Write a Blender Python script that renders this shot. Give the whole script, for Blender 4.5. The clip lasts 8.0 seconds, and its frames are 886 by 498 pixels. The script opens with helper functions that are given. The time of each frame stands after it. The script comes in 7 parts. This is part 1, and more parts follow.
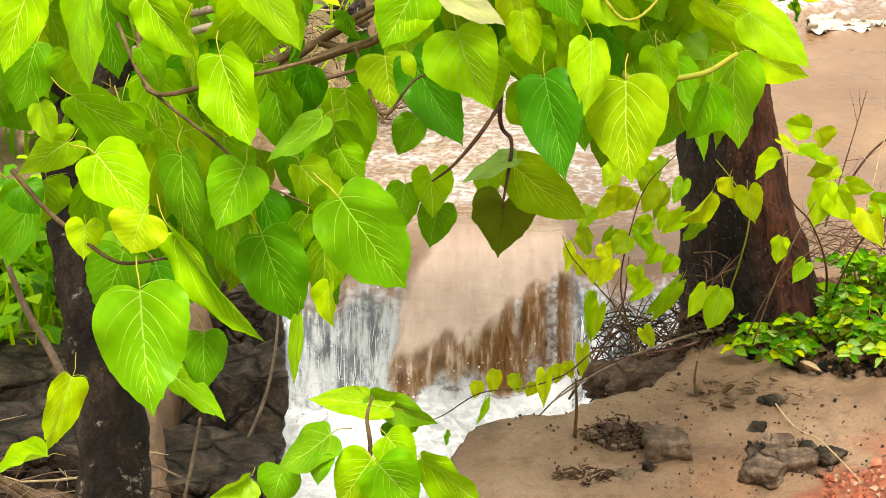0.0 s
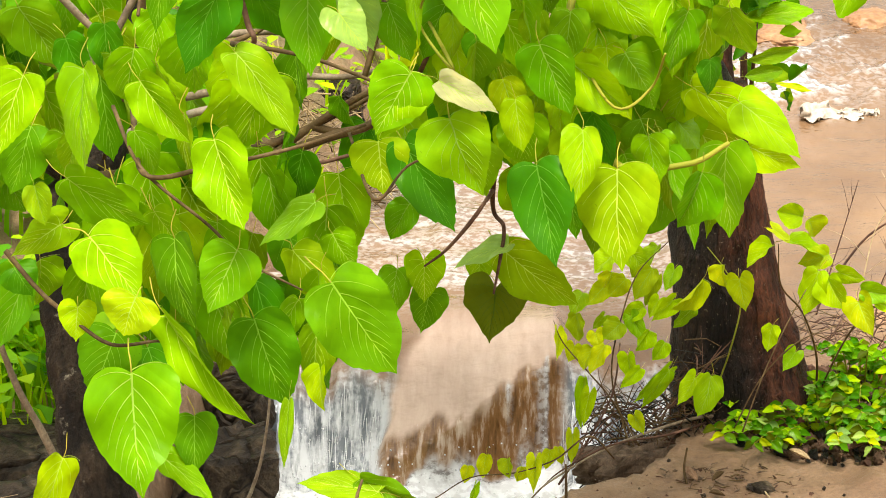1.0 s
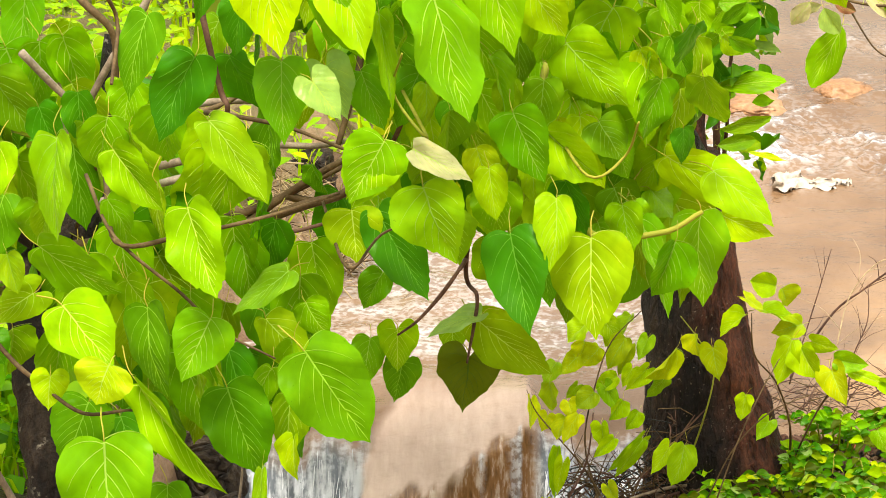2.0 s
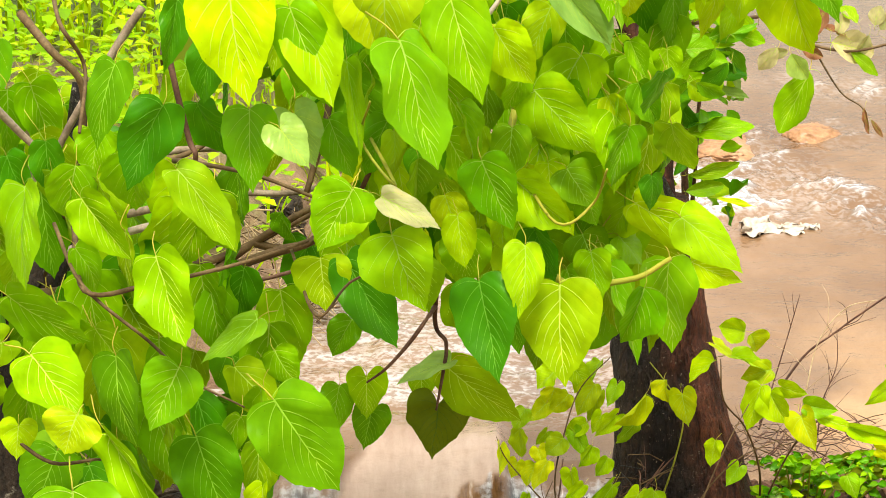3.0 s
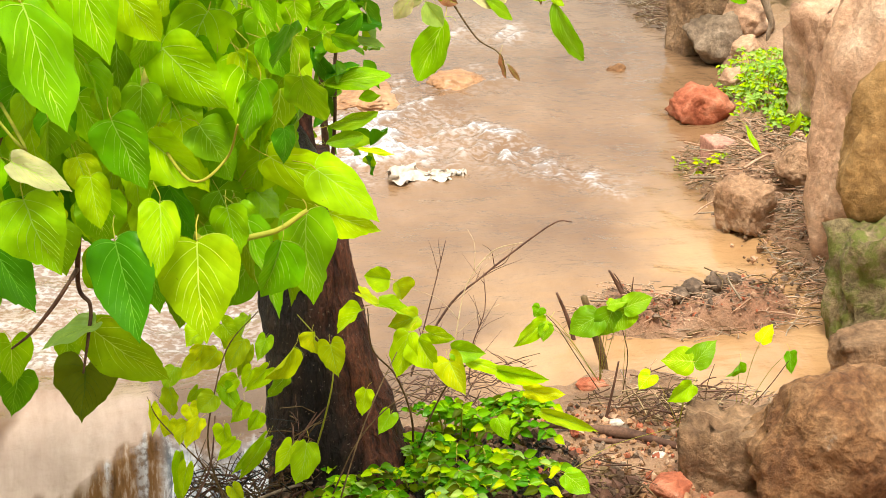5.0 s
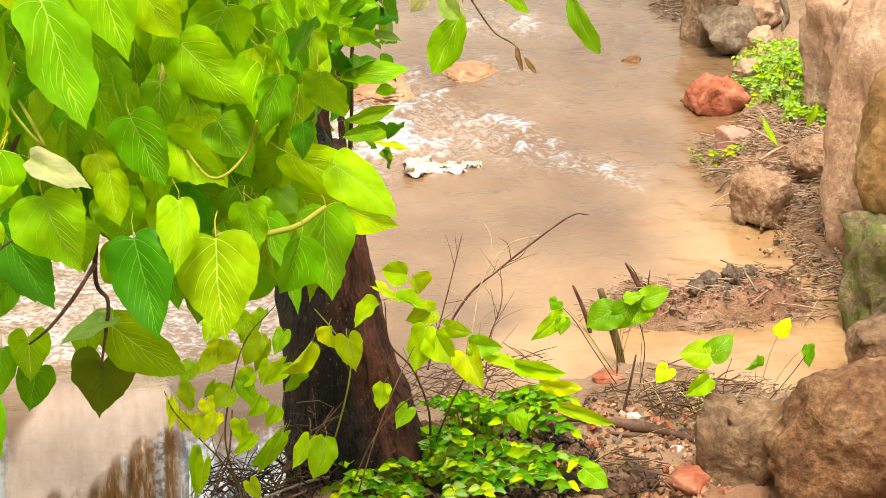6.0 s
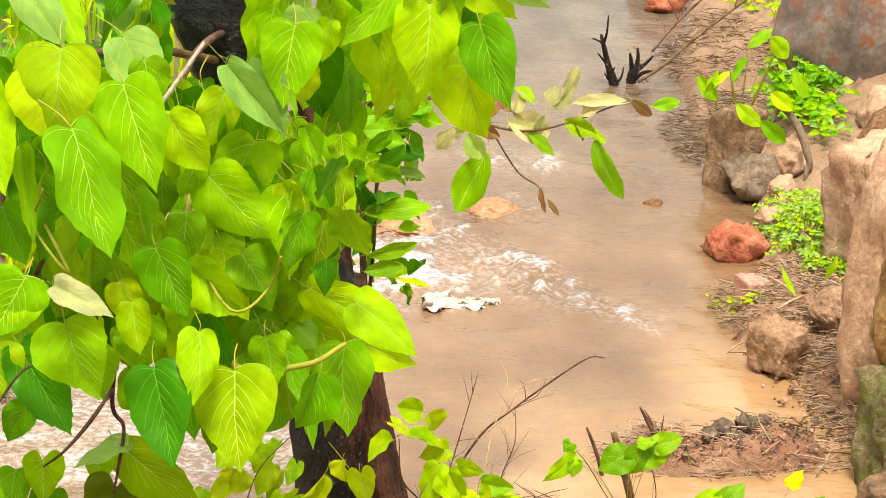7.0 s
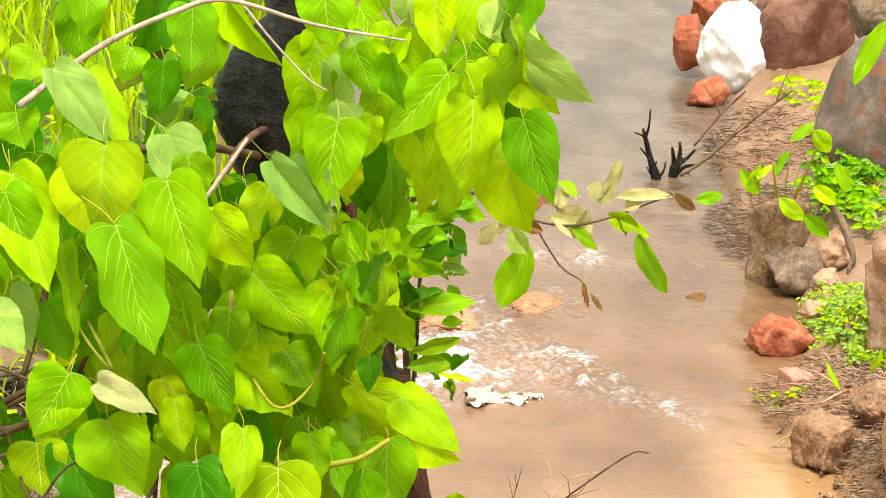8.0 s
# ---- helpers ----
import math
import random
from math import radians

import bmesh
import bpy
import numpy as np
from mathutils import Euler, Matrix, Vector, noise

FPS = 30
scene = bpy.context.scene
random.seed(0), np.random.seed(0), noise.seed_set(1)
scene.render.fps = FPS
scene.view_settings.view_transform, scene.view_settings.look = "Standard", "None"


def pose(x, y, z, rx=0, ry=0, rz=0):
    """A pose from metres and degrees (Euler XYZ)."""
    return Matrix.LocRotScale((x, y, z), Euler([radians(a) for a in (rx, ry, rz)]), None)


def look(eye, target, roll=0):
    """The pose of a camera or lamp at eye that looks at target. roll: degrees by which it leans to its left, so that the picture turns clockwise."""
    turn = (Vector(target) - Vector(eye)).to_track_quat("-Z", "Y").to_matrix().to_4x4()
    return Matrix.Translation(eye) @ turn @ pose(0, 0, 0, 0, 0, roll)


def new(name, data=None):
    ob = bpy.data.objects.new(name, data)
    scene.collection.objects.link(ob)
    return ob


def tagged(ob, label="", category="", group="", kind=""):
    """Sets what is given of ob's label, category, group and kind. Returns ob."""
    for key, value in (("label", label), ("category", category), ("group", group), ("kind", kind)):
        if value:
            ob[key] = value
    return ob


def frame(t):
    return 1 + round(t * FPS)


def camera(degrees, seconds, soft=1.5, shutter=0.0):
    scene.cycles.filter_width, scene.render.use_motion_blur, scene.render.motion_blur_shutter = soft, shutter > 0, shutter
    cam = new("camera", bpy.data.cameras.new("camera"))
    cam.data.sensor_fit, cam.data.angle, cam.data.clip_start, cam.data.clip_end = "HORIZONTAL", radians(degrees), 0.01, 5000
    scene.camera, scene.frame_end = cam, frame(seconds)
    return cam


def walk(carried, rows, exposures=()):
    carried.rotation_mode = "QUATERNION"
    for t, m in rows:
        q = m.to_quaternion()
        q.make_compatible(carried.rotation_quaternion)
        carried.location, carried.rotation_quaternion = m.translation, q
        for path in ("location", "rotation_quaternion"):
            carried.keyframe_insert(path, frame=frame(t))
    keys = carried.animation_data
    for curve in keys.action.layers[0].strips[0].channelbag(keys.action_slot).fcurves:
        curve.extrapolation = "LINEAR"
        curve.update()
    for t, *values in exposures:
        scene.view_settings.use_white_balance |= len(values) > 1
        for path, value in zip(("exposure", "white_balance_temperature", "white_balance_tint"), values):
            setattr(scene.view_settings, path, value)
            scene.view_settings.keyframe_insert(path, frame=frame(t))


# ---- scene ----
cam = camera(16.0, 8.0, 0.6)
PATH = [
    (0.0, 0.0000, -0.0000, 2.8200, 66.000, 0.000, -0.000),
    (0.5, 0.0008, -0.0122, 2.8246, 66.849, -0.347, 0.158),
    (1.0, 0.0061, -0.0182, 2.8363, 67.465, -0.595, 0.162),
    (1.5, 0.0027, -0.0173, 2.8290, 68.140, -0.761, -0.136),
    (3.0, 0.0034, -0.0103, 2.8345, 69.575, -0.793, -0.918),
    (3.5, 0.0231, -0.0106, 2.8303, 69.701, -1.270, -2.259),
    (4.0, 0.0409, -0.0138, 2.8314, 68.941, -1.451, -4.578),
    (4.5, 0.0511, -0.0189, 2.8378, 68.826, -1.365, -6.851),
    (5.0, 0.0537, -0.0192, 2.8378, 68.810, -0.512, -7.460),
    (5.2, 0.0479, -0.0169, 2.8364, 68.818, -0.141, -7.371),
    (6.3, 0.0402, 0.0018, 2.8567, 68.527, -0.722, -7.219),
    (6.5, 0.0381, 0.0036, 2.8634, 68.940, -1.243, -6.989),
    (7.0, 0.0295, -0.0156, 2.8795, 70.832, -2.510, -6.245),
    (7.5, 0.0260, -0.0081, 2.8762, 71.861, -2.620, -5.567),
    (8.0, 0.0272, -0.0020, 2.8781, 72.508, -2.126, -5.581),
]
walk(cam, [(t, pose(x, y, z, rx, ry, rz)) for t, x, y, z, rx, ry, rz in PATH])

# ---- world and light: bright overcast sky after rain ----
SUN_UP, SUN_ROUND = radians(69), radians(186)
world = bpy.data.worlds.new("overcast_sky")
scene.world = world
world.use_nodes = True
wn = world.node_tree
sky = wn.nodes.new("ShaderNodeTexSky")
sky.sky_type, sky.sun_disc = "NISHITA", False
sky.sun_elevation, sky.sun_rotation = SUN_UP, SUN_ROUND
sky.air_density, sky.dust_density = 1.0, 6.0
haze = wn.nodes.new("ShaderNodeMixRGB")
haze.inputs[0].default_value = 0.75
haze.inputs[2].default_value = (9.0, 8.8, 7.9, 1)
wn.links.new(sky.outputs[0], haze.inputs[1])
# a cloudy sky is about three times as bright overhead as at the horizon
up = wn.nodes.new("ShaderNodeTexCoord")
split = wn.nodes.new("ShaderNodeSeparateXYZ")
rise = wn.nodes.new("ShaderNodeMapRange")
rise.inputs[3].default_value, rise.inputs[4].default_value = 0.38, 1.25
wn.links.new(up.outputs["Generated"], split.inputs[0])
wn.links.new(split.outputs[2], rise.inputs[0])
cloud = wn.nodes.new("ShaderNodeMixRGB")
cloud.blend_type, cloud.inputs[0].default_value = "MULTIPLY", 1.0
wn.links.new(haze.outputs[0], cloud.inputs[1])
wn.links.new(rise.outputs[0], cloud.inputs[2])
wn.links.new(cloud.outputs[0], wn.nodes["Background"].inputs[0])
wn.nodes["Background"].inputs[1].default_value = 0.094
sun = new("sun", bpy.data.lights.new("sun", "SUN"))
sun.data.energy, sun.data.angle, sun.data.color = 2.25, radians(16), (1.0, 0.95, 0.86)
sun.matrix_world = look((math.sin(SUN_ROUND) * math.cos(SUN_UP) * 9, math.cos(SUN_ROUND) * math.cos(SUN_UP) * 9, math.sin(SUN_UP) * 9), (0, 0, 0))
scene.view_settings.exposure = 1.26


# ---- materials ----
def tree_of(name):
    m = bpy.data.materials.new(name)
    m.use_nodes = True
    n = m.node_tree
    return m, n, n.nodes["Principled BSDF"]


def noise_node(n, scale, detail=6, rough=0.6, stretch=None, space="Object"):
    tc = n.nodes.new("ShaderNodeTexCoord")
    mp = n.nodes.new("ShaderNodeMapping")
    mp.inputs["Scale"].default_value = stretch or (1, 1, 1)
    t = n.nodes.new("ShaderNodeTexNoise")
    t.inputs["Scale"].default_value, t.inputs["Detail"].default_value, t.inputs["Roughness"].default_value = scale, detail, rough
    n.links.new(tc.outputs[space], mp.inputs[0])
    n.links.new(mp.outputs[0], t.inputs["Vector"])
    return t.outputs["Fac"]


def ramp(n, src, stops):
    r = n.nodes.new("ShaderNodeValToRGB")
    e = r.color_ramp.elements
    while len(e) < len(stops):
        e.new(0.5)
    for k, (p, c) in zip(e, stops):
        k.position, k.color = p, (*c, 1) if len(c) == 3 else c
    n.links.new(src, r.inputs[0])
    return r.outputs[0]


def mix(n, fac, a, b, how="MIX"):
    m = n.nodes.new("ShaderNodeMixRGB")
    m.blend_type = how
    for sock, v in ((m.inputs[0], fac), (m.inputs[1], a), (m.inputs[2], b)):
        if isinstance(v, (int, float)):
            sock.default_value = v
        elif isinstance(v, tuple):
            sock.default_value = (*v, 1)
        else:
            n.links.new(v, sock)
    return m.outputs[0]


def bump(n, b, height, strength, dist):
    k = n.nodes.new("ShaderNodeBump")
    k.inputs["Strength"].default_value, k.inputs["Distance"].default_value = strength, dist
    n.links.new(height, k.inputs["Height"])
    n.links.new(k.outputs[0], b.inputs["Normal"])


def add(n, a, b, wa=1.0, wb=1.0):
    x = n.nodes.new("ShaderNodeMath")
    x.operation = "MULTIPLY_ADD"
    n.links.new(a, x.inputs[0])
    x.inputs[1].default_value = wa
    y = n.nodes.new("ShaderNodeMath")
    y.operation = "MULTIPLY"
    n.links.new(b, y.inputs[0])
    y.inputs[1].default_value = wb
    n.links.new(y.outputs[0], x.inputs[2])
    return x.outputs[0]


def rough_stuff(name, dark, mid, light, scale=6.0, fine=60.0, relief=0.006, gloss=0.75, stain=None, stain_at=0.6, stretch=None, speck=0.4, crack=0.0, crack_deep=0.75):
    """Stone, soil, bark or wood: two scales of colour, stains, fine relief."""
    m, n, b = tree_of(name)
    big = noise_node(n, scale, 5, 0.6, stretch)
    small = noise_node(n, fine, 8, 0.7, stretch)
    c = ramp(n, big, [(0.28, dark), (0.5, mid), (0.72, light)])
    g = ramp(n, small, [(0.36, (0.35, 0.35, 0.35)), (0.52, (0.95, 0.95, 0.95)), (0.66, (1.7, 1.7, 1.7))])
    c = mix(n, speck, c, g, "MULTIPLY")
    if stain:
        s = ramp(n, noise_node(n, scale * 1.7, 7, 0.7), [(stain_at, (0, 0, 0)), (stain_at + 0.12, (1, 1, 1))])
        c = mix(n, s, c, stain)
    height = add(n, big, small, 0.9, 0.26)
    if crack:
        vo = n.nodes.new("ShaderNodeTexVoronoi")
        vo.feature = "DISTANCE_TO_EDGE"
        vo.inputs["Scale"].default_value = crack
        tc, mp = n.nodes.new("ShaderNodeTexCoord"), n.nodes.new("ShaderNodeMapping")
        mp.inputs["Scale"].default_value = stretch or (1, 1, 1)
        n.links.new(tc.outputs["Object"], mp.inputs[0])
        bent = n.nodes.new("ShaderNodeTexNoise")
        bent.inputs["Scale"].default_value, bent.inputs["Detail"].default_value = crack * 0.8, 4
        n.links.new(mp.outputs[0], bent.inputs["Vector"])
        n.links.new(mix(n, 0.9 / crack, mp.outputs[0], bent.outputs["Color"], "ADD"), vo.inputs["Vector"])
        gap = ramp(n, vo.outputs["Distance"], [(0.0, (1 - crack_deep,) * 3), (0.09, (1, 1, 1))])
        c = mix(n, 1.0, c, gap, "MULTIPLY")
        height = add(n, height, gap, 1.0, 0.6)
    n.links.new(c, b.inputs["Base Color"])
    b.inputs["Roughness"].default_value = gloss
    b.inputs["Specular IOR Level"].default_value = 0.22
    bump(n, b, height, 0.9, relief)
    return m


def leaf_stuff(name, base, glow, gloss=0.33, spots=0.0, thin=0.26, flecks=0.6):
    """Thin living leaf: sheen above, light coming through, slight blotches."""
    m, n, b = tree_of(name)
    info = n.nodes.new("ShaderNodeObjectInfo")
    big = noise_node(n, 2.6, 4, 0.55)
    dark = tuple(v * 0.72 for v in base)
    light = tuple(min(1, v * k) for v, k in zip(base, (1.5, 1.25, 1.2)))
    c = ramp(n, big, [(0.3, dark), (0.52, base), (0.75, light)])
    h = n.nodes.new("ShaderNodeHueSaturation")
    v = n.nodes.new("ShaderNodeMapRange")
    v.inputs[3].default_value, v.inputs[4].default_value = 0.482, 0.522
    n.links.new(info.outputs["Random"], v.inputs[0])
    n.links.new(v.outputs[0], h.inputs["Hue"])
    w = n.nodes.new("ShaderNodeMapRange")
    w.inputs[3].default_value, w.inputs[4].default_value = 1.22, 0.72
    n.links.new(info.outputs["Random"], w.inputs[0])
    n.links.new(w.outputs[0], h.inputs["Value"])
    n.links.new(c, h.inputs["Color"])
    c = h.outputs[0]
    if spots:
        s = ramp(n, noise_node(n, 14, 4, 0.6), [(0.62, (0, 0, 0)), (0.72, (spots, spots, spots))])
        c = mix(n, s, c, (0.12, 0.09, 0.02))
    if flecks:      # bites and rust flecks
        s = ramp(n, noise_node(n, 21, 2, 0.5), [(0.715, (0, 0, 0)), (0.75, (flecks,) * 3)])
        c = mix(n, s, c, (0.05, 0.07, 0.004))
    b.inputs["Roughness"].default_value = gloss
    b.inputs["Specular Tint"].default_value = (0.92, 1.0, 0.6, 1)
    sheen = n.nodes.new("ShaderNodeMapRange")
    sheen.inputs[3].default_value, sheen.inputs[4].default_value = (0.03, 0.15) if gloss > 0.3 else (0.16, 0.36)
    n.links.new(info.outputs["Random"], sheen.inputs[0])
    n.links.new(sheen.outputs[0], b.inputs["Specular IOR Level"])
    # side veins sunk into the blade, the blade puffed up between them
    tc, xyz = n.nodes.new("ShaderNodeTexCoord"), n.nodes.new("ShaderNodeSeparateXYZ")
    n.links.new(tc.outputs["Object"], xyz.inputs[0])

    def sum_of(how, a, k=0.0):
        q = n.nodes.new("ShaderNodeMath")
        q.operation = how
        n.links.new(a, q.inputs[0])
        q.inputs[1].default_value = k
        return q.outputs[0]

    rows = sum_of("MULTIPLY", add(n, xyz.outputs[1], sum_of("ABSOLUTE", xyz.outputs[0]), 1.0, -0.74), 24.0)
    puff = sum_of("ABSOLUTE", sum_of("SINE", add(n, rows, noise_node(n, 4, 3, 0.5), 1.0, 0.5)))
    shade = mix(n, ramp(n, noise_node(n, 7, 5, 0.65), [(0.3, (0.3, 0.3, 0.3)), (0.7, (1, 1, 1))]), (1.0, 1.0, 1.0), ramp(n, puff, [(0.0, (1.04, 1.03, 1.05)), (0.2, (1.0, 1.0, 1.0)), (1.0, (0.96, 0.97, 0.95))]))
    c = mix(n, 1.0, c, shade, "MULTIPLY")
    n.links.new(c, b.inputs["Base Color"])
    bump(n, b, add(n, puff, noise_node(n, 11, 3, 0.5), 0.35, 0.35), 0.07, 0.03)
    tr = n.nodes.new("ShaderNodeBsdfTranslucent")
    n.links.new(mix(n, 0.85, c, glow), tr.inputs[0])
    ms = n.nodes.new("ShaderNodeMixShader")
    ms.inputs[0].default_value = thin
    n.links.new(b.outputs[0], ms.inputs[1])
    n.links.new(tr.outputs[0], ms.inputs[2])
    n.links.new(ms.outputs[0], n.nodes["Material Output"].inputs[0])
    return m


LEAF = {
    "mid": leaf_stuff("leaf_green", (0.172, 0.40, 0.001), (0.38, 0.73, 0.002)),
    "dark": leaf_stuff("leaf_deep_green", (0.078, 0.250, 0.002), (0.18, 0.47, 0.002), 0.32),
    "light": leaf_stuff("leaf_lime", (0.30, 0.52, 0.001), (0.55, 0.84, 0.002)),
    "yellow": leaf_stuff("leaf_yellow_green", (0.36, 0.53, 0.003), (0.60, 0.78, 0.003), 0.4),
    "olive": leaf_stuff("leaf_olive", (0.19, 0.37, 0.002), (0.46, 0.68, 0.002), 0.42, 0.25),
    "pale": leaf_stuff("leaf_pale_sheen_tint", (0.30, 0.48, 0.09), (0.45, 0.66, 0.07), 0.25, 0.0, 0.3),
    "mottled": leaf_stuff("leaf_mottled", (0.46, 0.44, 0.20), (0.6, 0.52, 0.16), 0.35, 0.7, 0.3),
    "shade_toned": leaf_stuff("leaf_shaded_olive", (0.10, 0.135, 0.003), (0.20, 0.25, 0.004), 0.45, 0.2, 0.4),
    "small": leaf_stuff("small_leaf_green", (0.105, 0.29, 0.003), (0.22, 0.50, 0.004), 0.24, flecks=0),
    "vine": leaf_stuff("vine_leaf_yellow", (0.42, 0.54, 0.002), (0.66, 0.74, 0.003), 0.4),
    "rust": leaf_stuff("leaf_rusty", (0.24, 0.10, 0.05), (0.45, 0.25, 0.06), 0.4, 0.5),
}
vein_mat = leaf_stuff("leaf_vein", (0.42, 0.60, 0.07), (0.56, 0.78, 0.06), 0.45, flecks=0)
vein_dim = leaf_stuff("leaf_vein_dim", (0.22, 0.47, 0.03), (0.34, 0.62, 0.03), 0.45, flecks=0)
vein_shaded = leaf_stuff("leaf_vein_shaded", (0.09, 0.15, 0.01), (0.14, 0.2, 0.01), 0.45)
stalk_mat = leaf_stuff("leaf_stalk", (0.42, 0.40, 0.05), (0.5, 0.5, 0.05), 0.4)
bark_dark = rough_stuff("bark_dark_wet", (0.004, 0.003, 0.002), (0.015, 0.010, 0.006), (0.06, 0.040, 0.024), 14, 80, 0.06, 0.6, (0.42, 0.38, 0.28), 0.59, (1, 1, 0.45), speck=0.95)
bark_red = rough_stuff("bark_red_brown", (0.007, 0.004, 0.002), (0.036, 0.014, 0.008), (0.14, 0.05, 0.028), 12, 70, 0.05, 0.7, (0.13, 0.09, 0.06), 0.6, (1, 1, 0.5), speck=1.0)


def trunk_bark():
    """Dark bark with pale specks that turns red-brown towards one flank."""
    m, n, b = tree_of("bark_dark_to_red")
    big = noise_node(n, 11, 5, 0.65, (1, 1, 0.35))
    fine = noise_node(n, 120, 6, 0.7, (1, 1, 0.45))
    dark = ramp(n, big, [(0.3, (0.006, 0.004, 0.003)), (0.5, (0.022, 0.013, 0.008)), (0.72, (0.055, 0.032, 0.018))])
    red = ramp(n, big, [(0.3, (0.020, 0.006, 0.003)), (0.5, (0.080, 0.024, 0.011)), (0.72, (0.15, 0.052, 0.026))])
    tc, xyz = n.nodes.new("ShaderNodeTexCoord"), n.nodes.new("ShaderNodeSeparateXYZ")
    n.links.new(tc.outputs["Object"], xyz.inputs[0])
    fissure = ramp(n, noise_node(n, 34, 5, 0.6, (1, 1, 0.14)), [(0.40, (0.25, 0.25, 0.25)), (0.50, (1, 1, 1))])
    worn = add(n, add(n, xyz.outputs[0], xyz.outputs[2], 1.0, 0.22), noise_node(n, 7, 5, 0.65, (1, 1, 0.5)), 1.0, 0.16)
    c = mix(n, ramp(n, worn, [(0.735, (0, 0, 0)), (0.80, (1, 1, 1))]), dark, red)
    c = mix(n, 0.75, c, fissure, "MULTIPLY")
    c = mix(n, 0.9, c, ramp(n, fine, [(0.36, (0.35, 0.35, 0.35)), (0.52, (1, 1, 1)), (0.68, (1.8, 1.7, 1.6))]), "MULTIPLY")
    c = mix(n, ramp(n, noise_node(n, 170, 3, 0.5), [(0.66, (0, 0, 0)), (0.72, (0.7, 0.7, 0.7))]), c, (0.22, 0.17, 0.12))
    n.links.new(c, b.inputs["Base Color"])
    b.inputs["Roughness"].default_value = 0.62
    b.inputs["Specular IOR Level"].default_value = 0.25
    bump(n, b, add(n, add(n, big, fissure, 0.6, 0.5), fine, 1.0, 0.3), 1.0, 0.035)
    return m


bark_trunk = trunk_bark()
bark_black = rough_stuff("bark_black_knotted", (0.003, 0.003, 0.002), (0.010, 0.010, 0.006), (0.035, 0.032, 0.020), 16, 60, 0.12, 0.30, (0.10, 0.09, 0.065), 0.66, speck=0.9)
bark_black.node_tree.nodes["Principled BSDF"].inputs["Specular IOR Level"].default_value = 0.3   # wet
twig_mat = rough_stuff("twig_brown", (0.045, 0.026, 0.010), (0.11, 0.068, 0.027), (0.2, 0.135, 0.06), 20, 150, 0.002, 0.7)
grey_twig = rough_stuff("twig_grey", (0.12, 0.085, 0.055), (0.25, 0.19, 0.125), (0.38, 0.31, 0.22), 20, 150, 0.002, 0.75)
pale_twig = rough_stuff("twig_pale", (0.24, 0.18, 0.12), (0.42, 0.34, 0.25), (0.55, 0.47, 0.36), 20, 150, 0.002, 0.75)
dead_twig = rough_stuff("dead_twig_dark", (0.04, 0.018, 0.011), (0.105, 0.052, 0.032), (0.2, 0.11, 0.07), 20, 150, 0.002, 0.7)
straw_mat = rough_stuff("dry_straw", (0.3, 0.2, 0.1), (0.45, 0.33, 0.18), (0.6, 0.48, 0.28), 30, 200, 0.001, 0.8)
rock_dark = rough_stuff("rock_dark_wet", (0.014, 0.009, 0.005), (0.055, 0.037, 0.022), (0.17, 0.125, 0.08), 13, 60, 0.06, 0.45, (0.06, 0.085, 0.012), 0.64, speck=0.9, crack=9, crack_deep=0.6)
rock_grey = rough_stuff("rock_grey", (0.08, 0.052, 0.034), (0.22, 0.155, 0.10), (0.37, 0.28, 0.195), 6, 60, 0.025, 0.7, (0.12, 0.12, 0.05), 0.66, speck=0.6)
rock_ochre = rough_stuff("rock_ochre", (0.11, 0.044, 0.018), (0.215, 0.108, 0.045), (0.33, 0.195, 0.10), 7, 55, 0.05, 0.75, (0.30, 0.27, 0.22), 0.66, speck=0.6)
rock_rose = rough_stuff("rock_rose_brown", (0.28, 0.145, 0.08), (0.48, 0.29, 0.175), (0.59, 0.42, 0.29), 6, 60, 0.025, 0.7)
rock_moss = rough_stuff("rock_mossy", (0.11, 0.08, 0.034), (0.22, 0.165, 0.08), (0.33, 0.25, 0.14), 8, 60, 0.05, 0.8, (0.14, 0.15, 0.03), 0.46, speck=0.6)
rock_lichen = rough_stuff("rock_ochre_lichen", (0.15, 0.075, 0.022), (0.27, 0.15, 0.05), (0.36, 0.22, 0.095), 6, 60, 0.03, 0.75, (0.62, 0.56, 0.46), 0.66)
rock_sand = rough_stuff("rock_sand", (0.20, 0.10, 0.05), (0.36, 0.21, 0.115), (0.47, 0.31, 0.19), 8, 60, 0.04, 0.75, speck=0.5)
brick_pink = rough_stuff("brick_pink", (0.36, 0.15, 0.10), (0.50, 0.25, 0.18), (0.58, 0.36, 0.28), 12, 80, 0.02, 0.75)
rock_pot = rough_stuff("rock_smooth_wet", (0.06, 0.045, 0.034), (0.16, 0.125, 0.10), (0.28, 0.235, 0.20), 5, 60, 0.006, 0.3, (0.19, 0.075, 0.035), 0.50)
earth_dark = rough_stuff("dark_earth", (0.03, 0.016, 0.008), (0.08, 0.045, 0.024), (0.15, 0.09, 0.05), 9, 60, 0.025, 0.7)
silt_clod = rough_stuff("silt_clod", (0.22, 0.11, 0.05), (0.38, 0.21, 0.11), (0.48, 0.30, 0.17), 12, 80, 0.01, 0.8)
red_stone = rough_stuff("red_laterite", (0.24, 0.06, 0.028), (0.42, 0.125, 0.06), (0.54, 0.24, 0.14), 14, 70, 0.03, 0.75, (0.5, 0.34, 0.24), 0.64)
white_stone = rough_stuff("white_painted_stone", (0.80, 0.80, 0.78), (0.87, 0.87, 0.85), (0.9, 0.9, 0.88), 5, 60, 0.004, 0.6, speck=0.08)
rock_tan = rough_stuff("rock_tan_block", (0.10, 0.052, 0.026), (0.245, 0.145, 0.075), (0.40, 0.26, 0.15), 9, 55, 0.05, 0.75, speck=0.6)
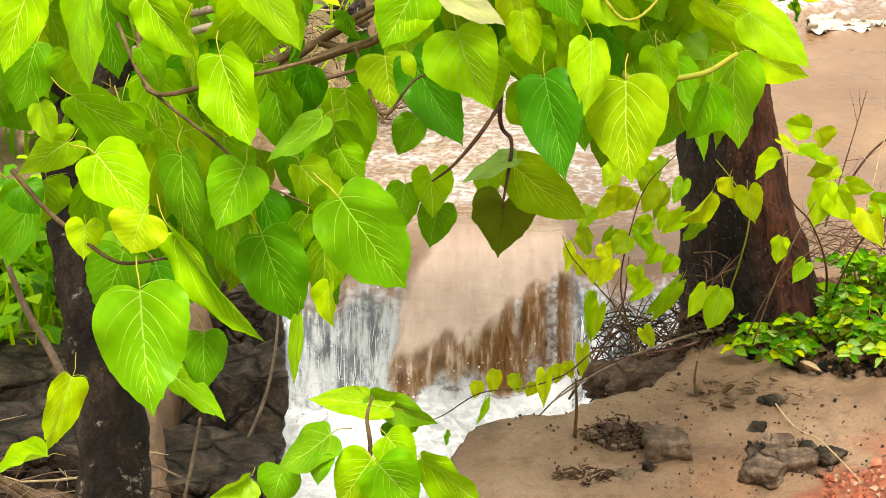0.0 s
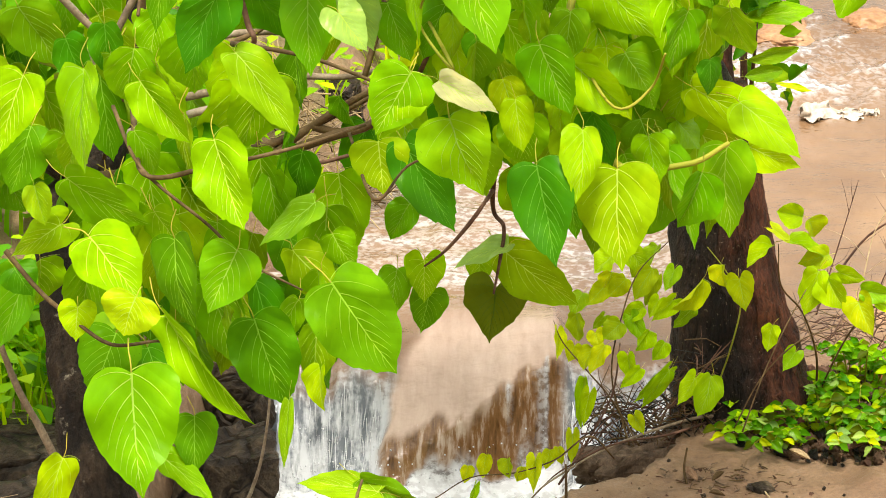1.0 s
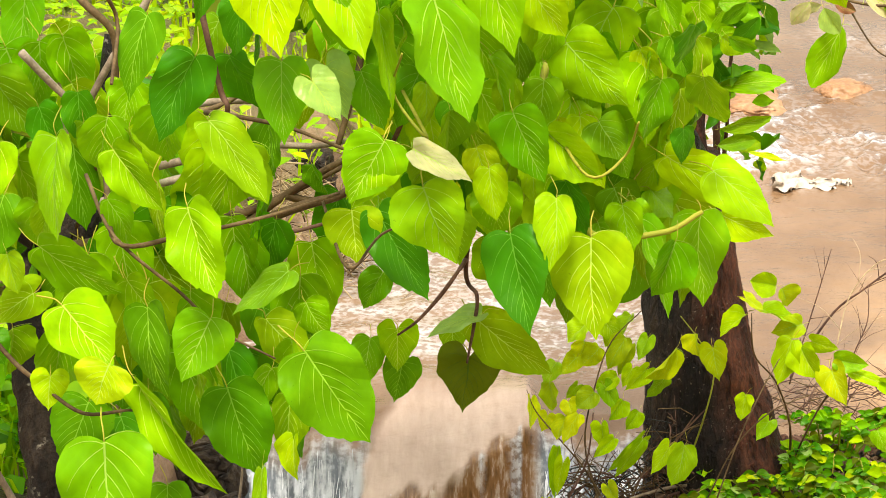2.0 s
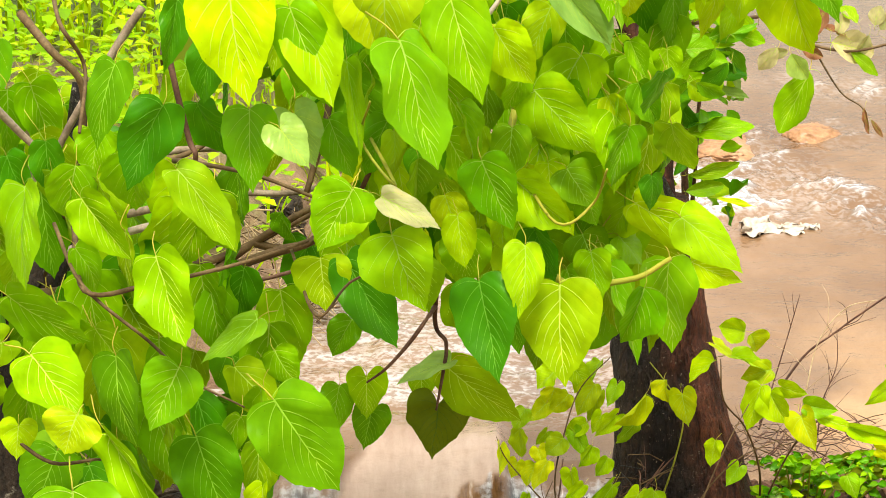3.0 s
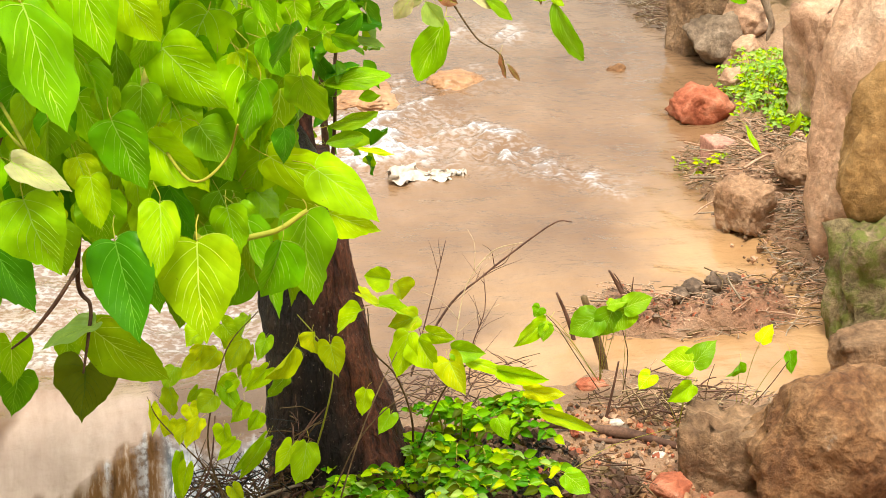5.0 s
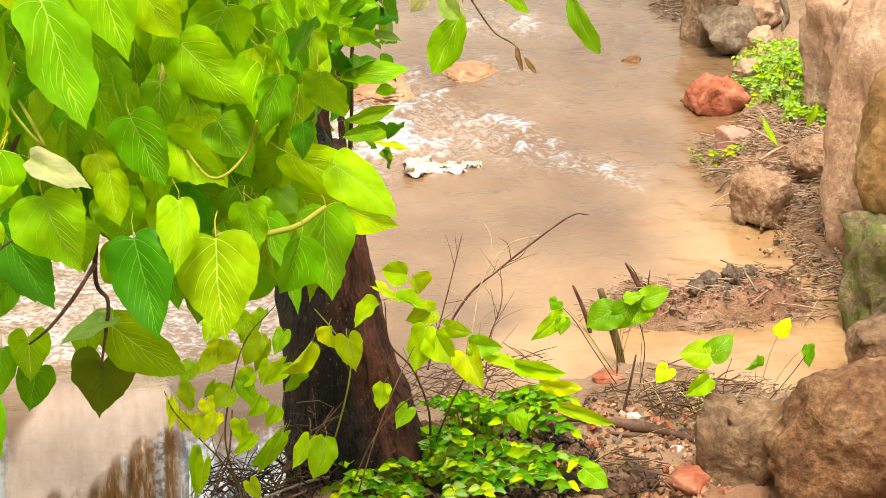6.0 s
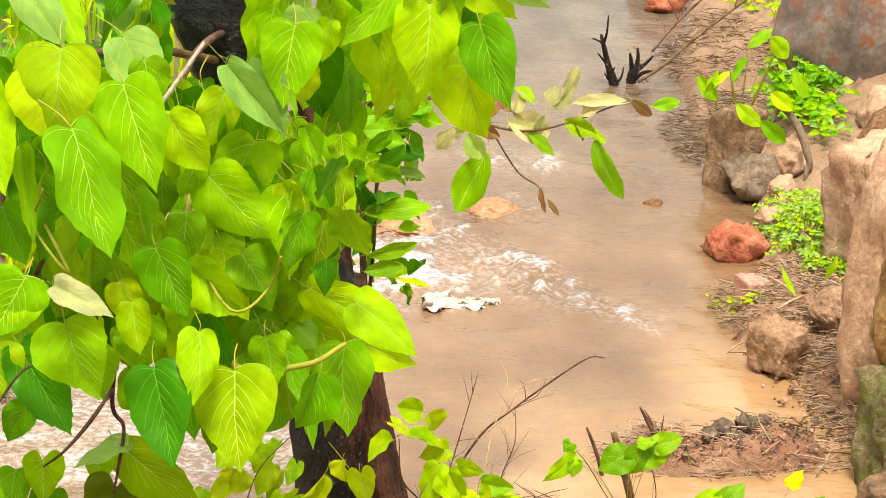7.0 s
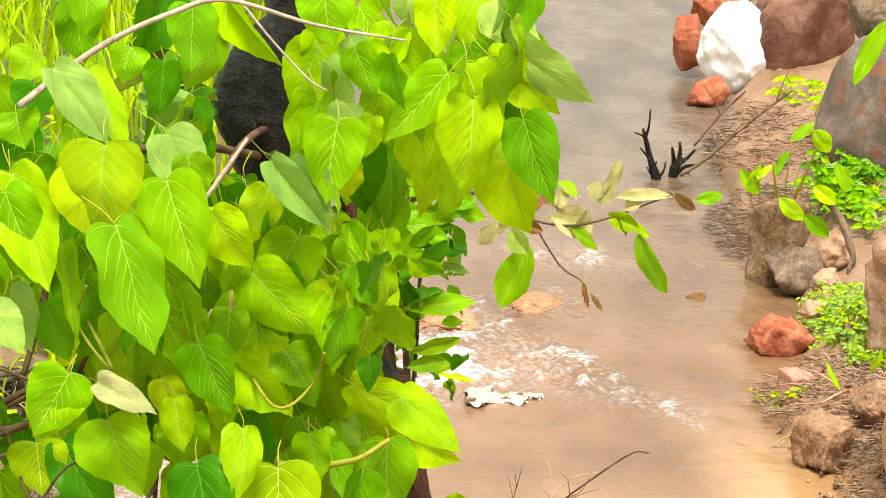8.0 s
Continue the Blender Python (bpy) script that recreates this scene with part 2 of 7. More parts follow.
rock_russet = rough_stuff("rock_russet", (0.07, 0.028, 0.016), (0.17, 0.08, 0.048), (0.27, 0.15, 0.1), 6, 60, 0.02, 0.6)
rock_brown = rough_stuff("rock_brown_slab", (0.045, 0.028, 0.017), (0.145, 0.096, 0.062), (0.26, 0.19, 0.13), 14, 70, 0.02, 0.6, speck=0.7)
foam_mat = rough_stuff("falling_water", (0.45, 0.47, 0.49), (0.66, 0.67, 0.68), (0.8, 0.8, 0.8), 40, 120, 0.002, 0.25, speck=0.2)
litter_white = rough_stuff("white_litter", (0.40, 0.32, 0.24), (0.55, 0.47, 0.38), (0.66, 0.6, 0.5), 12, 90, 0.003, 0.5)
orange_stone = rough_stuff("orange_wet_stone", (0.22, 0.11, 0.05), (0.36, 0.19, 0.09), (0.46, 0.28, 0.16), 8, 60, 0.004, 0.35)


# ---- shaping helpers ----
def part(name, bm, material, parent=None, label="", smooth=True):
    me = bpy.data.meshes.new(name)
    bm.to_mesh(me)
    bm.free()
    for m in material if isinstance(material, (list, tuple)) else [material]:
        me.materials.append(m)
    if smooth:
        me.polygons.foreach_set("use_smooth", [True] * len(me.polygons))
    ob = new(name, me)
    if parent:
        ob.parent = parent
    if label:
        ob["label"] = label
    return ob


def empty(name, at, label, category, group="", kind=""):
    ob = new(name)
    ob.location = at
    ob.empty_display_size = 0.05
    bpy.context.view_layer.update()
    return tagged(ob, label, category, group, kind)


def under(ob, parent):
    """Keep ob where it stands, as a part of parent, whose own turn is none."""
    ob.parent = parent
    ob.matrix_parent_inverse = Matrix.Translation(parent.location).inverted()
    return ob


def spline(pts, steps=6):
    p = [Vector(q) for q in pts]
    p = [2 * p[0] - p[1]] + p + [2 * p[-1] - p[-2]]
    out = []
    for i in range(1, len(p) - 2):
        a, b, c, d = p[i - 1:i + 3]
        for k in range(steps):
            t = k / steps
            out.append(0.5 * (2 * b + (c - a) * t + (2 * a - 5 * b + 4 * c - d) * t * t + (3 * b - a - 3 * c + d) * t ** 3))
    out.append(p[-2])
    return out


def tube(bm, pts, radii, seg=8, steps=6, wob=0.0, seed=0, lump=9.0):
    """A tapered limb along pts; radii at those points; wob makes it knotted."""
    line = spline(pts, steps)
    rad = np.interp(np.linspace(0, len(pts) - 1, len(line)), range(len(pts)), radii)
    ref, rings = Vector((0.31, 0.87, 0.2)).normalized(), []
    for i, q in enumerate(line):
        way = (line[min(i + 1, len(line) - 1)] - line[max(i - 1, 0)]).normalized()
        u = way.cross(ref)
        u = u.normalized() if u.length > 0.1 else way.orthogonal().normalized()
        v = way.cross(u)
        ring = []
        for k in range(seg):
            a = 2 * math.pi * k / seg
            d = u * math.cos(a) + v * math.sin(a)
            r = rad[i]
            if wob:
                s = q + d * r
                r *= 1 + wob * noise.noise(s * lump + Vector((seed, 0, 0))) + 0.4 * wob * noise.noise(s * lump * 3.1)
            ring.append(bm.verts.new(q + d * r))
        rings.append(ring)
    for a, b in zip(rings, rings[1:]):
        for k in range(seg):
            bm.faces.new((a[k], a[(k + 1) % seg], b[(k + 1) % seg], b[k]))
    bm.faces.new(rings[0][::-1])
    bm.faces.new(rings[-1])
    return bm


def limb(name, pts, radii, material, parent=None, seg=8, steps=6, wob=0.0, seed=0, lump=9.0, label=""):
    ob = part(name, tube(bmesh.new(), pts, radii, seg, steps, wob, seed, lump), material, None, label)
    return under(ob, parent) if parent else ob


def rock(name, at, size, material, label, turn=0.0, seed=0, rough=0.28, flat=0.0, detail=4, category="rock", group="", cuts=5, parent=None):
    """A boulder: a ball cut by random planes into facets, worn round, and pitted."""
    rnd = random.Random(seed * 7 + 3)
    off = Vector((seed * 3.7, seed * 1.3, 0))
    bm = bmesh.new()
    if cuts == 0:   # squared block: eight shaken corners, chipped faces
        bmesh.ops.create_cube(bm, size=1.7)
        for v in bm.verts:
            v.co = Vector([c * rnd.uniform(0.72, 1.12) for c in v.co])
            if flat and v.co.z > 0:
                v.co.z = flat * rnd.uniform(0.9, 1.05)
        bmesh.ops.subdivide_edges(bm, edges=bm.edges, cuts=6 if detail < 4 else 11, use_grid_fill=True)
        bmesh.ops.smooth_vert(bm, verts=bm.verts, factor=0.5, use_axis_x=True, use_axis_y=True, use_axis_z=True)
        for v in bm.verts:
            q = v.co * 1.8 + off
            p = v.co * (1 + rough * 0.4 * noise.noise(q) + rough * 0.28 * noise.noise(q * 3.1) + rough * 0.14 * noise.noise(q * 8))
            v.co = Vector((p.x * size[0], p.y * size[1], p.z * size[2]))
    elif cuts >= 6:   # broken stone: a hull of few corners, its faces roughened and its edges a little worn
        for k in range(cuts + 7):
            up, a = 1 - 2 * (k + 0.5) / (cuts + 7), k * 2.39996 + rnd.uniform(-0.5, 0.5)
            q = math.sqrt(1 - up * up)
            p = Vector((q * math.cos(a), q * math.sin(a), up)) * rnd.uniform(0.86, 1.18)
            if flat:
                p.z = min(p.z, flat)
            bm.verts.new(p)
        bmesh.ops.convex_hull(bm, input=bm.verts)
        for v in [v for v in bm.verts if not v.link_faces]:
            bm.verts.remove(v)
        bmesh.ops.subdivide_edges(bm, edges=bm.edges, cuts=3 if detail > 3 else 2, use_grid_fill=True)
        bmesh.ops.subdivide_edges(bm, edges=bm.edges, cuts=1, use_grid_fill=True)
        bmesh.ops.smooth_vert(bm, verts=bm.verts, factor=0.5, use_axis_x=True, use_axis_y=True, use_axis_z=True)
        for v in bm.verts:
            q = v.co * 2.2 + off
            p = v.co * (1 + rough * 0.3 * noise.noise(q) + rough * 0.24 * noise.noise(q * 3.1) + rough * 0.2 * noise.noise(q * 8))
            v.co = Vector((p.x * size[0], p.y * size[1], p.z * size[2]))
    else:           # worn boulder: a ball flattened by a few planes
        planes = []
        for _ in range(cuts):
            d = Vector((rnd.uniform(-1, 1), rnd.uniform(-1, 1), rnd.uniform(-0.6, 1))).normalized()
            planes.append((d, rnd.uniform(0.62, 0.85)))
        bmesh.ops.create_icosphere(bm, subdivisions=detail + 1, radius=1.0)
        for v in bm.verts:
            p = v.co.copy()
            for d, k in planes:
                over = p.dot(d) - k
                if over > 0:
                    p -= d * over * 0.8
            q = p * 1.5 + off
            p *= 1 + rough * 0.6 * noise.noise(q) + rough * 0.3 * noise.noise(q * 2.7) + rough * 0.16 * noise.noise(q * 7) + rough * 0.1 * noise.noise(q * 16)
            v.co = Vector((p.x * size[0], p.y * size[1], p.z * size[2]))
    ob = part(name, bm, material)
    ob.matrix_world = pose(*at, 0, 0, turn)
    if parent:
        return under(ob, parent)
    return tagged(ob, label, category, group)


# ---- leaves ----
SHAPES = {  # half outlines, hub at the origin, tip at y = 1, half width 0.5
    "A": ((-0.015, 0.03), (-0.055, 0.13), (-0.065, 0.26), (-0.02, 0.39), (0.08, 0.47), (0.21, 0.50), (0.40, 0.465), (0.58, 0.375), (0.73, 0.255), (0.85, 0.135), (0.93, 0.05), (1.0, 0.004)),
    "B": ((-0.01, 0.04), (-0.05, 0.14), (-0.06, 0.27), (0.01, 0.39), (0.13, 0.47), (0.30, 0.50), (0.48, 0.475), (0.65, 0.39), (0.79, 0.265), (0.89, 0.135), (0.95, 0.045), (1.0, 0.004)),
    "C": ((-0.01, 0.05), (-0.04, 0.16), (-0.04, 0.28), (0.04, 0.40), (0.18, 0.48), (0.35, 0.50), (0.52, 0.45), (0.67, 0.35), (0.80, 0.23), (0.90, 0.11), (0.95, 0.05), (1.0, 0.004)),
    "O": ((0.01, 0.04), (0.06, 0.16), (0.14, 0.28), (0.25, 0.39), (0.38, 0.47), (0.52, 0.50), (0.66, 0.46), (0.79, 0.36), (0.88, 0.25), (0.95, 0.14), (0.985, 0.06), (1.0, 0.004)),
    "D": ((-0.04, 0.03), (-0.17, 0.10), (-0.25, 0.22), (-0.22, 0.36), (-0.08, 0.47), (0.12, 0.50), (0.34, 0.45), (0.54, 0.35), (0.72, 0.22), (0.86, 0.09), (0.93, 0.03), (1.0, 0.004)),
}
FORM = {"A": (0.10, 0.10, 0.010), "B": (0.16, 0.16, 0.020), "C": (0.55, 0.18, 0.024), "D": (0.14, 0.06, 0.008), "O": (0.22, 0.14, 0.010)}  # fold, droop, waves
SIDE_VEINS = ((0.0, 1.95, 0.40), (0.02, 1.25, 0.50), (0.13, 0.92, 0.50), (0.26, 0.84, 0.44), (0.39, 0.80, 0.37), (0.52, 0.76, 0.29), (0.64, 0.72, 0.21), (0.76, 0.66, 0.13))
leaf_meshes = {}


def leaf_mesh(shape, tone, seed):
    key = (shape, tone, seed)
    if key in leaf_meshes:
        return leaf_meshes[key]
    fold, droop, wave = FORM[shape]
    off = Vector((seed * 2.3, ord(shape[0]) * 0.7, seed))

    vary = random.Random(seed * 31 + ord(shape[0]))
    fold *= vary.uniform(0.5, 2.2)
    droop *= vary.uniform(0.4, 2.6)
    roll_l, roll_r, skew, bow = vary.uniform(-0.5, 0.25), vary.uniform(-0.5, 0.25), vary.uniform(-0.25, 0.25), vary.uniform(-0.12, 0.12)

    def lift(x, y):
        edge = min(1.0, abs(x) * 2)
        z = fold * abs(x) + (roll_l if x < 0 else roll_r) * x * x * 1.4 - droop * y * abs(y) * 0.8 + skew * x * y
        z += wave * 3.4 * edge * edge * math.sin(y * 12 + seed * 2 + (1.3 if x > 0 else 0))
        z += 0.10 * noise.noise(Vector((x * 2.0, y * 2.0, 0)) + off) + 0.03 * noise.noise(Vector((x * 5.0, y * 5.0, 4)) + off)
        z += 0.005 * abs(math.sin((y - abs(x) * 0.72) * 23)) * edge * (1.2 - edge)   # quilting between the veins
        return z

    half = [Vector((b, a, 0)) for a, b in SHAPES[shape]]
    half = [Vector((0, 0, 0))] + half
    line = spline(half, 3)
    bm = bmesh.new()
    hub = bm.verts.new((0, 0, lift(0, 0)))
    rings = 7
    mid = [hub] + [bm.verts.new((bow * k / rings * (1 - k / rings), k / rings, lift(0, k / rings))) for k in range(1, rings + 1)]
    for side in (1, -1):
        cols = []
        body = line[2:-1]
        for i, q in enumerate(body):
            jag = 1 + (0.034 * noise.noise(Vector((i * 0.8, side * 3.0, seed * 4.1))) + 0.010 * math.sin(i * 1.75 + seed)) * (1 if 0 < i < len(body) - 4 else 0)
            col = [hub]
            for k in range(1, rings + 1):
                f = k / rings
                x, y = side * q.x * f * jag, q.y * f * jag
                x += bow * y * (1 - y)
                col.append(bm.verts.new((x, y, lift(x, y))))
            cols.append(col)
        cols.append(mid)
        for a, b in zip(cols, cols[1:]):
            for k in range(rings):
                f = [a[k], a[k + 1], b[k + 1], b[k]] if k else [hub, a[1], b[1]]
                if side < 0:
                    f.reverse()
                bm.faces.new(f)

    def strip(pts, w0, w1):
        prev = None
        for i, (x, y) in enumerate(pts):
            a, c = pts[max(i - 1, 0)], pts[min(i + 1, len(pts) - 1)]
            way = Vector((c[0] - a[0], c[1] - a[1], 0)).normalized()
            s = Vector((way.y, -way.x, 0)) * (w0 + (w1 - w0) * i / (len(pts) - 1))
            row = []
            x += bow * y * (1 - y)
            for p, up in ((Vector((x, y, 0)) - s, 0.003), (Vector((x, y, 0)), 0.007), (Vector((x, y, 0)) + s, 0.003)):
                row.append(bm.verts.new((p.x, p.y, lift(p.x, p.y) + up)))
            if prev:
                for k in (0, 1):
                    f = bm.faces.new((prev[k], row[k], row[k + 1], prev[k + 1]))
                    f.material_index = 1
            prev = row

    strip([(0, k / 12 * 0.97) for k in range(13)], 0.0115, 0.003)
    for side in (1, -1):
        for y0, ang, length in SIDE_VEINS:
            pts, y0 = [], y0 + 0.02 * side
            for k in range(6):
                t = k / 5
                a = ang - 0.35 * t
                pts.append((side * length * t * math.sin(min(a + 0.12, 1.5) if ang < 1.6 else a) * 0.93, y0 + length * t * math.cos(a)))
            strip(pts, 0.0044, 0.0014)
    n = len(bm.faces)
    tube(bm, [(0, 0.0, lift(0, 0)), (0.0, -0.10, 0.0), (0.02, -0.19, -0.07), (0.03, -0.30, -0.20)], (0.009, 0.008, 0.008, 0.010), 5, 3)
    bm.faces.ensure_lookup_table()
    for f in bm.faces[n:]:
        f.material_index = 2
    me = bpy.data.meshes.new("leaf")
    bm.to_mesh(me)
    bm.free()
    for m in (LEAF[tone], {"dark": vein_dim, "shade_toned": vein_shaded}.get(tone, vein_mat), stalk_mat):
        me.materials.append(m)
    me.polygons.foreach_set("use_smooth", [True] * len(me.polygons))
    leaf_meshes[key] = me
    return me


leaf_count = [0]


def leaf(parent, hub, tip, width, tone="mid", twist=0, shape="A", facing=(0, -0.82, 0.57), name="leaf"):
    """One leaf from its hub to its tip, its upper side towards facing, turned by twist degrees round its midrib."""
    leaf_count[0] += 1
    hub, tip = Vector(hub), Vector(tip)
    y = tip - hub
    length = y.length
    y.normalize()
    z = Vector(facing)
    x = y.cross(z).normalized()
    z = x.cross(y)
    m = Matrix((x, y, z)).transposed().to_4x4() @ pose(0, 0, 0, 0, 1.5 * twist, 0)
    ob = new(name, leaf_mesh(shape, tone, (leaf_count[0] * 7) % 8))
    ob.parent = parent
    ob.matrix_parent_inverse = Matrix.Translation(parent.location).inverted()
    ob.matrix_basis = Matrix.Translation(hub) @ m @ Matrix.Diagonal((width, length, (width + length) / 2, 1))
    return ob


small_meshes = {}


def small_leaf_mesh(tone, seed, heart=False):
    """A small blade with a folded midrib, some 30 triangles."""
    key = (tone, seed, heart)
    if key not in small_meshes:
        bm = bmesh.new()
        prof = ((0.0, 0.02), (-0.08, 0.22), (0.02, 0.42), (0.25, 0.5), (0.55, 0.36), (0.8, 0.16), (1.0, 0.0)) if heart else \
            ((0.0, 0.03), (0.1, 0.26), (0.26, 0.45), (0.42, 0.5), (0.64, 0.38), (0.84, 0.17), (1.0, 0.0))
        mid = [bm.verts.new((0, max(a, 0.0) if i else 0, -0.10 * a * a)) for i, (a, b) in enumerate(prof)]
        for s in (1, -1):
            inner = [bm.verts.new((s * b * 0.5, a, 0.10 * b - 0.10 * a * a)) for a, b in prof[:-1]]
            outer = [bm.verts.new((s * b, a, (0.30 + 0.14 * seed) * b - (0.10 + 0.14 * seed) * a * a + 0.03 * math.sin(a * 9 + seed))) for a, b in prof[:-1]]
            for row in ((mid, inner), (inner, outer)):
                for i in range(len(prof) - 2):
                    f = [row[0][i], row[1][i], row[1][i + 1], row[0][i + 1]]
                    bm.faces.new(f if s > 0 else f[::-1])
            f = [mid[-2], inner[-1], mid[-1]]
            bm.faces.new(f if s > 0 else f[::-1])
            f = [inner[-1], outer[-1], mid[-1]]
            bm.faces.new(f if s > 0 else f[::-1])
        bmesh.ops.remove_doubles(bm, verts=bm.verts, dist=0.002)
        me = bpy.data.meshes.new("leaf")
        bm.to_mesh(me)
        bm.free()
        me.materials.append(LEAF[tone])
        me.polygons.foreach_set("use_smooth", [True] * len(me.polygons))
        small_meshes[key] = me
    return small_meshes[key]


def small_leaf(parent, hub, way, size, width, tone, rnd, heart=False, facing=(0, -0.7, 0.7)):
    y = Vector(way).normalized()
    z = Vector(facing) + Vector((rnd.uniform(-0.9, 0.9), rnd.uniform(-0.5, 0.6), rnd.uniform(-0.3, 0.7)))
    x = y.cross(z).normalized()
    z = x.cross(y)
    ob = new("leaf", small_leaf_mesh(tone, rnd.randrange(4), heart))
    ob.parent = parent
    ob.matrix_parent_inverse = Matrix.Translation(parent.location).inverted()
    ob.matrix_basis = Matrix.Translation(hub) @ Matrix((x, y, z)).transposed().to_4x4() @ Matrix.Diagonal((width, size, size, 1))
    return ob


# ---- the ground, one sheet to the horizon ----
def hash_noise(x, y, seed=0):
    """Smooth random field in about -1..1, one wave to a unit."""
    xi, yi = np.floor(x), np.floor(y)
    fx, fy = x - xi, y - yi
    fx, fy = fx * fx * (3 - 2 * fx), fy * fy * (3 - 2 * fy)

    def corner(a, b):
        s = np.sin(a * 127.1 + b * 311.7 + seed * 74.7) * 43758.5453
        return (s - np.floor(s)) * 2 - 1

    return (corner(xi, yi) * (1 - fx) + corner(xi + 1, yi) * fx) * (1 - fy) + (corner(xi, yi + 1) * (1 - fx) + corner(xi + 1, yi + 1) * fx) * fy


def fractal(x, y, seed=0, octaves=4):
    return sum(hash_noise(x * 2.03 ** k, y * 2.03 ** k, seed + k) / 1.9 ** k for k in range(octaves))


def step(a, b, v):
    t = np.clip((v - a) / (b - a), 0, 1)
    return t * t * (3 - 2 * t)


WATER, POOL = -0.10, -0.32
NEAR_X = (-0.10, -0.03, 0.0, 0.07, 0.18, 0.30, 0.41, 0.48, 0.55, 0.62, 0.80, 0.98, 1.3, 1.45, 1.6, 1.75, 2.3)
NEAR_Y = (4.6, 5.30, 5.42, 5.53, 5.61, 5.67, 5.73, 5.86, 6.08, 6.30, 6.42, 6.50, 6.62, 6.60, 6.44, 6.34, 6.30)
RIGHT_Y = (6.2, 6.9, 7.07, 7.4, 7.85, 8.1, 8.6, 9.2, 9.7, 10.3, 10.8, 11.4, 13, 16, 40, 600)
RIGHT_X = (1.98, 1.94, 1.90, 1.86, 1.76, 1.84, 1.97, 2.02, 1.96, 2.06, 2.15, 2.32, 2.66, 3.3, 5, 5)
LEFT_Y = (5.0, 6.2, 6.5, 6.8, 7.14, 7.5, 8.5, 10, 12, 16, 40, 600)
LEFT_X = (-0.5, -0.47, -0.42, -0.32, -0.2, -0.12, 0.12, 0.5, 1.0, 1.8, 2, 2)


def ground_height(x, y):
    jit = 0.03 * fractal(x * 4, y * 4, 5)
    lip = step(6.30, 6.62, y + 0.25 * step(0.3, 0.6, x))
    h = -0.62 + 0.33 * np.maximum(lip, step(0.45, 0.62, x))
    h = h + 0.04 * fractal(x * 3, y * 3, 9)
    near = step(-0.02, 0.085, np.interp(x, NEAR_X, NEAR_Y) + jit - y) * step(-0.12, 0.02, x)
    top = 0.0 + 0.012 * fractal(x * 11, y * 11, 14) * step(1.0, 1.15, x) + 0.014 * fractal(x * 5, y * 5, 2) + 0.007 * fractal(x * 18, y * 18, 3, 5) - 0.05 * step(6.05, 6.45, y)
    h = h * (1 - near) + top * near
    spit = step(1.25, 0.55, np.hypot((x - 1.60) / 0.36, (y - 6.97) / 0.17) + jit * 6)
    h = h * (1 - spit) + (-0.055 + 0.03 * fractal(x * 9, y * 9, 4)) * spit
    over = x - np.interp(y, RIGHT_Y, RIGHT_X) + jit
    r = step(-0.05, 0.12, over)
    h = h * (1 - r) + (-0.075 + 0.26 * np.clip(over, 0, 1.6) + 0.025 * fractal(x * 7, y * 7, 6) + 0.015 * fractal(x * 26, y * 26, 11)) * r
    over = np.interp(y, LEFT_Y, LEFT_X) - x + jit
    l = step(-0.04, 0.10, over)
    bank = -0.10 + (0.30 * step(0, 0.5, over) + 0.08 * np.clip(over - 0.5, 0, 3)) * step(6.5, 7.2, y)
    h = h * (1 - l) + (bank + 0.05 * fractal(x * 5, y * 5, 7) + 0.02 * fractal(x * 17, y * 17, 8)) * l
    # the embankment on which one stands rises towards the path
    rise = step(3.7, 1.0, y)
    return h * (1 - rise) + (1.28 + 0.03 * fractal(x * 2, y * 2, 12)) * rise


def sheet(name, xs, ys, height, material, tint=None):
    X, Y = np.meshgrid(xs, ys)
    Z = height(X, Y)
    me = bpy.data.meshes.new(name)
    nx, ny = len(xs), len(ys)
    i = np.arange((nx - 1) * (ny - 1))
    a = i // (nx - 1) * nx + i % (nx - 1)
    faces = np.stack([a, a + 1, a + nx + 1, a + nx], 1)
    me.from_pydata(np.stack([X.ravel(), Y.ravel(), Z.ravel()], 1).tolist(), [], faces.tolist())
    if tint is not None:
        c = me.color_attributes.new("kind_of_stuff", "FLOAT_COLOR", "POINT")
        c.data.foreach_set("color", np.stack([*(v.ravel() for v in (*tint(X, Y, Z), np.ones(X.size))[:4])], 1).ravel())
    me.polygons.foreach_set("use_smooth", [True] * len(me.polygons))
    me.materials.append(material)
    return tagged(new(name, me), kind="structure")


def mixed_sheet_material(name):
    m, n, b = tree_of(name)
    at = n.nodes.new("ShaderNodeAttribute")
    at.attribute_name = "kind_of_stuff"
    sp = n.nodes.new("ShaderNodeSeparateColor")
    n.links.new(at.outputs["Color"], sp.inputs[0])
    return m, n, b, [*sp.outputs, at.outputs["Alpha"]]


ground_mat, n, b, kind = mixed_sheet_material("wet_mud")
big, mid_n, small = noise_node(n, 3.0, 5, 0.6), noise_node(n, 14, 6, 0.65), noise_node(n, 110, 8, 0.7)
mud = ramp(n, big, [(0.32, (0.225, 0.128, 0.068)), (0.5, (0.34, 0.21, 0.118)), (0.68, (0.45, 0.295, 0.18))])
mud = mix(n, ramp(n, mid_n, [(0.53, (0, 0, 0)), (0.68, (0.65, 0.65, 0.65))]), mud, (0.16, 0.10, 0.058))
gravel = ramp(n, noise_node(n, 45, 5, 0.7), [(0.3, (0.13, 0.035, 0.018)), (0.55, (0.36, 0.11, 0.05)), (0.75, (0.5, 0.22, 0.12))])
grass_soil = ramp(n, mid_n, [(0.3, (0.05, 0.035, 0.012)), (0.55, (0.09, 0.15, 0.01)), (0.75, (0.22, 0.34, 0.02))])
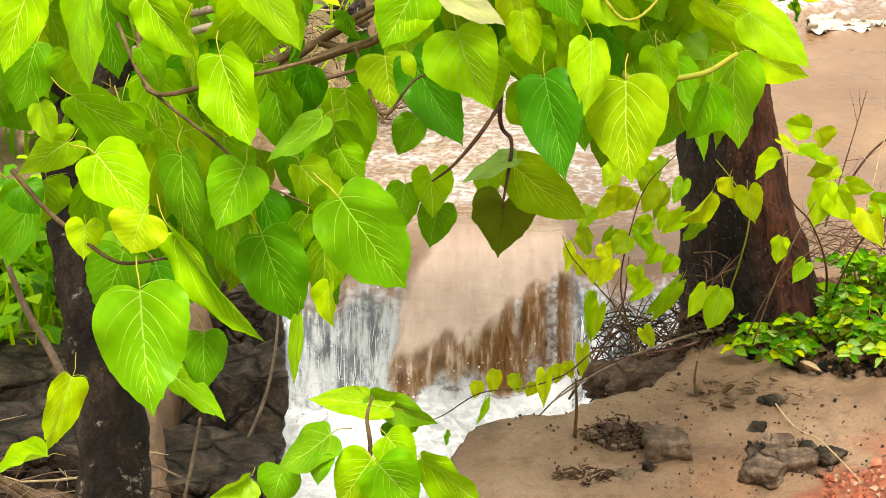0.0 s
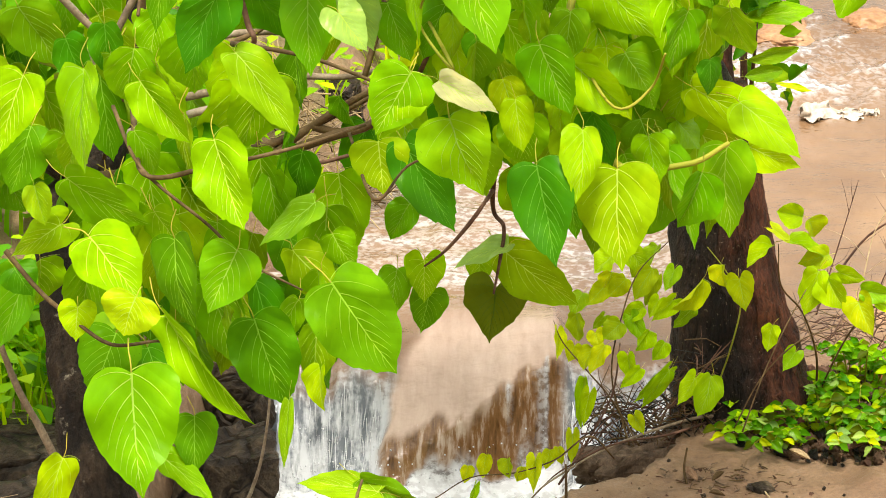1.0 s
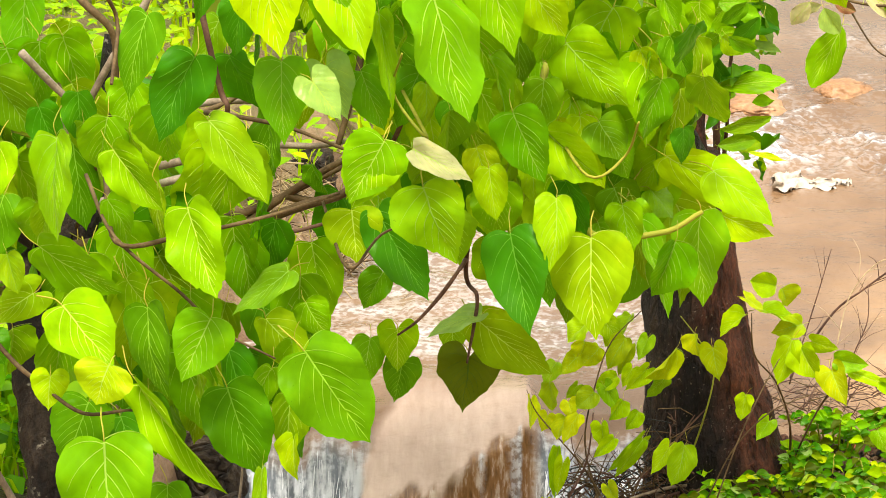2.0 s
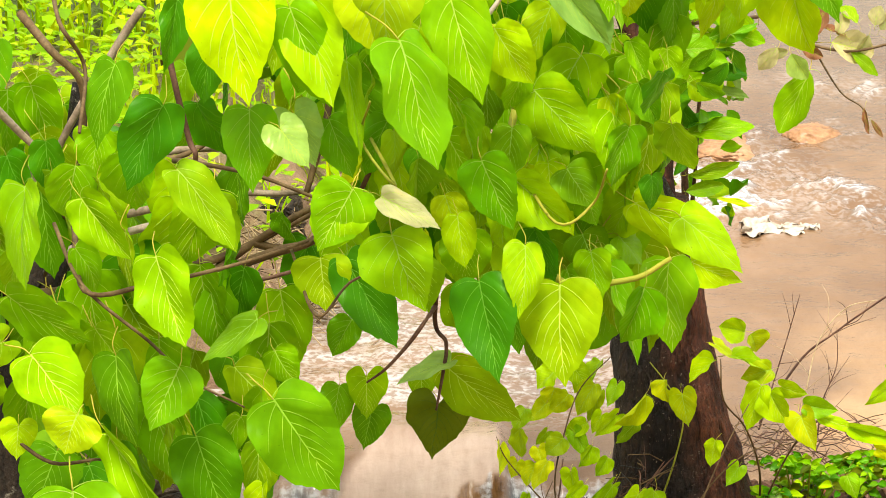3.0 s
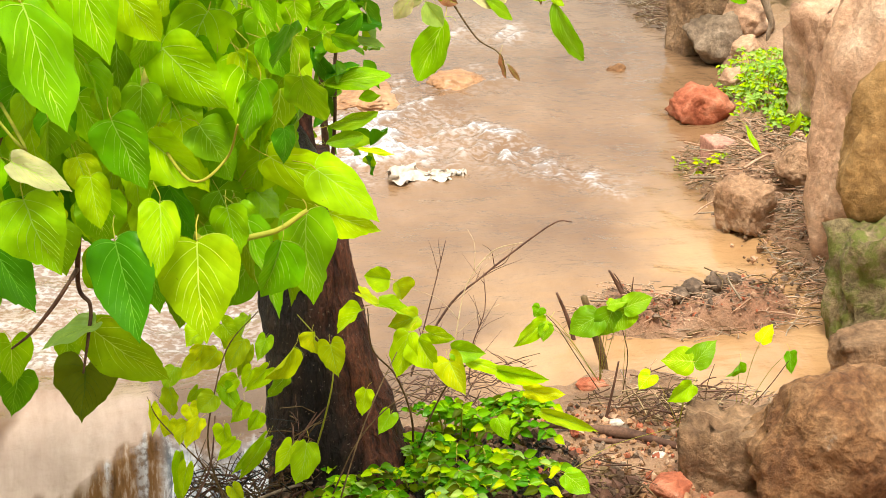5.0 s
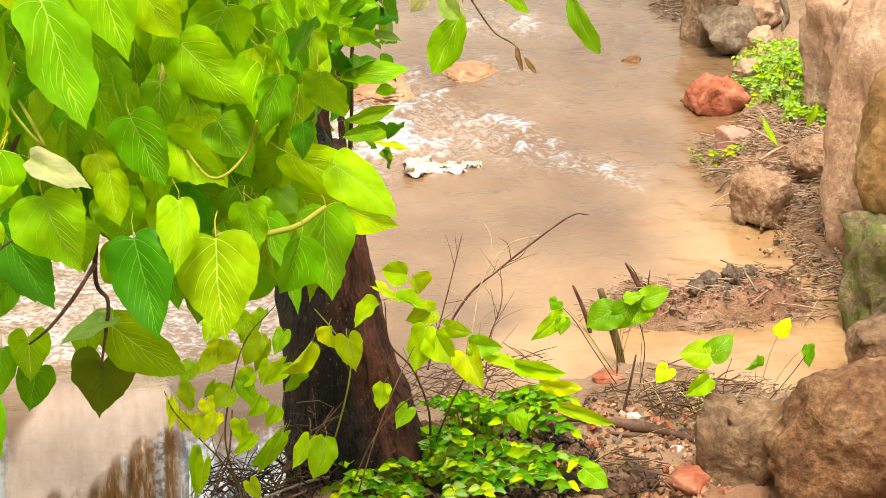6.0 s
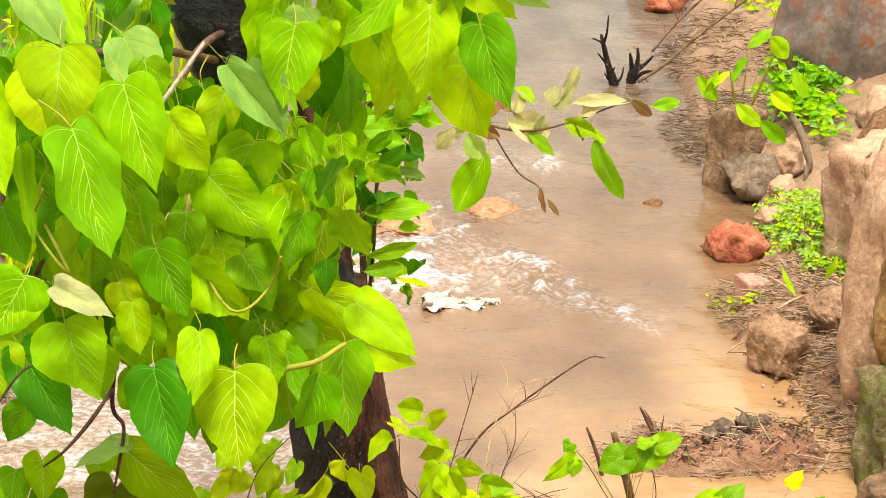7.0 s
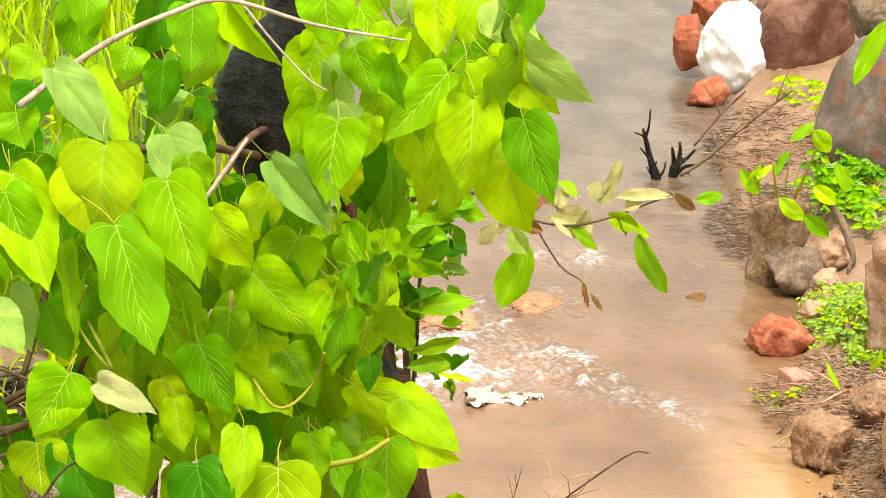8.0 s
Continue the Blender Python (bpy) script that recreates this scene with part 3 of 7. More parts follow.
silt = ramp(n, mid_n, [(0.3, (0.25, 0.125, 0.060)), (0.6, (0.41, 0.235, 0.125)), (0.8, (0.50, 0.325, 0.195))])
c = mix(n, kind[0], mud, gravel)
c = mix(n, kind[1], c, grass_soil)
c = mix(n, kind[2], c, silt)
c = mix(n, 0.7, c, ramp(n, small, [(0.3, (0.6, 0.6, 0.6)), (0.7, (1.2, 1.2, 1.2))]), "MULTIPLY")
n.links.new(c, b.inputs["Base Color"])
n.links.new(ramp(n, mid_n, [(0.35, (0.34, 0.34, 0.34)), (0.65, (0.62, 0.62, 0.62))]), b.inputs["Roughness"])
b.inputs["Specular IOR Level"].default_value = 0.45
bump(n, b, add(n, mid_n, small, 0.8, 0.4), 1.0, 0.022)


def ground_tint(x, y, z):
    j = 0.08 * fractal(x * 6, y * 6, 21)
    red = step(0.05, -0.03, y - 5.36 + j - (x - 0.75) * 0.9) * step(0.68, 0.74, x + j)
    red = red * step(4.2, 4.8, y) * step(1.8, 1.2, x)
    red = np.maximum(red, 0.45 * step(1.1, 0.6, np.hypot((x - 1.62) / 0.3, (y - 6.95) / 0.12) + j))
    left = np.interp(y, LEFT_Y, LEFT_X) - x
    grass = step(0.05, 0.35, left + j * 2) * step(6.6, 7.4, y + j) * (0.35 + 0.65 * step(8, 9, y)) + step(18, 24, y)
    silt_here = step(-0.1, 0.1, x - np.interp(y, RIGHT_Y, RIGHT_X) + j) * (0.2 + 0.75 * step(9.0, 8.3, y))
    silt_here = np.maximum(silt_here, 0.7 * step(1.02, 1.2, x + j) * step(7.2, 6.0, y) * step(4.6, 5.4, y))
    silt_here = np.maximum(silt_here, 0.9 * step(1.15, 0.7, np.hypot((x - 0.525) / 0.07, (y - 5.27) / 0.10) + j * 2))
    return red, np.clip(grass, 0, 1), silt_here


def axis(*runs):
    return np.unique(np.concatenate([np.arange(a, b, s) for a, b, s in runs]).round(4))


gx = axis((-600, -60, 60), (-60, -8, 4), (-8, -1.6, 0.25), (-1.6, 2.6, 0.016), (2.6, 5, 0.06), (5, 12, 0.5), (12, 60, 4), (60, 640, 60))
gy = axis((-400, -40, 60), (-40, 0, 4), (0, 4.4, 0.3), (4.4, 8.6, 0.016), (8.6, 14, 0.035), (14, 24, 0.25), (24, 60, 2), (60, 640, 40))
ground = sheet("ground", gx, gy, ground_height, ground_mat, ground_tint)
ground["label"] = "wet brown mud bank with grass and gravel"

HX, HY = np.arange(-3, 4, 0.03), np.arange(4, 16, 0.03)
HEIGHTS = ground_height(*np.meshgrid(HX, HY)).tolist()


def height_at(x, y):
    return HEIGHTS[min(max(int((y - 4) / 0.03 + 0.5), 0), len(HY) - 1)][min(max(int((x + 3) / 0.03 + 0.5), 0), len(HX) - 1)]


# ---- the stream: muddy water, a small fall, a foaming pool below it ----
water_mat, n, b, kind = mixed_sheet_material("muddy_water")
flow = noise_node(n, 3.6, 6, 0.6, (1.0, 0.6, 1.0))
cells = noise_node(n, 62, 4, 0.6, (0.8, 1.0, 1.0))
streak = noise_node(n, 30, 5, 0.6, (1.8, 0.28, 0.4))
wide = noise_node(n, 9, 4, 0.55, (1.8, 0.25, 0.4))
body = ramp(n, flow, [(0.3, (0.150, 0.080, 0.037)), (0.5, (0.192, 0.108, 0.052)), (0.72, (0.255, 0.152, 0.083))])
# greyer and darker upstream
far = n.nodes.new("ShaderNodeTexCoord")
far_y = n.nodes.new("ShaderNodeSeparateXYZ")
n.links.new(far.outputs["Object"], far_y.inputs[0])
reach = n.nodes.new("ShaderNodeMapRange")
reach.inputs[1].default_value, reach.inputs[2].default_value = 8.4, 11.0
n.links.new(far_y.outputs[1], reach.inputs[0])
body = mix(n, reach.outputs[0], body, ramp(n, flow, [(0.3, (0.07, 0.052, 0.034)), (0.5, (0.12, 0.09, 0.06)), (0.72, (0.19, 0.15, 0.105))]))
body = mix(n, kind[1], body, ramp(n, flow, [(0.3, (0.30, 0.165, 0.070)), (0.7, (0.41, 0.25, 0.12))]))
body = mix(n, kind[2], body, ramp(n, streak, [(0.32, (0.085, 0.040, 0.014)), (0.52, (0.235, 0.118, 0.042)), (0.64, (0.50, 0.38, 0.28))]))
body = mix(n, kind[3], body, ramp(n, add(n, flow, streak, 0.7, 0.3), [(0.35, (0.36, 0.235, 0.165)), (0.65, (0.56, 0.41, 0.31))]))
lather = n.nodes.new("ShaderNodeMath")
lather.operation = "MULTIPLY"
falling = add(n, add(n, streak, wide, 0.5, 0.4), cells, 1.0, 0.14)
broken = ramp(n, mix(n, kind[3], add(n, cells, flow, 0.8, 0.22), falling), [(0.465, (0.02, 0.02, 0.02)), (0.575, (1, 1, 1))])
n.links.new(kind[0], lather.inputs[0])
n.links.new(broken, lather.inputs[1])
solid = ramp(n, kind[0], [(0.75, (0, 0, 0)), (1.0, (1, 1, 1))])
foam = mix(n, solid, lather.outputs[0], (1.0, 1.0, 1.0))
c = mix(n, foam, mix(n, ramp(n, kind[0], [(0.15, (0, 0, 0)), (0.62, (1, 1, 1))]), body, mix(n, kind[3], (0.26, 0.235, 0.225), (0.13, 0.145, 0.16))), (0.78, 0.79, 0.80))
n.links.new(c, b.inputs["Base Color"])
n.links.new(mix(n, foam, (0.1, 0.1, 0.1), (0.6, 0.6, 0.6)), b.inputs["Roughness"])
b.inputs["Specular IOR Level"].default_value = 0.42
bump(n, b, add(n, add(n, noise_node(n, 13, 3, 0.5, (1.0, 0.5, 1.0)), noise_node(n, 9, 3, 0.5, (0.6, 1.5, 1.0)), 0.5, 0.5), cells, 1.0, 0.14), 0.6, 0.024)


FACE_X, BROW_Y, BROW_Z = (-0.13, 0.08, 0.27, 0.32), (6.265, 6.305, 6.42, 6.43), (-0.165, -0.088, 0.004, 0.008)


def on_face(x, y):
    """1 on the smooth boulder between the two chutes."""
    left = np.interp(y, (6.25, 6.4, 6.56, 6.75), (-0.118, -0.108, -0.04, 0.0)) + 0.012 * hash_noise(y * 14, y * 0, 30)
    return step(-0.012, 0.022, x - left) * step(0.31, 0.27, x)


def water_height(x, y):
    f = on_face(x, y)
    wob = 0.02 * hash_noise(x * 11, x * 0, 31)
    # the brow of the boulder falls away to one side; a smooth sheet slides down to it and drops off
    brow_y = np.interp(x, FACE_X, BROW_Y) + 0.5 * wob
    brow_z = np.interp(x, FACE_X, BROW_Z)
    down = np.clip((y - brow_y) / (6.72 - brow_y), 0, 1)
    sheet_z = brow_z * (1 - down) ** 1.35 + 0.018 * np.sin(down * math.pi) + (0.010 * fractal(x * 8, y * 6, 29) + 0.004 * fractal(x * 24, y * 17, 28, 3)) * (1 - down)
    fall_z = brow_z + (-0.225 - brow_z) * step(0.0, 0.07, brow_y - y) - 0.004
    dome = np.where(y > brow_y, sheet_z, fall_z)
    chute = np.interp(y + wob * 1.5, (6.16, 6.23, 6.30, 6.38, 6.44, 6.52), (-0.22, -0.205, -0.165, -0.10, -0.04, -0.012))
    drop = (f * dome + (1 - f) * chute) * (1 - step(0.50, 0.62, x))
    z = WATER + drop
    d = np.clip(-drop / 0.22, 0, 1)
    calm = (0.0045 * fractal(x * 5, y * 4, 33) + 0.0026 * fractal(x * 14, y * 9, 34, 3)) * (0.5 + 0.5 * step(6.6, 7.2, y))
    rough = 0.026 * fractal(x * 13 + 3, y * 13, 35) * step(6.30, 6.2, y) * step(0.6, 0.5, x)
    torn = (0.020 * fractal(x * 17, y * 4 + z * 5, 36) + 0.010 * fractal(x * 60, y * 9, 39, 3)) * step(0.02, 0.3, d) * step(1, 0.75, d) * (1 - f)
    # rills sliding over the rocky bed upstream of the fall
    rill = 0.006 * fractal(x * 7 + y * 2, y * 13, 38, 3) * step(6.6, 6.9, y) * step(8.2, 7.6, y) * step(0.75, 0.4, x)
    return z + calm + rough + torn + rill + riffle_height(x, y)


def riffle_height(x, y):
    """Standing waves where the stream runs over stones."""
    bend = 0.22 * fractal(x * 2.2, y * 2.2, 50) + 0.05 * fractal(x * 7, y * 7, 53)
    crest = (0.5 + 0.5 * np.sin((y - x * 0.55 + bend) * 30)) ** 1.6 * np.clip(0.75 + 0.6 * fractal(x * 4, y * 3, 51), 0.1, 1.6)
    return riffles(x, y) * (0.022 * crest + 0.010 * fractal(x * 13, y * 11, 37) + 0.007 * fractal(x * 30, y * 24, 52, 3))


def riffles(x, y):
    mid = np.interp(x, (0.6, 0.9, 1.15, 1.3, 1.45, 1.6), (8.25, 8.40, 8.46, 8.36, 8.12, 7.85))
    wide = np.interp(x, (0.6, 1.1, 1.35, 1.6), (0.50, 0.42, 0.26, 0.16))
    band = step(1.15, 0.25, np.abs(y + 0.10 * fractal(x * 3, y * 2, 48) - mid) / wide) * step(1.72, 1.42, x) * step(0.3, 0.6, x)
    stone = step(0.30, 0.06, np.hypot(x - 1.42, y - 9.33)) + step(0.26, 0.05, np.hypot((x - 1.27) / 1.2, y - 8.86))
    return np.clip(band + 0.5 * stone, 0, 1)


def water_tint(x, y, z):
    f = on_face(x, y)
    brow_y = np.interp(x, FACE_X, BROW_Y)
    fall = step(6.50, 6.40, y + 0.03 * fractal(x * 12, y * 4, 40)) * step(0.6, 0.5, x) * (1 - f)
    foot = np.where(f > 0.5, brow_y - 0.062, 6.20)
    pool = step(0.012, -0.012, y + 0.018 * fractal(x * 14, y * 8, 41) - foot) * step(0.6, 0.5, x)
    k = riffles(x, y)
    white = step(0.1, 0.95, riffle_height(x, y) / 0.024 + 0.45 * fractal(x * 17, y * 13, 42)) * k ** 0.6
    foam_and_sheen = np.clip(0.70 * fall * (1 - pool) + pool * (0.90 + 0.08 * fractal(x * 7, y * 7, 46)) + 0.47 * white + 0.14 * k, 0, 1)
    tongue = 0.022 * fractal(x * 20, y * 3, 43) + 0.012 * fractal(x * 52, y * 3, 47, 2)
    face = f * step(0.010, -0.014, y + tongue - brow_y - 0.012) * (1 - pool)
    brook = step(6.62, 6.9, y) * step(8.3, 7.5, y) * step(0.85, 0.5, x)
    foam_and_sheen = np.clip(foam_and_sheen + brook * (0.20 + 0.12 * step(0.1, 0.9, fractal(x * 5 + y * 2, y * 15, 54))), 0, 1)
    foam_and_sheen = np.maximum(foam_and_sheen, 0.55 * face * step(0.15, 0.75, fractal(x * 30, y * 2, 49)))
    orange = step(0.95, 1.2, x + 0.1 * fractal(x * 4, y * 4, 44)) * step(7.6, 6.8, y) + 0.9 * step(1.45, 1.78, x + 0.1 * fractal(x * 3, y * 5, 45)) * step(8.1, 7.5, y)
    slope = f * step(6.78, 6.55, y) * (1 - pool)          # the smooth sheet over the boulder
    return foam_and_sheen, np.clip(orange, 0, 1), np.clip(face, 0, 1), np.clip(slope + fall * (1 - pool), 0, 1) * (1 - face)


water = sheet("water", axis((-0.9, 0.7, 0.008), (0.7, 2.2, 0.012), (2.2, 5, 0.1)), axis((4.8, 6.0, 0.03), (6.0, 6.8, 0.008), (6.8, 9.4, 0.014), (9.4, 20, 0.05)), water_height, water_mat, water_tint)
water["label"] = "muddy brown stream with a small white waterfall"


# strands and drops where the fall tears apart
def torn_water(seed):
    r = random.Random(seed)
    bm = bmesh.new()

    def strand(x, y, long, rad, over):
        """One ribbon of water clinging to the fall's surface, thinning out as it drops."""
        n, pts = 5, []
        lean = r.uniform(-0.008, 0.008)
        for k in range(n):
            t = k / (n - 1)
            xx, yy = x + lean * t, y - long * t
            pts.append((xx, yy - over * t, float(water_height(np.array([xx]), np.array([yy]))[0]) + 0.002 + over * math.sin(math.pi * t)))
        tube(bm, pts, (rad * 0.5, rad, rad * 0.9, rad * 0.7, rad * 0.2), 5, 2)

    for _ in range(150):                    # the two white chutes
        x = r.uniform(-0.47, -0.115) if r.random() < 0.72 else r.uniform(0.29, 0.47)
        strand(x, r.uniform(6.24, 6.43), r.uniform(0.03, 0.08), r.uniform(0.0006, 0.0017), r.uniform(0.0, 0.003))
    for _ in range(420):                     # drops thrown up
        x = r.uniform(-0.46, -0.1) if r.random() < 0.7 else r.uniform(-0.1, 0.5)
        s = r.uniform(0.0008, 0.0028)
        bmesh.ops.create_icosphere(bm, subdivisions=1, radius=s, matrix=Matrix.Translation((x, r.uniform(6.05, 6.36), POOL + abs(r.gauss(0.02, 0.06)))))
    ob = part("falling_water", bm, foam_mat)
    return tagged(ob, "white strands and drops of falling water", "waterfall", kind="stuff")


torn_water(5)

# ---- the tree with the red-brown trunk, at the edge of the mud bank ----
right_tree = empty("tree", (0.64, 6.0, 0.0), "leaning tree with dark red-brown trunk and big heart-shaped lime leaves", "tree", "trees by the stream")
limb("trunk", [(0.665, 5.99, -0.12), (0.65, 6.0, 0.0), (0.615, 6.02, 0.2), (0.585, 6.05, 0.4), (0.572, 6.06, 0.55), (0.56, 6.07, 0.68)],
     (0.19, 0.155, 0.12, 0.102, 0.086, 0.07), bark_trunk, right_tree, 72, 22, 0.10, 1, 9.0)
limb("limb", [(0.575, 6.06, 0.62), (0.53, 6.04, 0.72), (0.43, 6.05, 0.88), (0.36, 6.08, 1.06), (0.33, 6.10, 1.23), (0.355, 6.12, 1.33), (0.385, 6.15, 1.41), (0.375, 6.2, 1.5), (0.38, 6.3, 1.9)],
     (0.06, 0.052, 0.05, 0.06, 0.112, 0.09, 0.055, 0.052, 0.04), bark_black, right_tree, 44, 14, 0.16, 5, 9.0, "black knotted swollen limb")
limb("stem", [(0.58, 6.06, 0.62), (0.575, 6.06, 0.74), (0.57, 6.05, 0.86), (0.52, 6.06, 1.01), (0.475, 6.09, 1.14), (0.43, 6.12, 1.28)], (0.034, 0.027, 0.025, 0.026, 0.028, 0.035), bark_red, right_tree, 12, 6, 0.15, 3)
limb("branch", [(0.36, 6.15, 1.2), (0.25, 5.7, 1.25), (0.15, 5.3, 1.1), (0.107, 5.5, 0.668), (0.128, 5.472, 0.605), (0.123, 5.451, 0.556), (0.11, 5.42, 0.489)], (0.008, 0.007, 0.006, 0.005, 0.004, 0.0035, 0.002), dead_twig, right_tree, 7, 8, 0.1)
limb("branch", [(0.107, 5.5, 0.668), (0.089, 5.4, 0.68), (0.058, 5.379, 0.642), (0.017, 5.36, 0.6), (-0.02, 5.36, 0.57)], (0.005, 0.004, 0.004, 0.003, 0.002), dead_twig, right_tree, 6, 5)
limb("branch", [(-0.12, 4.75, 1.60), (-0.05, 4.785, 1.649), (0.024, 4.792, 1.698), (0.111, 4.796, 1.739), (0.198, 4.794, 1.763), (0.338, 4.768, 1.731), (0.478, 4.747, 1.713)], (0.0058, 0.0054, 0.005, 0.0045, 0.004, 0.003, 0.0018), pale_twig, right_tree, 8, 6, 0.1)
limb("branch", [(0.215, 4.838, 1.76), (0.271, 4.817, 1.695), (0.329, 4.793, 1.638), (0.36, 4.789, 1.62)], (0.0028, 0.0024, 0.002, 0.0015), pale_twig, right_tree, 6, 5)
limb("broken_branch", [(0.12, 4.75, 1.38), (0.157, 4.7, 1.452), (0.2, 4.714, 1.512), (0.233, 4.726, 1.559)], (0.0038, 0.0038, 0.0034, 0.003), pale_twig, right_tree, 8, 4, 0.1)
limb("branch", [(0.4, 6.1, 1.1), (0.3, 5.6, 1.15), (0.22, 5.1, 1.1), (0.28, 4.75, 1.02), (0.40, 4.70, 1.03), (0.47, 4.72, 1.06)], (0.009, 0.008, 0.007, 0.006, 0.005, 0.004), stalk_mat, right_tree, 7, 6)
limb("branch", [(0.36, 6.11, 1.13), (0.1, 5.6, 1.3), (-0.05, 5.1, 1.33), (-0.09, 4.95, 1.2), (-0.12, 4.9, 1.1)], (0.009, 0.008, 0.007, 0.006, 0.005), twig_mat, right_tree, 7, 6)
leaf(right_tree, (0.022, 4.426, 1.205), (0.062, 4.385, 1.092), 0.129, "light", 25, "A")
leaf(right_tree, (0.159, 4.584, 1.070), (0.184, 4.492, 0.937), 0.109, "dark", 15, "A")
leaf(right_tree, (0.229, 4.589, 1.129), (0.222, 4.533, 1.027), 0.075, "light", -18, "A")
leaf(right_tree, (0.287, 4.629, 1.048), (0.288, 4.547, 0.910), 0.135, "olive", 13, "A")
leaf(right_tree, (0.375, 4.782, 1.023), (0.438, 4.730, 0.873), 0.069, "mid", -23, "C")
leaf(right_tree, (0.485, 4.898, 0.988), (0.497, 4.834, 0.849), 0.108, "mid", -23, "A")
leaf(right_tree, (0.492, 4.796, 1.103), (0.601, 4.766, 1.026), 0.092, "light", -8, "A")
leaf(right_tree, (0.417, 4.824, 1.117), (0.565, 4.803, 1.036), 0.081, "light", 24, "B")
leaf(right_tree, (0.530, 4.973, 0.959), (0.615, 4.953, 0.925), 0.062, "light", 25, "A")
leaf(right_tree, (0.115, 5.517, 0.460), (0.107, 5.463, 0.368), 0.138, "shade_toned", -21, "D")
leaf(right_tree, (-0.020, 5.400, 0.565), (-0.017, 5.366, 0.492), 0.095, "mid", -24, "D")
leaf(right_tree, (-0.071, 5.393, 0.550), (-0.083, 5.341, 0.469), 0.068, "mid", -4, "A")
leaf(right_tree, (-0.011, 5.420, 0.487), (-0.025, 5.389, 0.420), 0.087, "dark", -17, "D")
leaf(right_tree, (0.137, 5.460, 0.578), (0.033, 5.419, 0.544), 0.058, "pale", 19, "B")
leaf(right_tree, (0.131, 5.500, 0.545), (0.259, 5.436, 0.450), 0.101, "olive", 23, "B")
leaf(right_tree, (0.084, 5.540, 0.511), (0.084, 5.522, 0.459), 0.059, "olive", -6, "D")
leaf(right_tree, (-0.051, 4.645, 1.083), (0.032, 4.579, 0.959), 0.086, "dark", 1, "B")
leaf(right_tree, (-0.091, 4.645, 1.084), (-0.083, 4.611, 1.007), 0.097, "olive", 4, "A")
leaf(right_tree, (-0.043, 4.501, 1.251), (-0.090, 4.456, 1.158), 0.105, "mid", 6, "A")
leaf(right_tree, (0.139, 4.710, 1.105), (0.145, 4.683, 1.026), 0.085, "mid", 0, "B")
leaf(right_tree, (0.338, 4.897, 1.035), (0.369, 4.865, 0.976), 0.083, "olive", 11, "A")
leaf(right_tree, (0.456, 4.959, 0.927), (0.465, 4.896, 0.826), 0.055, "olive", -10, "C")
leaf(right_tree, (-0.045, 5.118, 0.792), (-0.083, 5.099, 0.729), 0.062, "mid", 1, "C")
leaf(right_tree, (0.398, 4.896, 1.033), (0.444, 4.878, 0.996), 0.088, "light", -25, "B")
leaf(right_tree, (-0.229, 4.597, 1.549), (-0.199, 4.517, 1.378), 0.139, "light", 4, "A")
leaf(right_tree, (-0.128, 4.637, 1.525), (-0.070, 4.533, 1.369), 0.101, "light", 6, "B")
leaf(right_tree, (0.023, 4.507, 1.481), (0.098, 4.438, 1.307), 0.140, "mid", -22, "B")
leaf(right_tree, (0.106, 4.624, 1.520), (0.161, 4.563, 1.367), 0.110, "mid", -1, "A")
leaf(right_tree, (-0.015, 4.588, 1.551), (0.005, 4.549, 1.445), 0.118, "yellow", -7, "A")
leaf(right_tree, (0.245, 4.760, 1.328), (0.347, 4.723, 1.234), 0.104, "light", 12, "A")
leaf(right_tree, (0.376, 4.842, 1.278), (0.396, 4.765, 1.159), 0.108, "mid", -22, "A")
leaf(right_tree, (0.160, 4.620, 1.258), (0.205, 4.581, 1.154), 0.107, "mid", 24, "A")
leaf(right_tree, (0.004, 4.427, 1.265), (0.093, 4.395, 1.228), 0.050, "mottled", -2, "C")
leaf(right_tree, (-0.039, 4.480, 1.258), (-0.091, 4.447, 1.168), 0.100, "mid", -9, "A")
leaf(right_tree, (-0.150, 4.563, 1.324), (-0.104, 4.535, 1.272), 0.070, "pale", -9, "D")
leaf(right_tree, (-0.200, 4.624, 1.336), (-0.196, 4.568, 1.220), 0.088, "mid", 4, "A")
leaf(right_tree, (-0.312, 4.596, 1.246), (-0.216, 4.534, 1.143), 0.077, "olive", -6, "B")
leaf(right_tree, (-0.330, 4.583, 1.355), (-0.381, 4.545, 1.226), 0.092, "dark", -24, "A")
leaf(right_tree, (-0.405, 4.609, 1.413), (-0.441, 4.561, 1.291), 0.074, "dark", 12, "A")
leaf(right_tree, (-0.316, 4.735, 1.479), (-0.329, 4.684, 1.377), 0.052, "dark", -14, "C")
leaf(right_tree, (-0.050, 4.643, 1.409), (-0.024, 4.596, 1.261), 0.042, "light", -13, "C")
leaf(right_tree, (0.416, 4.963, 1.323), (0.474, 4.899, 1.217), 0.080, "mid", -3, "A")
leaf(right_tree, (0.298, 4.864, 1.474), (0.375, 4.826, 1.372), 0.059, "pale", -20, "C")
leaf(right_tree, (0.304, 4.809, 1.180), (0.349, 4.777, 1.126), 0.088, "olive", -8, "A")
leaf(right_tree, (0.071, 4.734, 1.238), (0.081, 4.714, 1.172), 0.068, "dark", -3, "A")
leaf(right_tree, (0.125, 4.709, 1.320), (0.160, 4.681, 1.227), 0.048, "light", -17, "C")
leaf(right_tree, (-0.078, 4.661, 1.309), (-0.043, 4.619, 1.229), 0.065, "mid", 7, "B")
leaf(right_tree, (0.124, 4.648, 1.156), (0.139, 4.625, 1.075), 0.056, "light", -2, "B")
leaf(right_tree, (0.233, 4.987, 1.365), (0.258, 4.956, 1.310), 0.078, "mid", -19, "A")
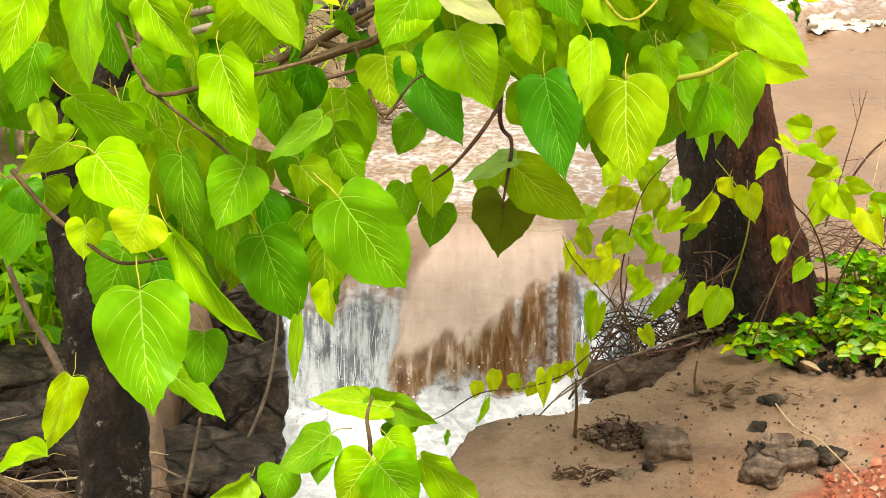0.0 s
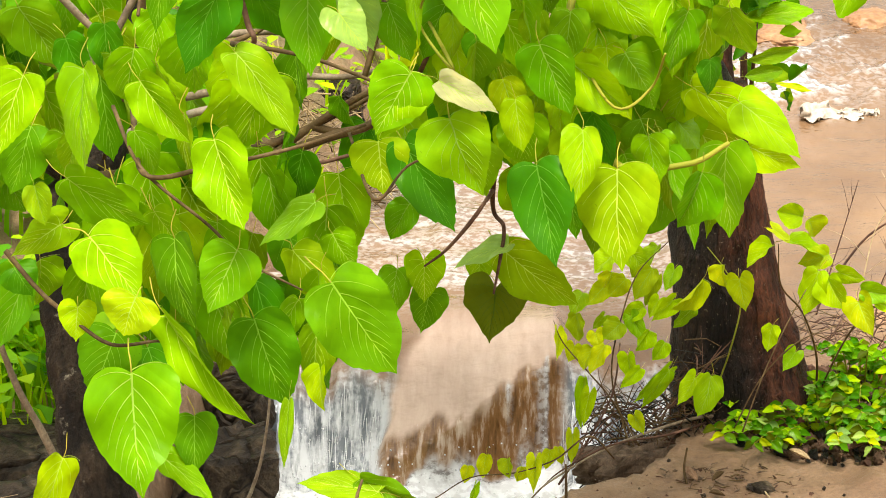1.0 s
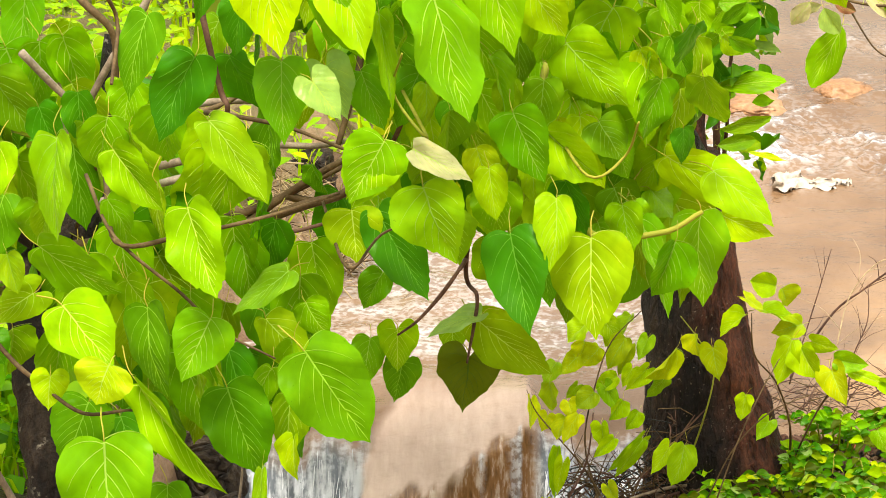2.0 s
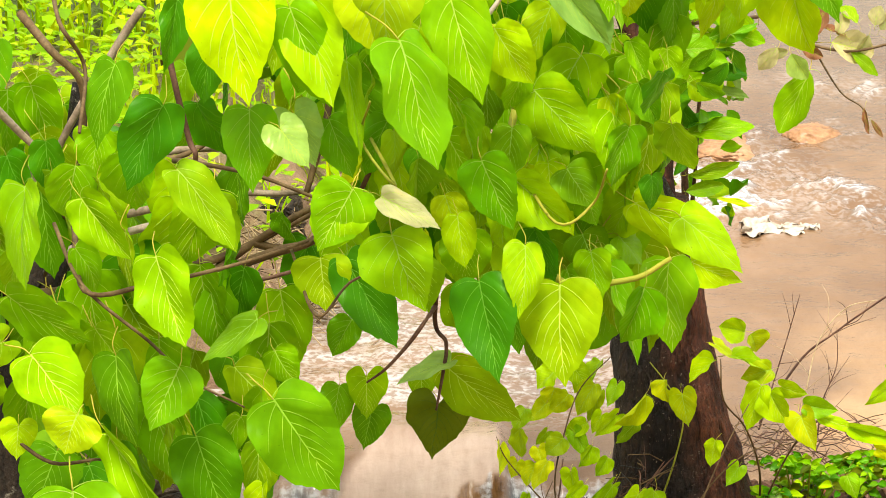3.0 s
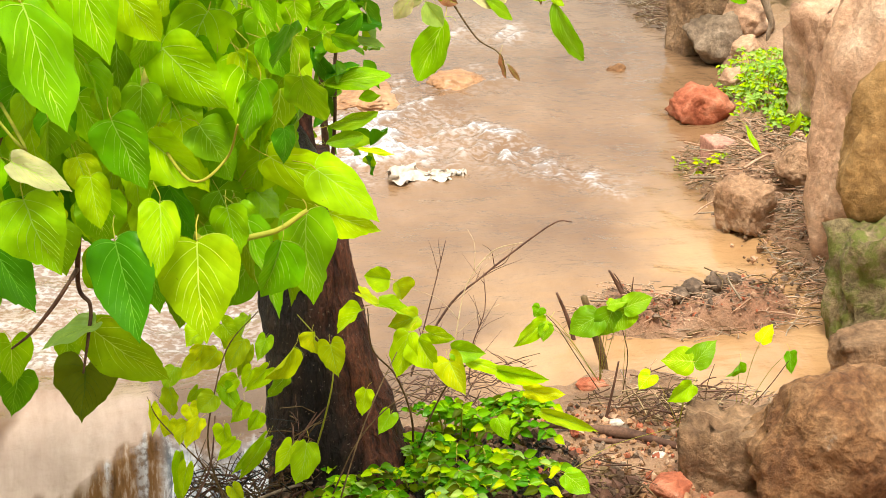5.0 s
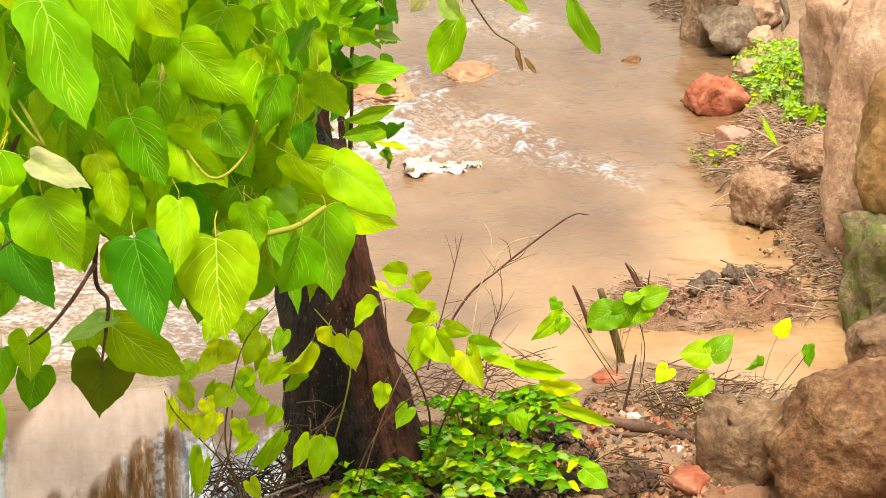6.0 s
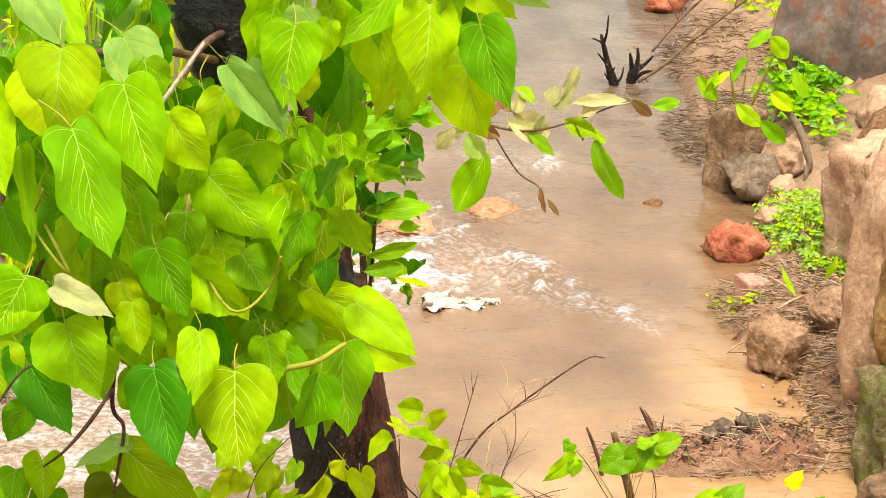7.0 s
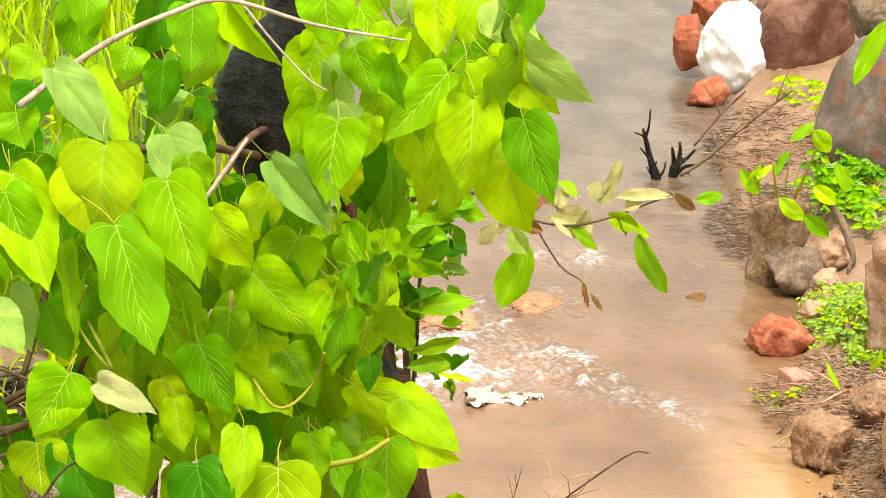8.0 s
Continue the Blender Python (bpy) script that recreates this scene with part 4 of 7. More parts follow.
leaf(right_tree, (0.162, 4.792, 1.404), (0.241, 4.757, 1.334), 0.085, "light", -16, "B")
leaf(right_tree, (0.216, 4.712, 1.195), (0.306, 4.687, 1.121), 0.085, "light", 17, "C")
leaf(right_tree, (0.294, 5.072, 1.313), (0.367, 5.023, 1.241), 0.090, "dark", -11, "A")
leaf(right_tree, (0.011, 4.570, 1.590), (0.007, 4.535, 1.452), 0.139, "yellow", 7, "A")
leaf(right_tree, (-0.065, 4.690, 1.678), (0.020, 4.654, 1.568), 0.069, "pale", -8, "B")
leaf(right_tree, (-0.012, 4.731, 1.659), (0.056, 4.664, 1.552), 0.069, "light", -10, "A")
leaf(right_tree, (0.107, 4.740, 1.560), (0.167, 4.706, 1.452), 0.096, "pale", -11, "A")
leaf(right_tree, (0.383, 4.865, 1.550), (0.367, 4.813, 1.427), 0.106, "mid", -4, "A")
leaf(right_tree, (0.563, 4.919, 1.617), (0.460, 4.884, 1.511), 0.084, "mid", -4, "A")
leaf(right_tree, (0.598, 4.854, 1.591), (0.585, 4.824, 1.448), 0.122, "light", -17, "A")
leaf(right_tree, (0.682, 4.865, 1.557), (0.720, 4.789, 1.435), 0.094, "dark", 23, "A")
leaf(right_tree, (0.630, 4.921, 1.648), (0.743, 4.890, 1.550), 0.075, "light", 25, "B")
leaf(right_tree, (0.652, 4.925, 1.669), (0.797, 4.868, 1.581), 0.083, "pale", 23, "B")
leaf(right_tree, (0.639, 4.996, 1.721), (0.737, 4.972, 1.637), 0.114, "pale", -14, "A")
leaf(right_tree, (0.549, 5.007, 1.723), (0.548, 4.980, 1.628), 0.081, "light", 17, "A")
leaf(right_tree, (0.363, 4.980, 1.740), (0.379, 4.951, 1.652), 0.100, "mid", 0, "A")
leaf(right_tree, (0.147, 4.845, 1.740), (0.149, 4.801, 1.645), 0.086, "mid", -8, "A")
leaf(right_tree, (0.182, 4.926, 1.676), (0.141, 4.889, 1.590), 0.086, "olive", -22, "A")
leaf(right_tree, (0.106, 4.969, 1.617), (0.102, 4.941, 1.533), 0.071, "dark", -11, "A")
leaf(right_tree, (0.110, 5.001, 1.554), (0.158, 4.969, 1.445), 0.101, "pale", -23, "B")
leaf(right_tree, (0.273, 4.808, 1.500), (0.367, 4.778, 1.395), 0.058, "pale", 10, "C")
leaf(right_tree, (0.176, 4.648, 1.463), (0.232, 4.625, 1.373), 0.080, "light", 20, "B")
leaf(right_tree, (-0.137, 4.592, 1.510), (-0.074, 4.554, 1.362), 0.086, "mid", 4, "B")
leaf(right_tree, (-0.125, 4.773, 1.584), (-0.114, 4.743, 1.535), 0.079, "mid", 12, "A")
leaf(right_tree, (-0.100, 4.881, 1.602), (-0.109, 4.852, 1.542), 0.075, "dark", -10, "A")
leaf(right_tree, (-0.016, 4.819, 1.769), (-0.018, 4.799, 1.703), 0.066, "mid", 1, "A")
leaf(right_tree, (0.207, 4.990, 1.719), (0.287, 4.937, 1.617), 0.058, "light", 22, "C")
leaf(right_tree, (0.360, 5.021, 1.538), (0.340, 5.000, 1.467), 0.063, "mid", -8, "D")
leaf(right_tree, (0.448, 5.013, 1.541), (0.478, 4.978, 1.477), 0.069, "light", 18, "A")
leaf(right_tree, (0.249, 5.084, 1.365), (0.281, 5.047, 1.278), 0.090, "dark", 14, "A")
leaf(right_tree, (0.412, 4.995, 1.306), (0.484, 4.942, 1.209), 0.089, "mid", -15, "B")
leaf(right_tree, (-0.100, 4.993, 1.623), (-0.139, 4.980, 1.575), 0.077, "light", 16, "A")
leaf(right_tree, (0.491, 5.045, 1.659), (0.449, 5.010, 1.583), 0.078, "light", 15, "B")
leaf(right_tree, (0.053, 5.079, 1.614), (0.038, 5.068, 1.554), 0.078, "mid", 15, "A")
leaf(right_tree, (0.426, 5.063, 1.693), (0.488, 5.036, 1.606), 0.078, "mid", -25, "B")
leaf(right_tree, (-0.132, 4.638, 1.322), (-0.098, 4.609, 1.246), 0.082, "pale", 18, "D")

# ---- the forked tree with the near-black trunk ----
left_tree = empty("tree", (-0.58, 4.98, -0.12), "forked tree with slim near-black trunk and big green leaves", "tree", "trees by the stream")
limb("trunk", [(-0.57, 4.93, -0.2), (-0.592, 5.016, 0.073), (-0.607, 5.1, 0.26), (-0.648, 5.174, 0.428), (-0.689, 5.27, 0.60), (-0.70, 5.337, 0.671), (-0.66, 5.36, 0.72)], (0.085, 0.07, 0.062, 0.05, 0.036, 0.036, 0.045), bark_dark, left_tree, 32, 12, 0.2, 2, 14.0)
limb("limb", [(-0.66, 5.355, 0.70), (-0.62, 5.366, 0.75), (-0.576, 5.408, 0.831), (-0.565, 5.438, 0.897), (-0.54, 5.5, 1.1)], (0.042, 0.038, 0.03, 0.026, 0.02), bark_dark, left_tree, 16, 6, 0.15, 4)
limb("limb", [(-0.63, 5.34, 0.745), (-0.719, 5.345, 0.80), (-0.80, 5.366, 0.86), (-0.95, 5.4, 0.97)], (0.036, 0.032, 0.03, 0.02), bark_dark, left_tree, 16, 6, 0.15, 6)
limb("branch", [(-0.62, 5.3, 0.76), (-0.586, 5.2, 0.80), (-0.448, 5.141, 0.845), (-0.3, 5.149, 0.863), (-0.181, 5.165, 0.899), (-0.117, 5.173, 0.917), (-0.063, 5.193, 0.962)], (0.016, 0.014, 0.0115, 0.010, 0.009, 0.008, 0.006), twig_mat, left_tree, 9, 6, 0.12)
limb("branch", [(-0.62, 5.32, 0.74), (-0.464, 5.334, 0.787), (-0.311, 5.345, 0.811), (-0.147, 5.376, 0.881), (-0.05, 5.4, 0.93)], (0.011, 0.009, 0.008, 0.006, 0.004), twig_mat, left_tree, 8, 6, 0.12)
limb("branch", [(-0.671, 4.527, 0.94), (-0.618, 4.502, 0.884), (-0.563, 4.41, 0.884), (-0.494, 4.377, 0.849), (-0.416, 4.379, 0.854), (-0.378, 4.37, 0.833)], (0.0045, 0.004, 0.0035, 0.003, 0.0022, 0.0015), twig_mat, left_tree, 7, 6, 0.2)
limb("branch", [(-0.52, 4.75, 1.1), (-0.46, 4.58, 1.06), (-0.355, 4.545, 0.98), (-0.293, 4.521, 0.928), (-0.206, 4.504, 0.888)], (0.0035, 0.003, 0.0026, 0.0022, 0.0015), twig_mat, left_tree, 7, 6, 0.2)
leaf(left_tree, (-0.452, 4.268, 0.852), (-0.431, 4.168, 0.692), 0.152, "mid", 2, "A")
leaf(left_tree, (-0.448, 4.333, 0.948), (-0.472, 4.305, 0.899), 0.092, "yellow", 5, "B")
leaf(left_tree, (-0.524, 4.397, 1.017), (-0.436, 4.357, 0.930), 0.118, "mid", -22, "A")
leaf(left_tree, (-0.339, 4.505, 1.138), (-0.294, 4.420, 1.023), 0.101, "mid", 17, "B")
leaf(left_tree, (-0.306, 4.482, 0.964), (-0.346, 4.429, 0.879), 0.099, "mid", -13, "A")
leaf(left_tree, (-0.161, 4.463, 0.919), (-0.054, 4.425, 0.782), 0.137, "dark", -1, "B")
leaf(left_tree, (-0.284, 4.531, 0.827), (-0.228, 4.483, 0.694), 0.110, "dark", -1, "B")
leaf(left_tree, (-0.287, 4.601, 0.861), (-0.228, 4.539, 0.722), 0.072, "dark", -18, "C")
leaf(left_tree, (-0.540, 4.501, 1.252), (-0.536, 4.435, 1.105), 0.086, "light", 19, "B")
leaf(left_tree, (-0.460, 4.588, 1.202), (-0.387, 4.544, 1.115), 0.073, "mid", 12, "C")
leaf(left_tree, (-0.263, 4.635, 1.183), (-0.213, 4.604, 1.112), 0.085, "olive", -22, "B")
leaf(left_tree, (-0.619, 4.449, 1.258), (-0.661, 4.405, 1.146), 0.088, "mid", 4, "A")
leaf(left_tree, (-0.573, 4.451, 1.016), (-0.647, 4.420, 0.973), 0.065, "olive", -24, "D")
leaf(left_tree, (-0.608, 4.429, 1.088), (-0.590, 4.408, 1.031), 0.045, "yellow", -1, "C")
leaf(left_tree, (-0.571, 4.527, 1.063), (-0.449, 4.497, 0.988), 0.084, "mid", 19, "B")
leaf(left_tree, (-0.414, 4.582, 0.941), (-0.392, 4.525, 0.804), 0.104, "dark", 21, "A")
leaf(left_tree, (-0.189, 4.606, 0.996), (-0.280, 4.569, 0.937), 0.069, "olive", 15, "A")
leaf(left_tree, (-0.410, 4.377, 0.899), (-0.289, 4.292, 0.744), 0.065, "mid", 22, "C")
leaf(left_tree, (-0.369, 4.378, 0.729), (-0.365, 4.345, 0.637), 0.073, "dark", -20, "A")
leaf(left_tree, (-0.418, 4.353, 0.673), (-0.331, 4.307, 0.617), 0.051, "mid", -14, "C")
leaf(left_tree, (-0.545, 4.400, 0.900), (-0.548, 4.383, 0.849), 0.060, "light", -3, "D")
leaf(left_tree, (-0.501, 4.521, 0.804), (-0.540, 4.478, 0.711), 0.102, "dark", -10, "A")
leaf(left_tree, (-0.187, 4.572, 0.795), (-0.190, 4.527, 0.707), 0.064, "olive", -5, "C")
leaf(left_tree, (-0.225, 4.433, 0.731), (-0.233, 4.381, 0.638), 0.022, "olive", 4, "C")
leaf(left_tree, (-0.178, 4.547, 0.740), (-0.181, 4.516, 0.673), 0.034, "light", 21, "C")
leaf(left_tree, (-0.164, 4.632, 0.931), (-0.129, 4.609, 0.877), 0.066, "mid", 22, "A")
leaf(left_tree, (-0.452, 4.692, 0.943), (-0.402, 4.668, 0.872), 0.076, "mid", 25, "A")
leaf(left_tree, (-0.611, 4.664, 0.512), (-0.652, 4.615, 0.397), 0.069, "light", -17, "C")
leaf(left_tree, (-0.653, 4.612, 0.394), (-0.741, 4.608, 0.369), 0.047, "light", 24, "C")
leaf(left_tree, (-0.670, 4.608, 0.877), (-0.641, 4.594, 0.834), 0.066, "dark", 3, "A")
leaf(left_tree, (-0.456, 4.558, 0.763), (-0.407, 4.516, 0.663), 0.085, "dark", -15, "A")
leaf(left_tree, (-0.658, 4.794, 1.048), (-0.699, 4.756, 0.944), 0.086, "dark", 3, "B")
leaf(left_tree, (-0.229, 4.715, 0.871), (-0.168, 4.666, 0.794), 0.086, "olive", -22, "B")

limb("branch", [(-0.506, 4.917, 1.036), (-0.456, 4.567, 1.056), (-0.372, 4.619, 1.043), (-0.286, 4.53, 1.097), (-0.201, 4.563, 1.109), (-0.111, 4.644, 1.112)], (0.005, 0.0045, 0.004, 0.0035, 0.003, 0.0025), twig_mat, left_tree, 7, 6, 0.2)
limb("branch", [(-0.538, 4.967, 1.455), (-0.488, 4.617, 1.475), (-0.454, 4.644, 1.395), (-0.452, 4.515, 1.332)], (0.004, 0.0037, 0.0033, 0.003), twig_mat, left_tree, 7, 6, 0.2)
limb("branch", [(-0.024, 4.919, 1.212), (0.026, 4.569, 1.232), (-0.027, 4.646, 1.279), (-0.014, 4.572, 1.367)], (0.003, 0.0027, 0.0023, 0.002), stalk_mat, right_tree, 7, 6, 0.2)
limb("branch", [(0.224, 4.895, 1.162), (0.274, 4.545, 1.182), (0.334, 4.606, 1.193), (0.348, 4.53, 1.275)], (0.0026, 0.0024, 0.0022, 0.002), stalk_mat, right_tree, 7, 6, 0.2)
limb("branch", [(-0.144, 4.851, 1.023), (-0.094, 4.501, 1.043), (-0.043, 4.569, 1.073), (0.027, 4.484, 1.134)], (0.003, 0.0027, 0.0023, 0.002), twig_mat, right_tree, 7, 6, 0.2)

TWIGS = (  # the bare branches in the gaps of the crowns
    ([(-0.60, 5.06, 1.36), (-0.544, 5.0, 1.314), (-0.495, 5.0, 1.255), (-0.500, 5.0, 1.137), (-0.53, 5.1, 1.02), (-0.60, 5.3, 0.80)], 0.0075, twig_mat, left_tree),
    ([(-0.40, 5.1, 1.36), (-0.436, 5.1, 1.304), (-0.541, 5.1, 1.123), (-0.567, 5.14, 1.02), (-0.61, 5.32, 0.82)], 0.008, grey_twig, left_tree),
    ([(-0.66, 5.08, 1.20), (-0.612, 5.1, 1.137), (-0.571, 5.1, 1.092), (-0.548, 5.12, 1.02), (-0.58, 5.3, 0.86)], 0.008, grey_twig, left_tree),
    ([(-0.35, 4.92, 1.36), (-0.329, 4.9, 1.269), (-0.311, 4.9, 1.192), (-0.303, 4.9, 1.152), (-0.36, 5.05, 0.98), (-0.50, 5.2, 0.82)], 0.006, dead_twig, left_tree),
    ([(-0.34, 4.95, 1.14), (-0.295, 4.85, 1.17), (-0.203, 4.85, 1.151), (-0.116, 4.85, 1.117), (-0.06, 4.86, 1.09)], 0.0045, twig_mat, left_tree),
    ([(-0.52, 5.32, 0.99), (-0.372, 5.3, 1.038), (-0.262, 5.3, 1.046), (-0.18, 5.28, 1.07)], 0.0085, grey_twig, left_tree),
    ([(-0.50, 5.32, 0.90), (-0.278, 5.3, 0.957), (-0.162, 5.3, 0.961), (-0.08, 5.3, 0.98)], 0.008, grey_twig, left_tree),
    ([(-0.56, 5.32, 0.84), (-0.405, 5.3, 0.897), (-0.319, 5.3, 0.894), (-0.24, 5.28, 0.91)], 0.009, pale_twig, left_tree),
    ([(-0.50, 5.16, 0.83), (-0.333, 5.1, 0.866), (-0.225, 5.1, 0.869), (-0.161, 5.1, 0.884), (-0.12, 5.1, 0.90)], 0.005, dead_twig, left_tree),
    ([(-0.44, 5.36, 0.70), (-0.344, 5.35, 0.759), (-0.277, 5.35, 0.809), (-0.225, 5.35, 0.848), (-0.149, 5.35, 0.90), (-0.09, 5.35, 0.93)], 0.0105, twig_mat, left_tree),
    ([(-0.225, 5.35, 0.848), (-0.19, 5.35, 0.838), (-0.154, 5.35, 0.84)], 0.009, twig_mat, left_tree),
    ([(0.03, 4.92, 1.33), (0.012, 4.9, 1.238), (-0.006, 4.9, 1.179), (-0.024, 4.9, 1.12), (-0.08, 5.0, 0.98)], 0.0065, dead_twig, right_tree),
    ([(-0.40, 5.28, 1.02), (-0.33, 5.28, 1.045), (-0.27, 5.29, 1.085), (-0.20, 5.3, 1.13)], 0.006, twig_mat, left_tree),
)
for pts, thick, mat, tree in TWIGS:
    limb("branch", pts, [thick * (1 - 0.45 * k / (len(pts) - 1)) for k in range(len(pts))], mat, tree, 8, 6, 0.18)

# leaves further in, half hidden behind the outer ones
rnd = random.Random(11)


def clearing(x, y, z):
    """The see-through gaps between the branches, round the fork of the near-black trunk and before the swollen limb."""
    if 0.16 < x < 0.33 and z > 1.42 - 0.28 * (y - 5.0):
        return True
    if x < 0.10 and z > 1.50 - 0.26 * (y - 4.8) or x < -0.38 and z > 1.20 - 0.26 * (y - 5.3):
        return True
    if x < -0.62 and z < 0.76 - 0.3 * (y - 5.3):
        return True
    low, high = 0.70 - 0.36 * (y - 5.2), 1.14 - 0.33 * (y - 5.2)
    return -0.42 < x < -0.08 and low < z < high + 0.08 or -0.72 < x < -0.50 and 0.62 < z < 1.02


def inner_leaves(tree, count, box, tones, sizes=(0.10, 0.17)):
    (x0, x1), (y0, y1), (z0, z1) = box
    for _ in range(count):
        u, v = rnd.random(), rnd.random()
        hub = Vector((x0 + (x1 - x0) * u, rnd.uniform(y0, y1), z0 + (z1 - z0) * v))
        if clearing(*hub) and rnd.random() < 0.8:
            continue
        size = rnd.uniform(*sizes)
        way = Vector((rnd.uniform(-0.5, 0.6), rnd.uniform(-0.35, 0.2), -1)).normalized()
        leaf(tree, hub, hub + way * size, size * rnd.uniform(0.6, 0.85), rnd.choice(tones), rnd.uniform(-35, 35), rnd.choice("AABBC"), (rnd.uniform(-0.7, 0.7), -0.8, rnd.uniform(0.0, 0.9)))


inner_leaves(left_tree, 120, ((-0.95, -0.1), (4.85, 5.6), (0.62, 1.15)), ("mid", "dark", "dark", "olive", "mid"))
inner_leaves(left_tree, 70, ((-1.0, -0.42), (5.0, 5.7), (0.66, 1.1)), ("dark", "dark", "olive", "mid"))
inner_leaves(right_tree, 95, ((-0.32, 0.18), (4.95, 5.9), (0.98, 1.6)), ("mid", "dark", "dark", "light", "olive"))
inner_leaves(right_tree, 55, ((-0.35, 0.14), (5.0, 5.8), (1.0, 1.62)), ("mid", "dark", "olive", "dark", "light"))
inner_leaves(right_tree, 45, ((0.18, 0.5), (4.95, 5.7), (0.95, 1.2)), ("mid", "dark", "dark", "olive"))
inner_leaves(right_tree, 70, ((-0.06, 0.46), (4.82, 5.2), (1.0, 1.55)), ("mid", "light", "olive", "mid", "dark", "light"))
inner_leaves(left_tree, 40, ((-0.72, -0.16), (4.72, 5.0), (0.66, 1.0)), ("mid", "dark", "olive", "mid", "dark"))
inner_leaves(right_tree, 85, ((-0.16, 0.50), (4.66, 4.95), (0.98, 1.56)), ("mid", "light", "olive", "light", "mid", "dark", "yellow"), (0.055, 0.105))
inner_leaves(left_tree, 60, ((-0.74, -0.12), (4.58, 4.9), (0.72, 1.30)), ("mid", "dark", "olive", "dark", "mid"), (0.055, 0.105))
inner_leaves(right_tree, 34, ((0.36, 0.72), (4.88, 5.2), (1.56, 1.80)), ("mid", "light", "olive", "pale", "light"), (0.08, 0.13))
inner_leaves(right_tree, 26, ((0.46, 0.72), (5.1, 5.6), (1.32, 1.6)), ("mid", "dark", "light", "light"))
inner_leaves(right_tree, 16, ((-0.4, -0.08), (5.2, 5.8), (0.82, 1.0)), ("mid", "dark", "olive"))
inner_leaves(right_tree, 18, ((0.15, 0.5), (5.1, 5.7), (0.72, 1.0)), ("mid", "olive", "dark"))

# ---- rocks ----
rock("boulder", (1.65, 5.76, 0.115), (0.20, 0.17, 0.18), rock_ochre, "big rounded ochre boulder beside the mud bank", 20, 3, 0.3, category="boulder", group="boulders on the bank", cuts=4)
rock("boulder", (1.44, 5.88, 0.02), (0.105, 0.105, 0.135), rock_tan, "angular tan-brown block against the ochre boulder", -25, 8, 0.6, 0.85, category="boulder", group="boulders on the bank", cuts=0)
rock("boulder", (2.06, 6.80, 0.03), (0.20, 0.12, 0.17), rock_moss, "mossy block of rock on the bank", 10, 5, 0.55, 0.9, category="boulder", group="boulders on the bank", cuts=0)
rock("boulder", (2.21, 7.20, 0.30), (0.265, 0.20, 0.52), rock_rose, "tall leaning rose-tan boulder on the bank", -10, 12, 0.3, category="boulder", group="boulders on the bank", cuts=4)
rock("boulder", (2.13, 6.97, 0.30), (0.20, 0.13, 0.24), rock_lichen, "ochre boulder with white lichen flecks leaning on the tall one", 25, 16, 0.3, category="boulder", group="boulders on the bank", cuts=4)
rock("stone_slab", (1.98, 6.54, -0.045), (0.175, 0.075, 0.085), rock_tan, "flat-topped grey stone slab at the boulder's foot", 8, 15, 0.35, 0.8, category="stone slab", cuts=0)
rock("rock", (1.87, 7.54, -0.035), (0.072, 0.07, 0.08), rock_sand, "tan block of rock in the twig litter", 35, 21, 0.5, group="bank rocks", cuts=0)
rock("rock", (2.06, 7.68, 0.02), (0.08, 0.08, 0.06), rock_sand, "smooth tan rock half under twigs", 0, 17, 0.25, group="bank rocks", cuts=4)
rock("rock", (1.935, 8.46, -0.07), (0.10, 0.09, 0.08), red_stone, "brick-red laterite rock at the water's edge", 0, 22, 0.5, group="bank rocks", cuts=6)
rock("rock", (2.063, 8.57, -0.03), (0.045, 0.045, 0.04), rock_rose, "small rose-brown rock beside the red rock", 30, 18, 0.4, group="bank rocks", cuts=6)
rock("rock", (1.885, 7.98, -0.04), (0.042, 0.05, 0.062), brick_pink, "pink worn brick at the water's edge", 20, 23, 0.25, group="bank rocks", cuts=0)
rock("rock", (2.06, 9.11, 0.03), (0.085, 0.08, 0.15), rock_tan, "upright tan-brown rock at the water's edge", 20, 24, 0.35, group="bank rocks", cuts=0)
rock("rock", (2.10, 8.96, -0.03), (0.10, 0.08, 0.085), rock_grey, "grey wet rock beside the upright one", -20, 25, 0.45, group="bank rocks", cuts=7)
rock("rock", (2.20, 9.0, 0.02), (0.09, 0.08, 0.075), rock_rose, "rose-brown rock beside the grey one", 50, 19, 0.45, group="bank rocks", cuts=7)
rock("rock", (2.15, 8.80, -0.01), (0.05, 0.05, 0.05), rock_rose, "small rose rock in weeds", 0, 26, 0.4, group="bank rocks", cuts=6)
rock("boulder", (2.26, 8.08, 0.20), (0.15, 0.13, 0.22), rock_rose, "broken rose-tan boulder stacked on the bank", 22, 27, 0.4, category="boulder", group="boulders on the bank", cuts=0)
rock("boulder", (2.40, 8.50, 0.18), (0.13, 0.13, 0.17), rock_ochre, "large tan boulder on the upper bank", -12, 28, 0.35, category="boulder", group="boulders on the bank", cuts=6)
rock("boulder", (2.585, 9.86, 0.19), (0.255, 0.20, 0.33), rock_pot, "smooth wet grey and rust boulder standing upright", 0, 29, 0.10, category="boulder", group="boulders on the bank", cuts=2)
rock("boulder", (2.60, 9.30, 0.07), (0.12, 0.10, 0.12), rock_rose, "rose-brown boulder before the upright one", 40, 30, 0.35, category="boulder", group="boulders on the bank", cuts=6)
rock("boulder", (2.66, 11.5, 0.08), (0.24, 0.2, 0.32), rock_russet, "dark rose-brown boulder behind the white stone", 15, 31, 0.22, category="boulder", group="boulders on the bank", cuts=5)
rock("rock", (2.52, 10.02, 0.545), (0.105, 0.09, 0.12), rock_grey, "grey-tan rock lying on the upright boulder", 0, 33, 0.3, group="bank rocks", cuts=6)
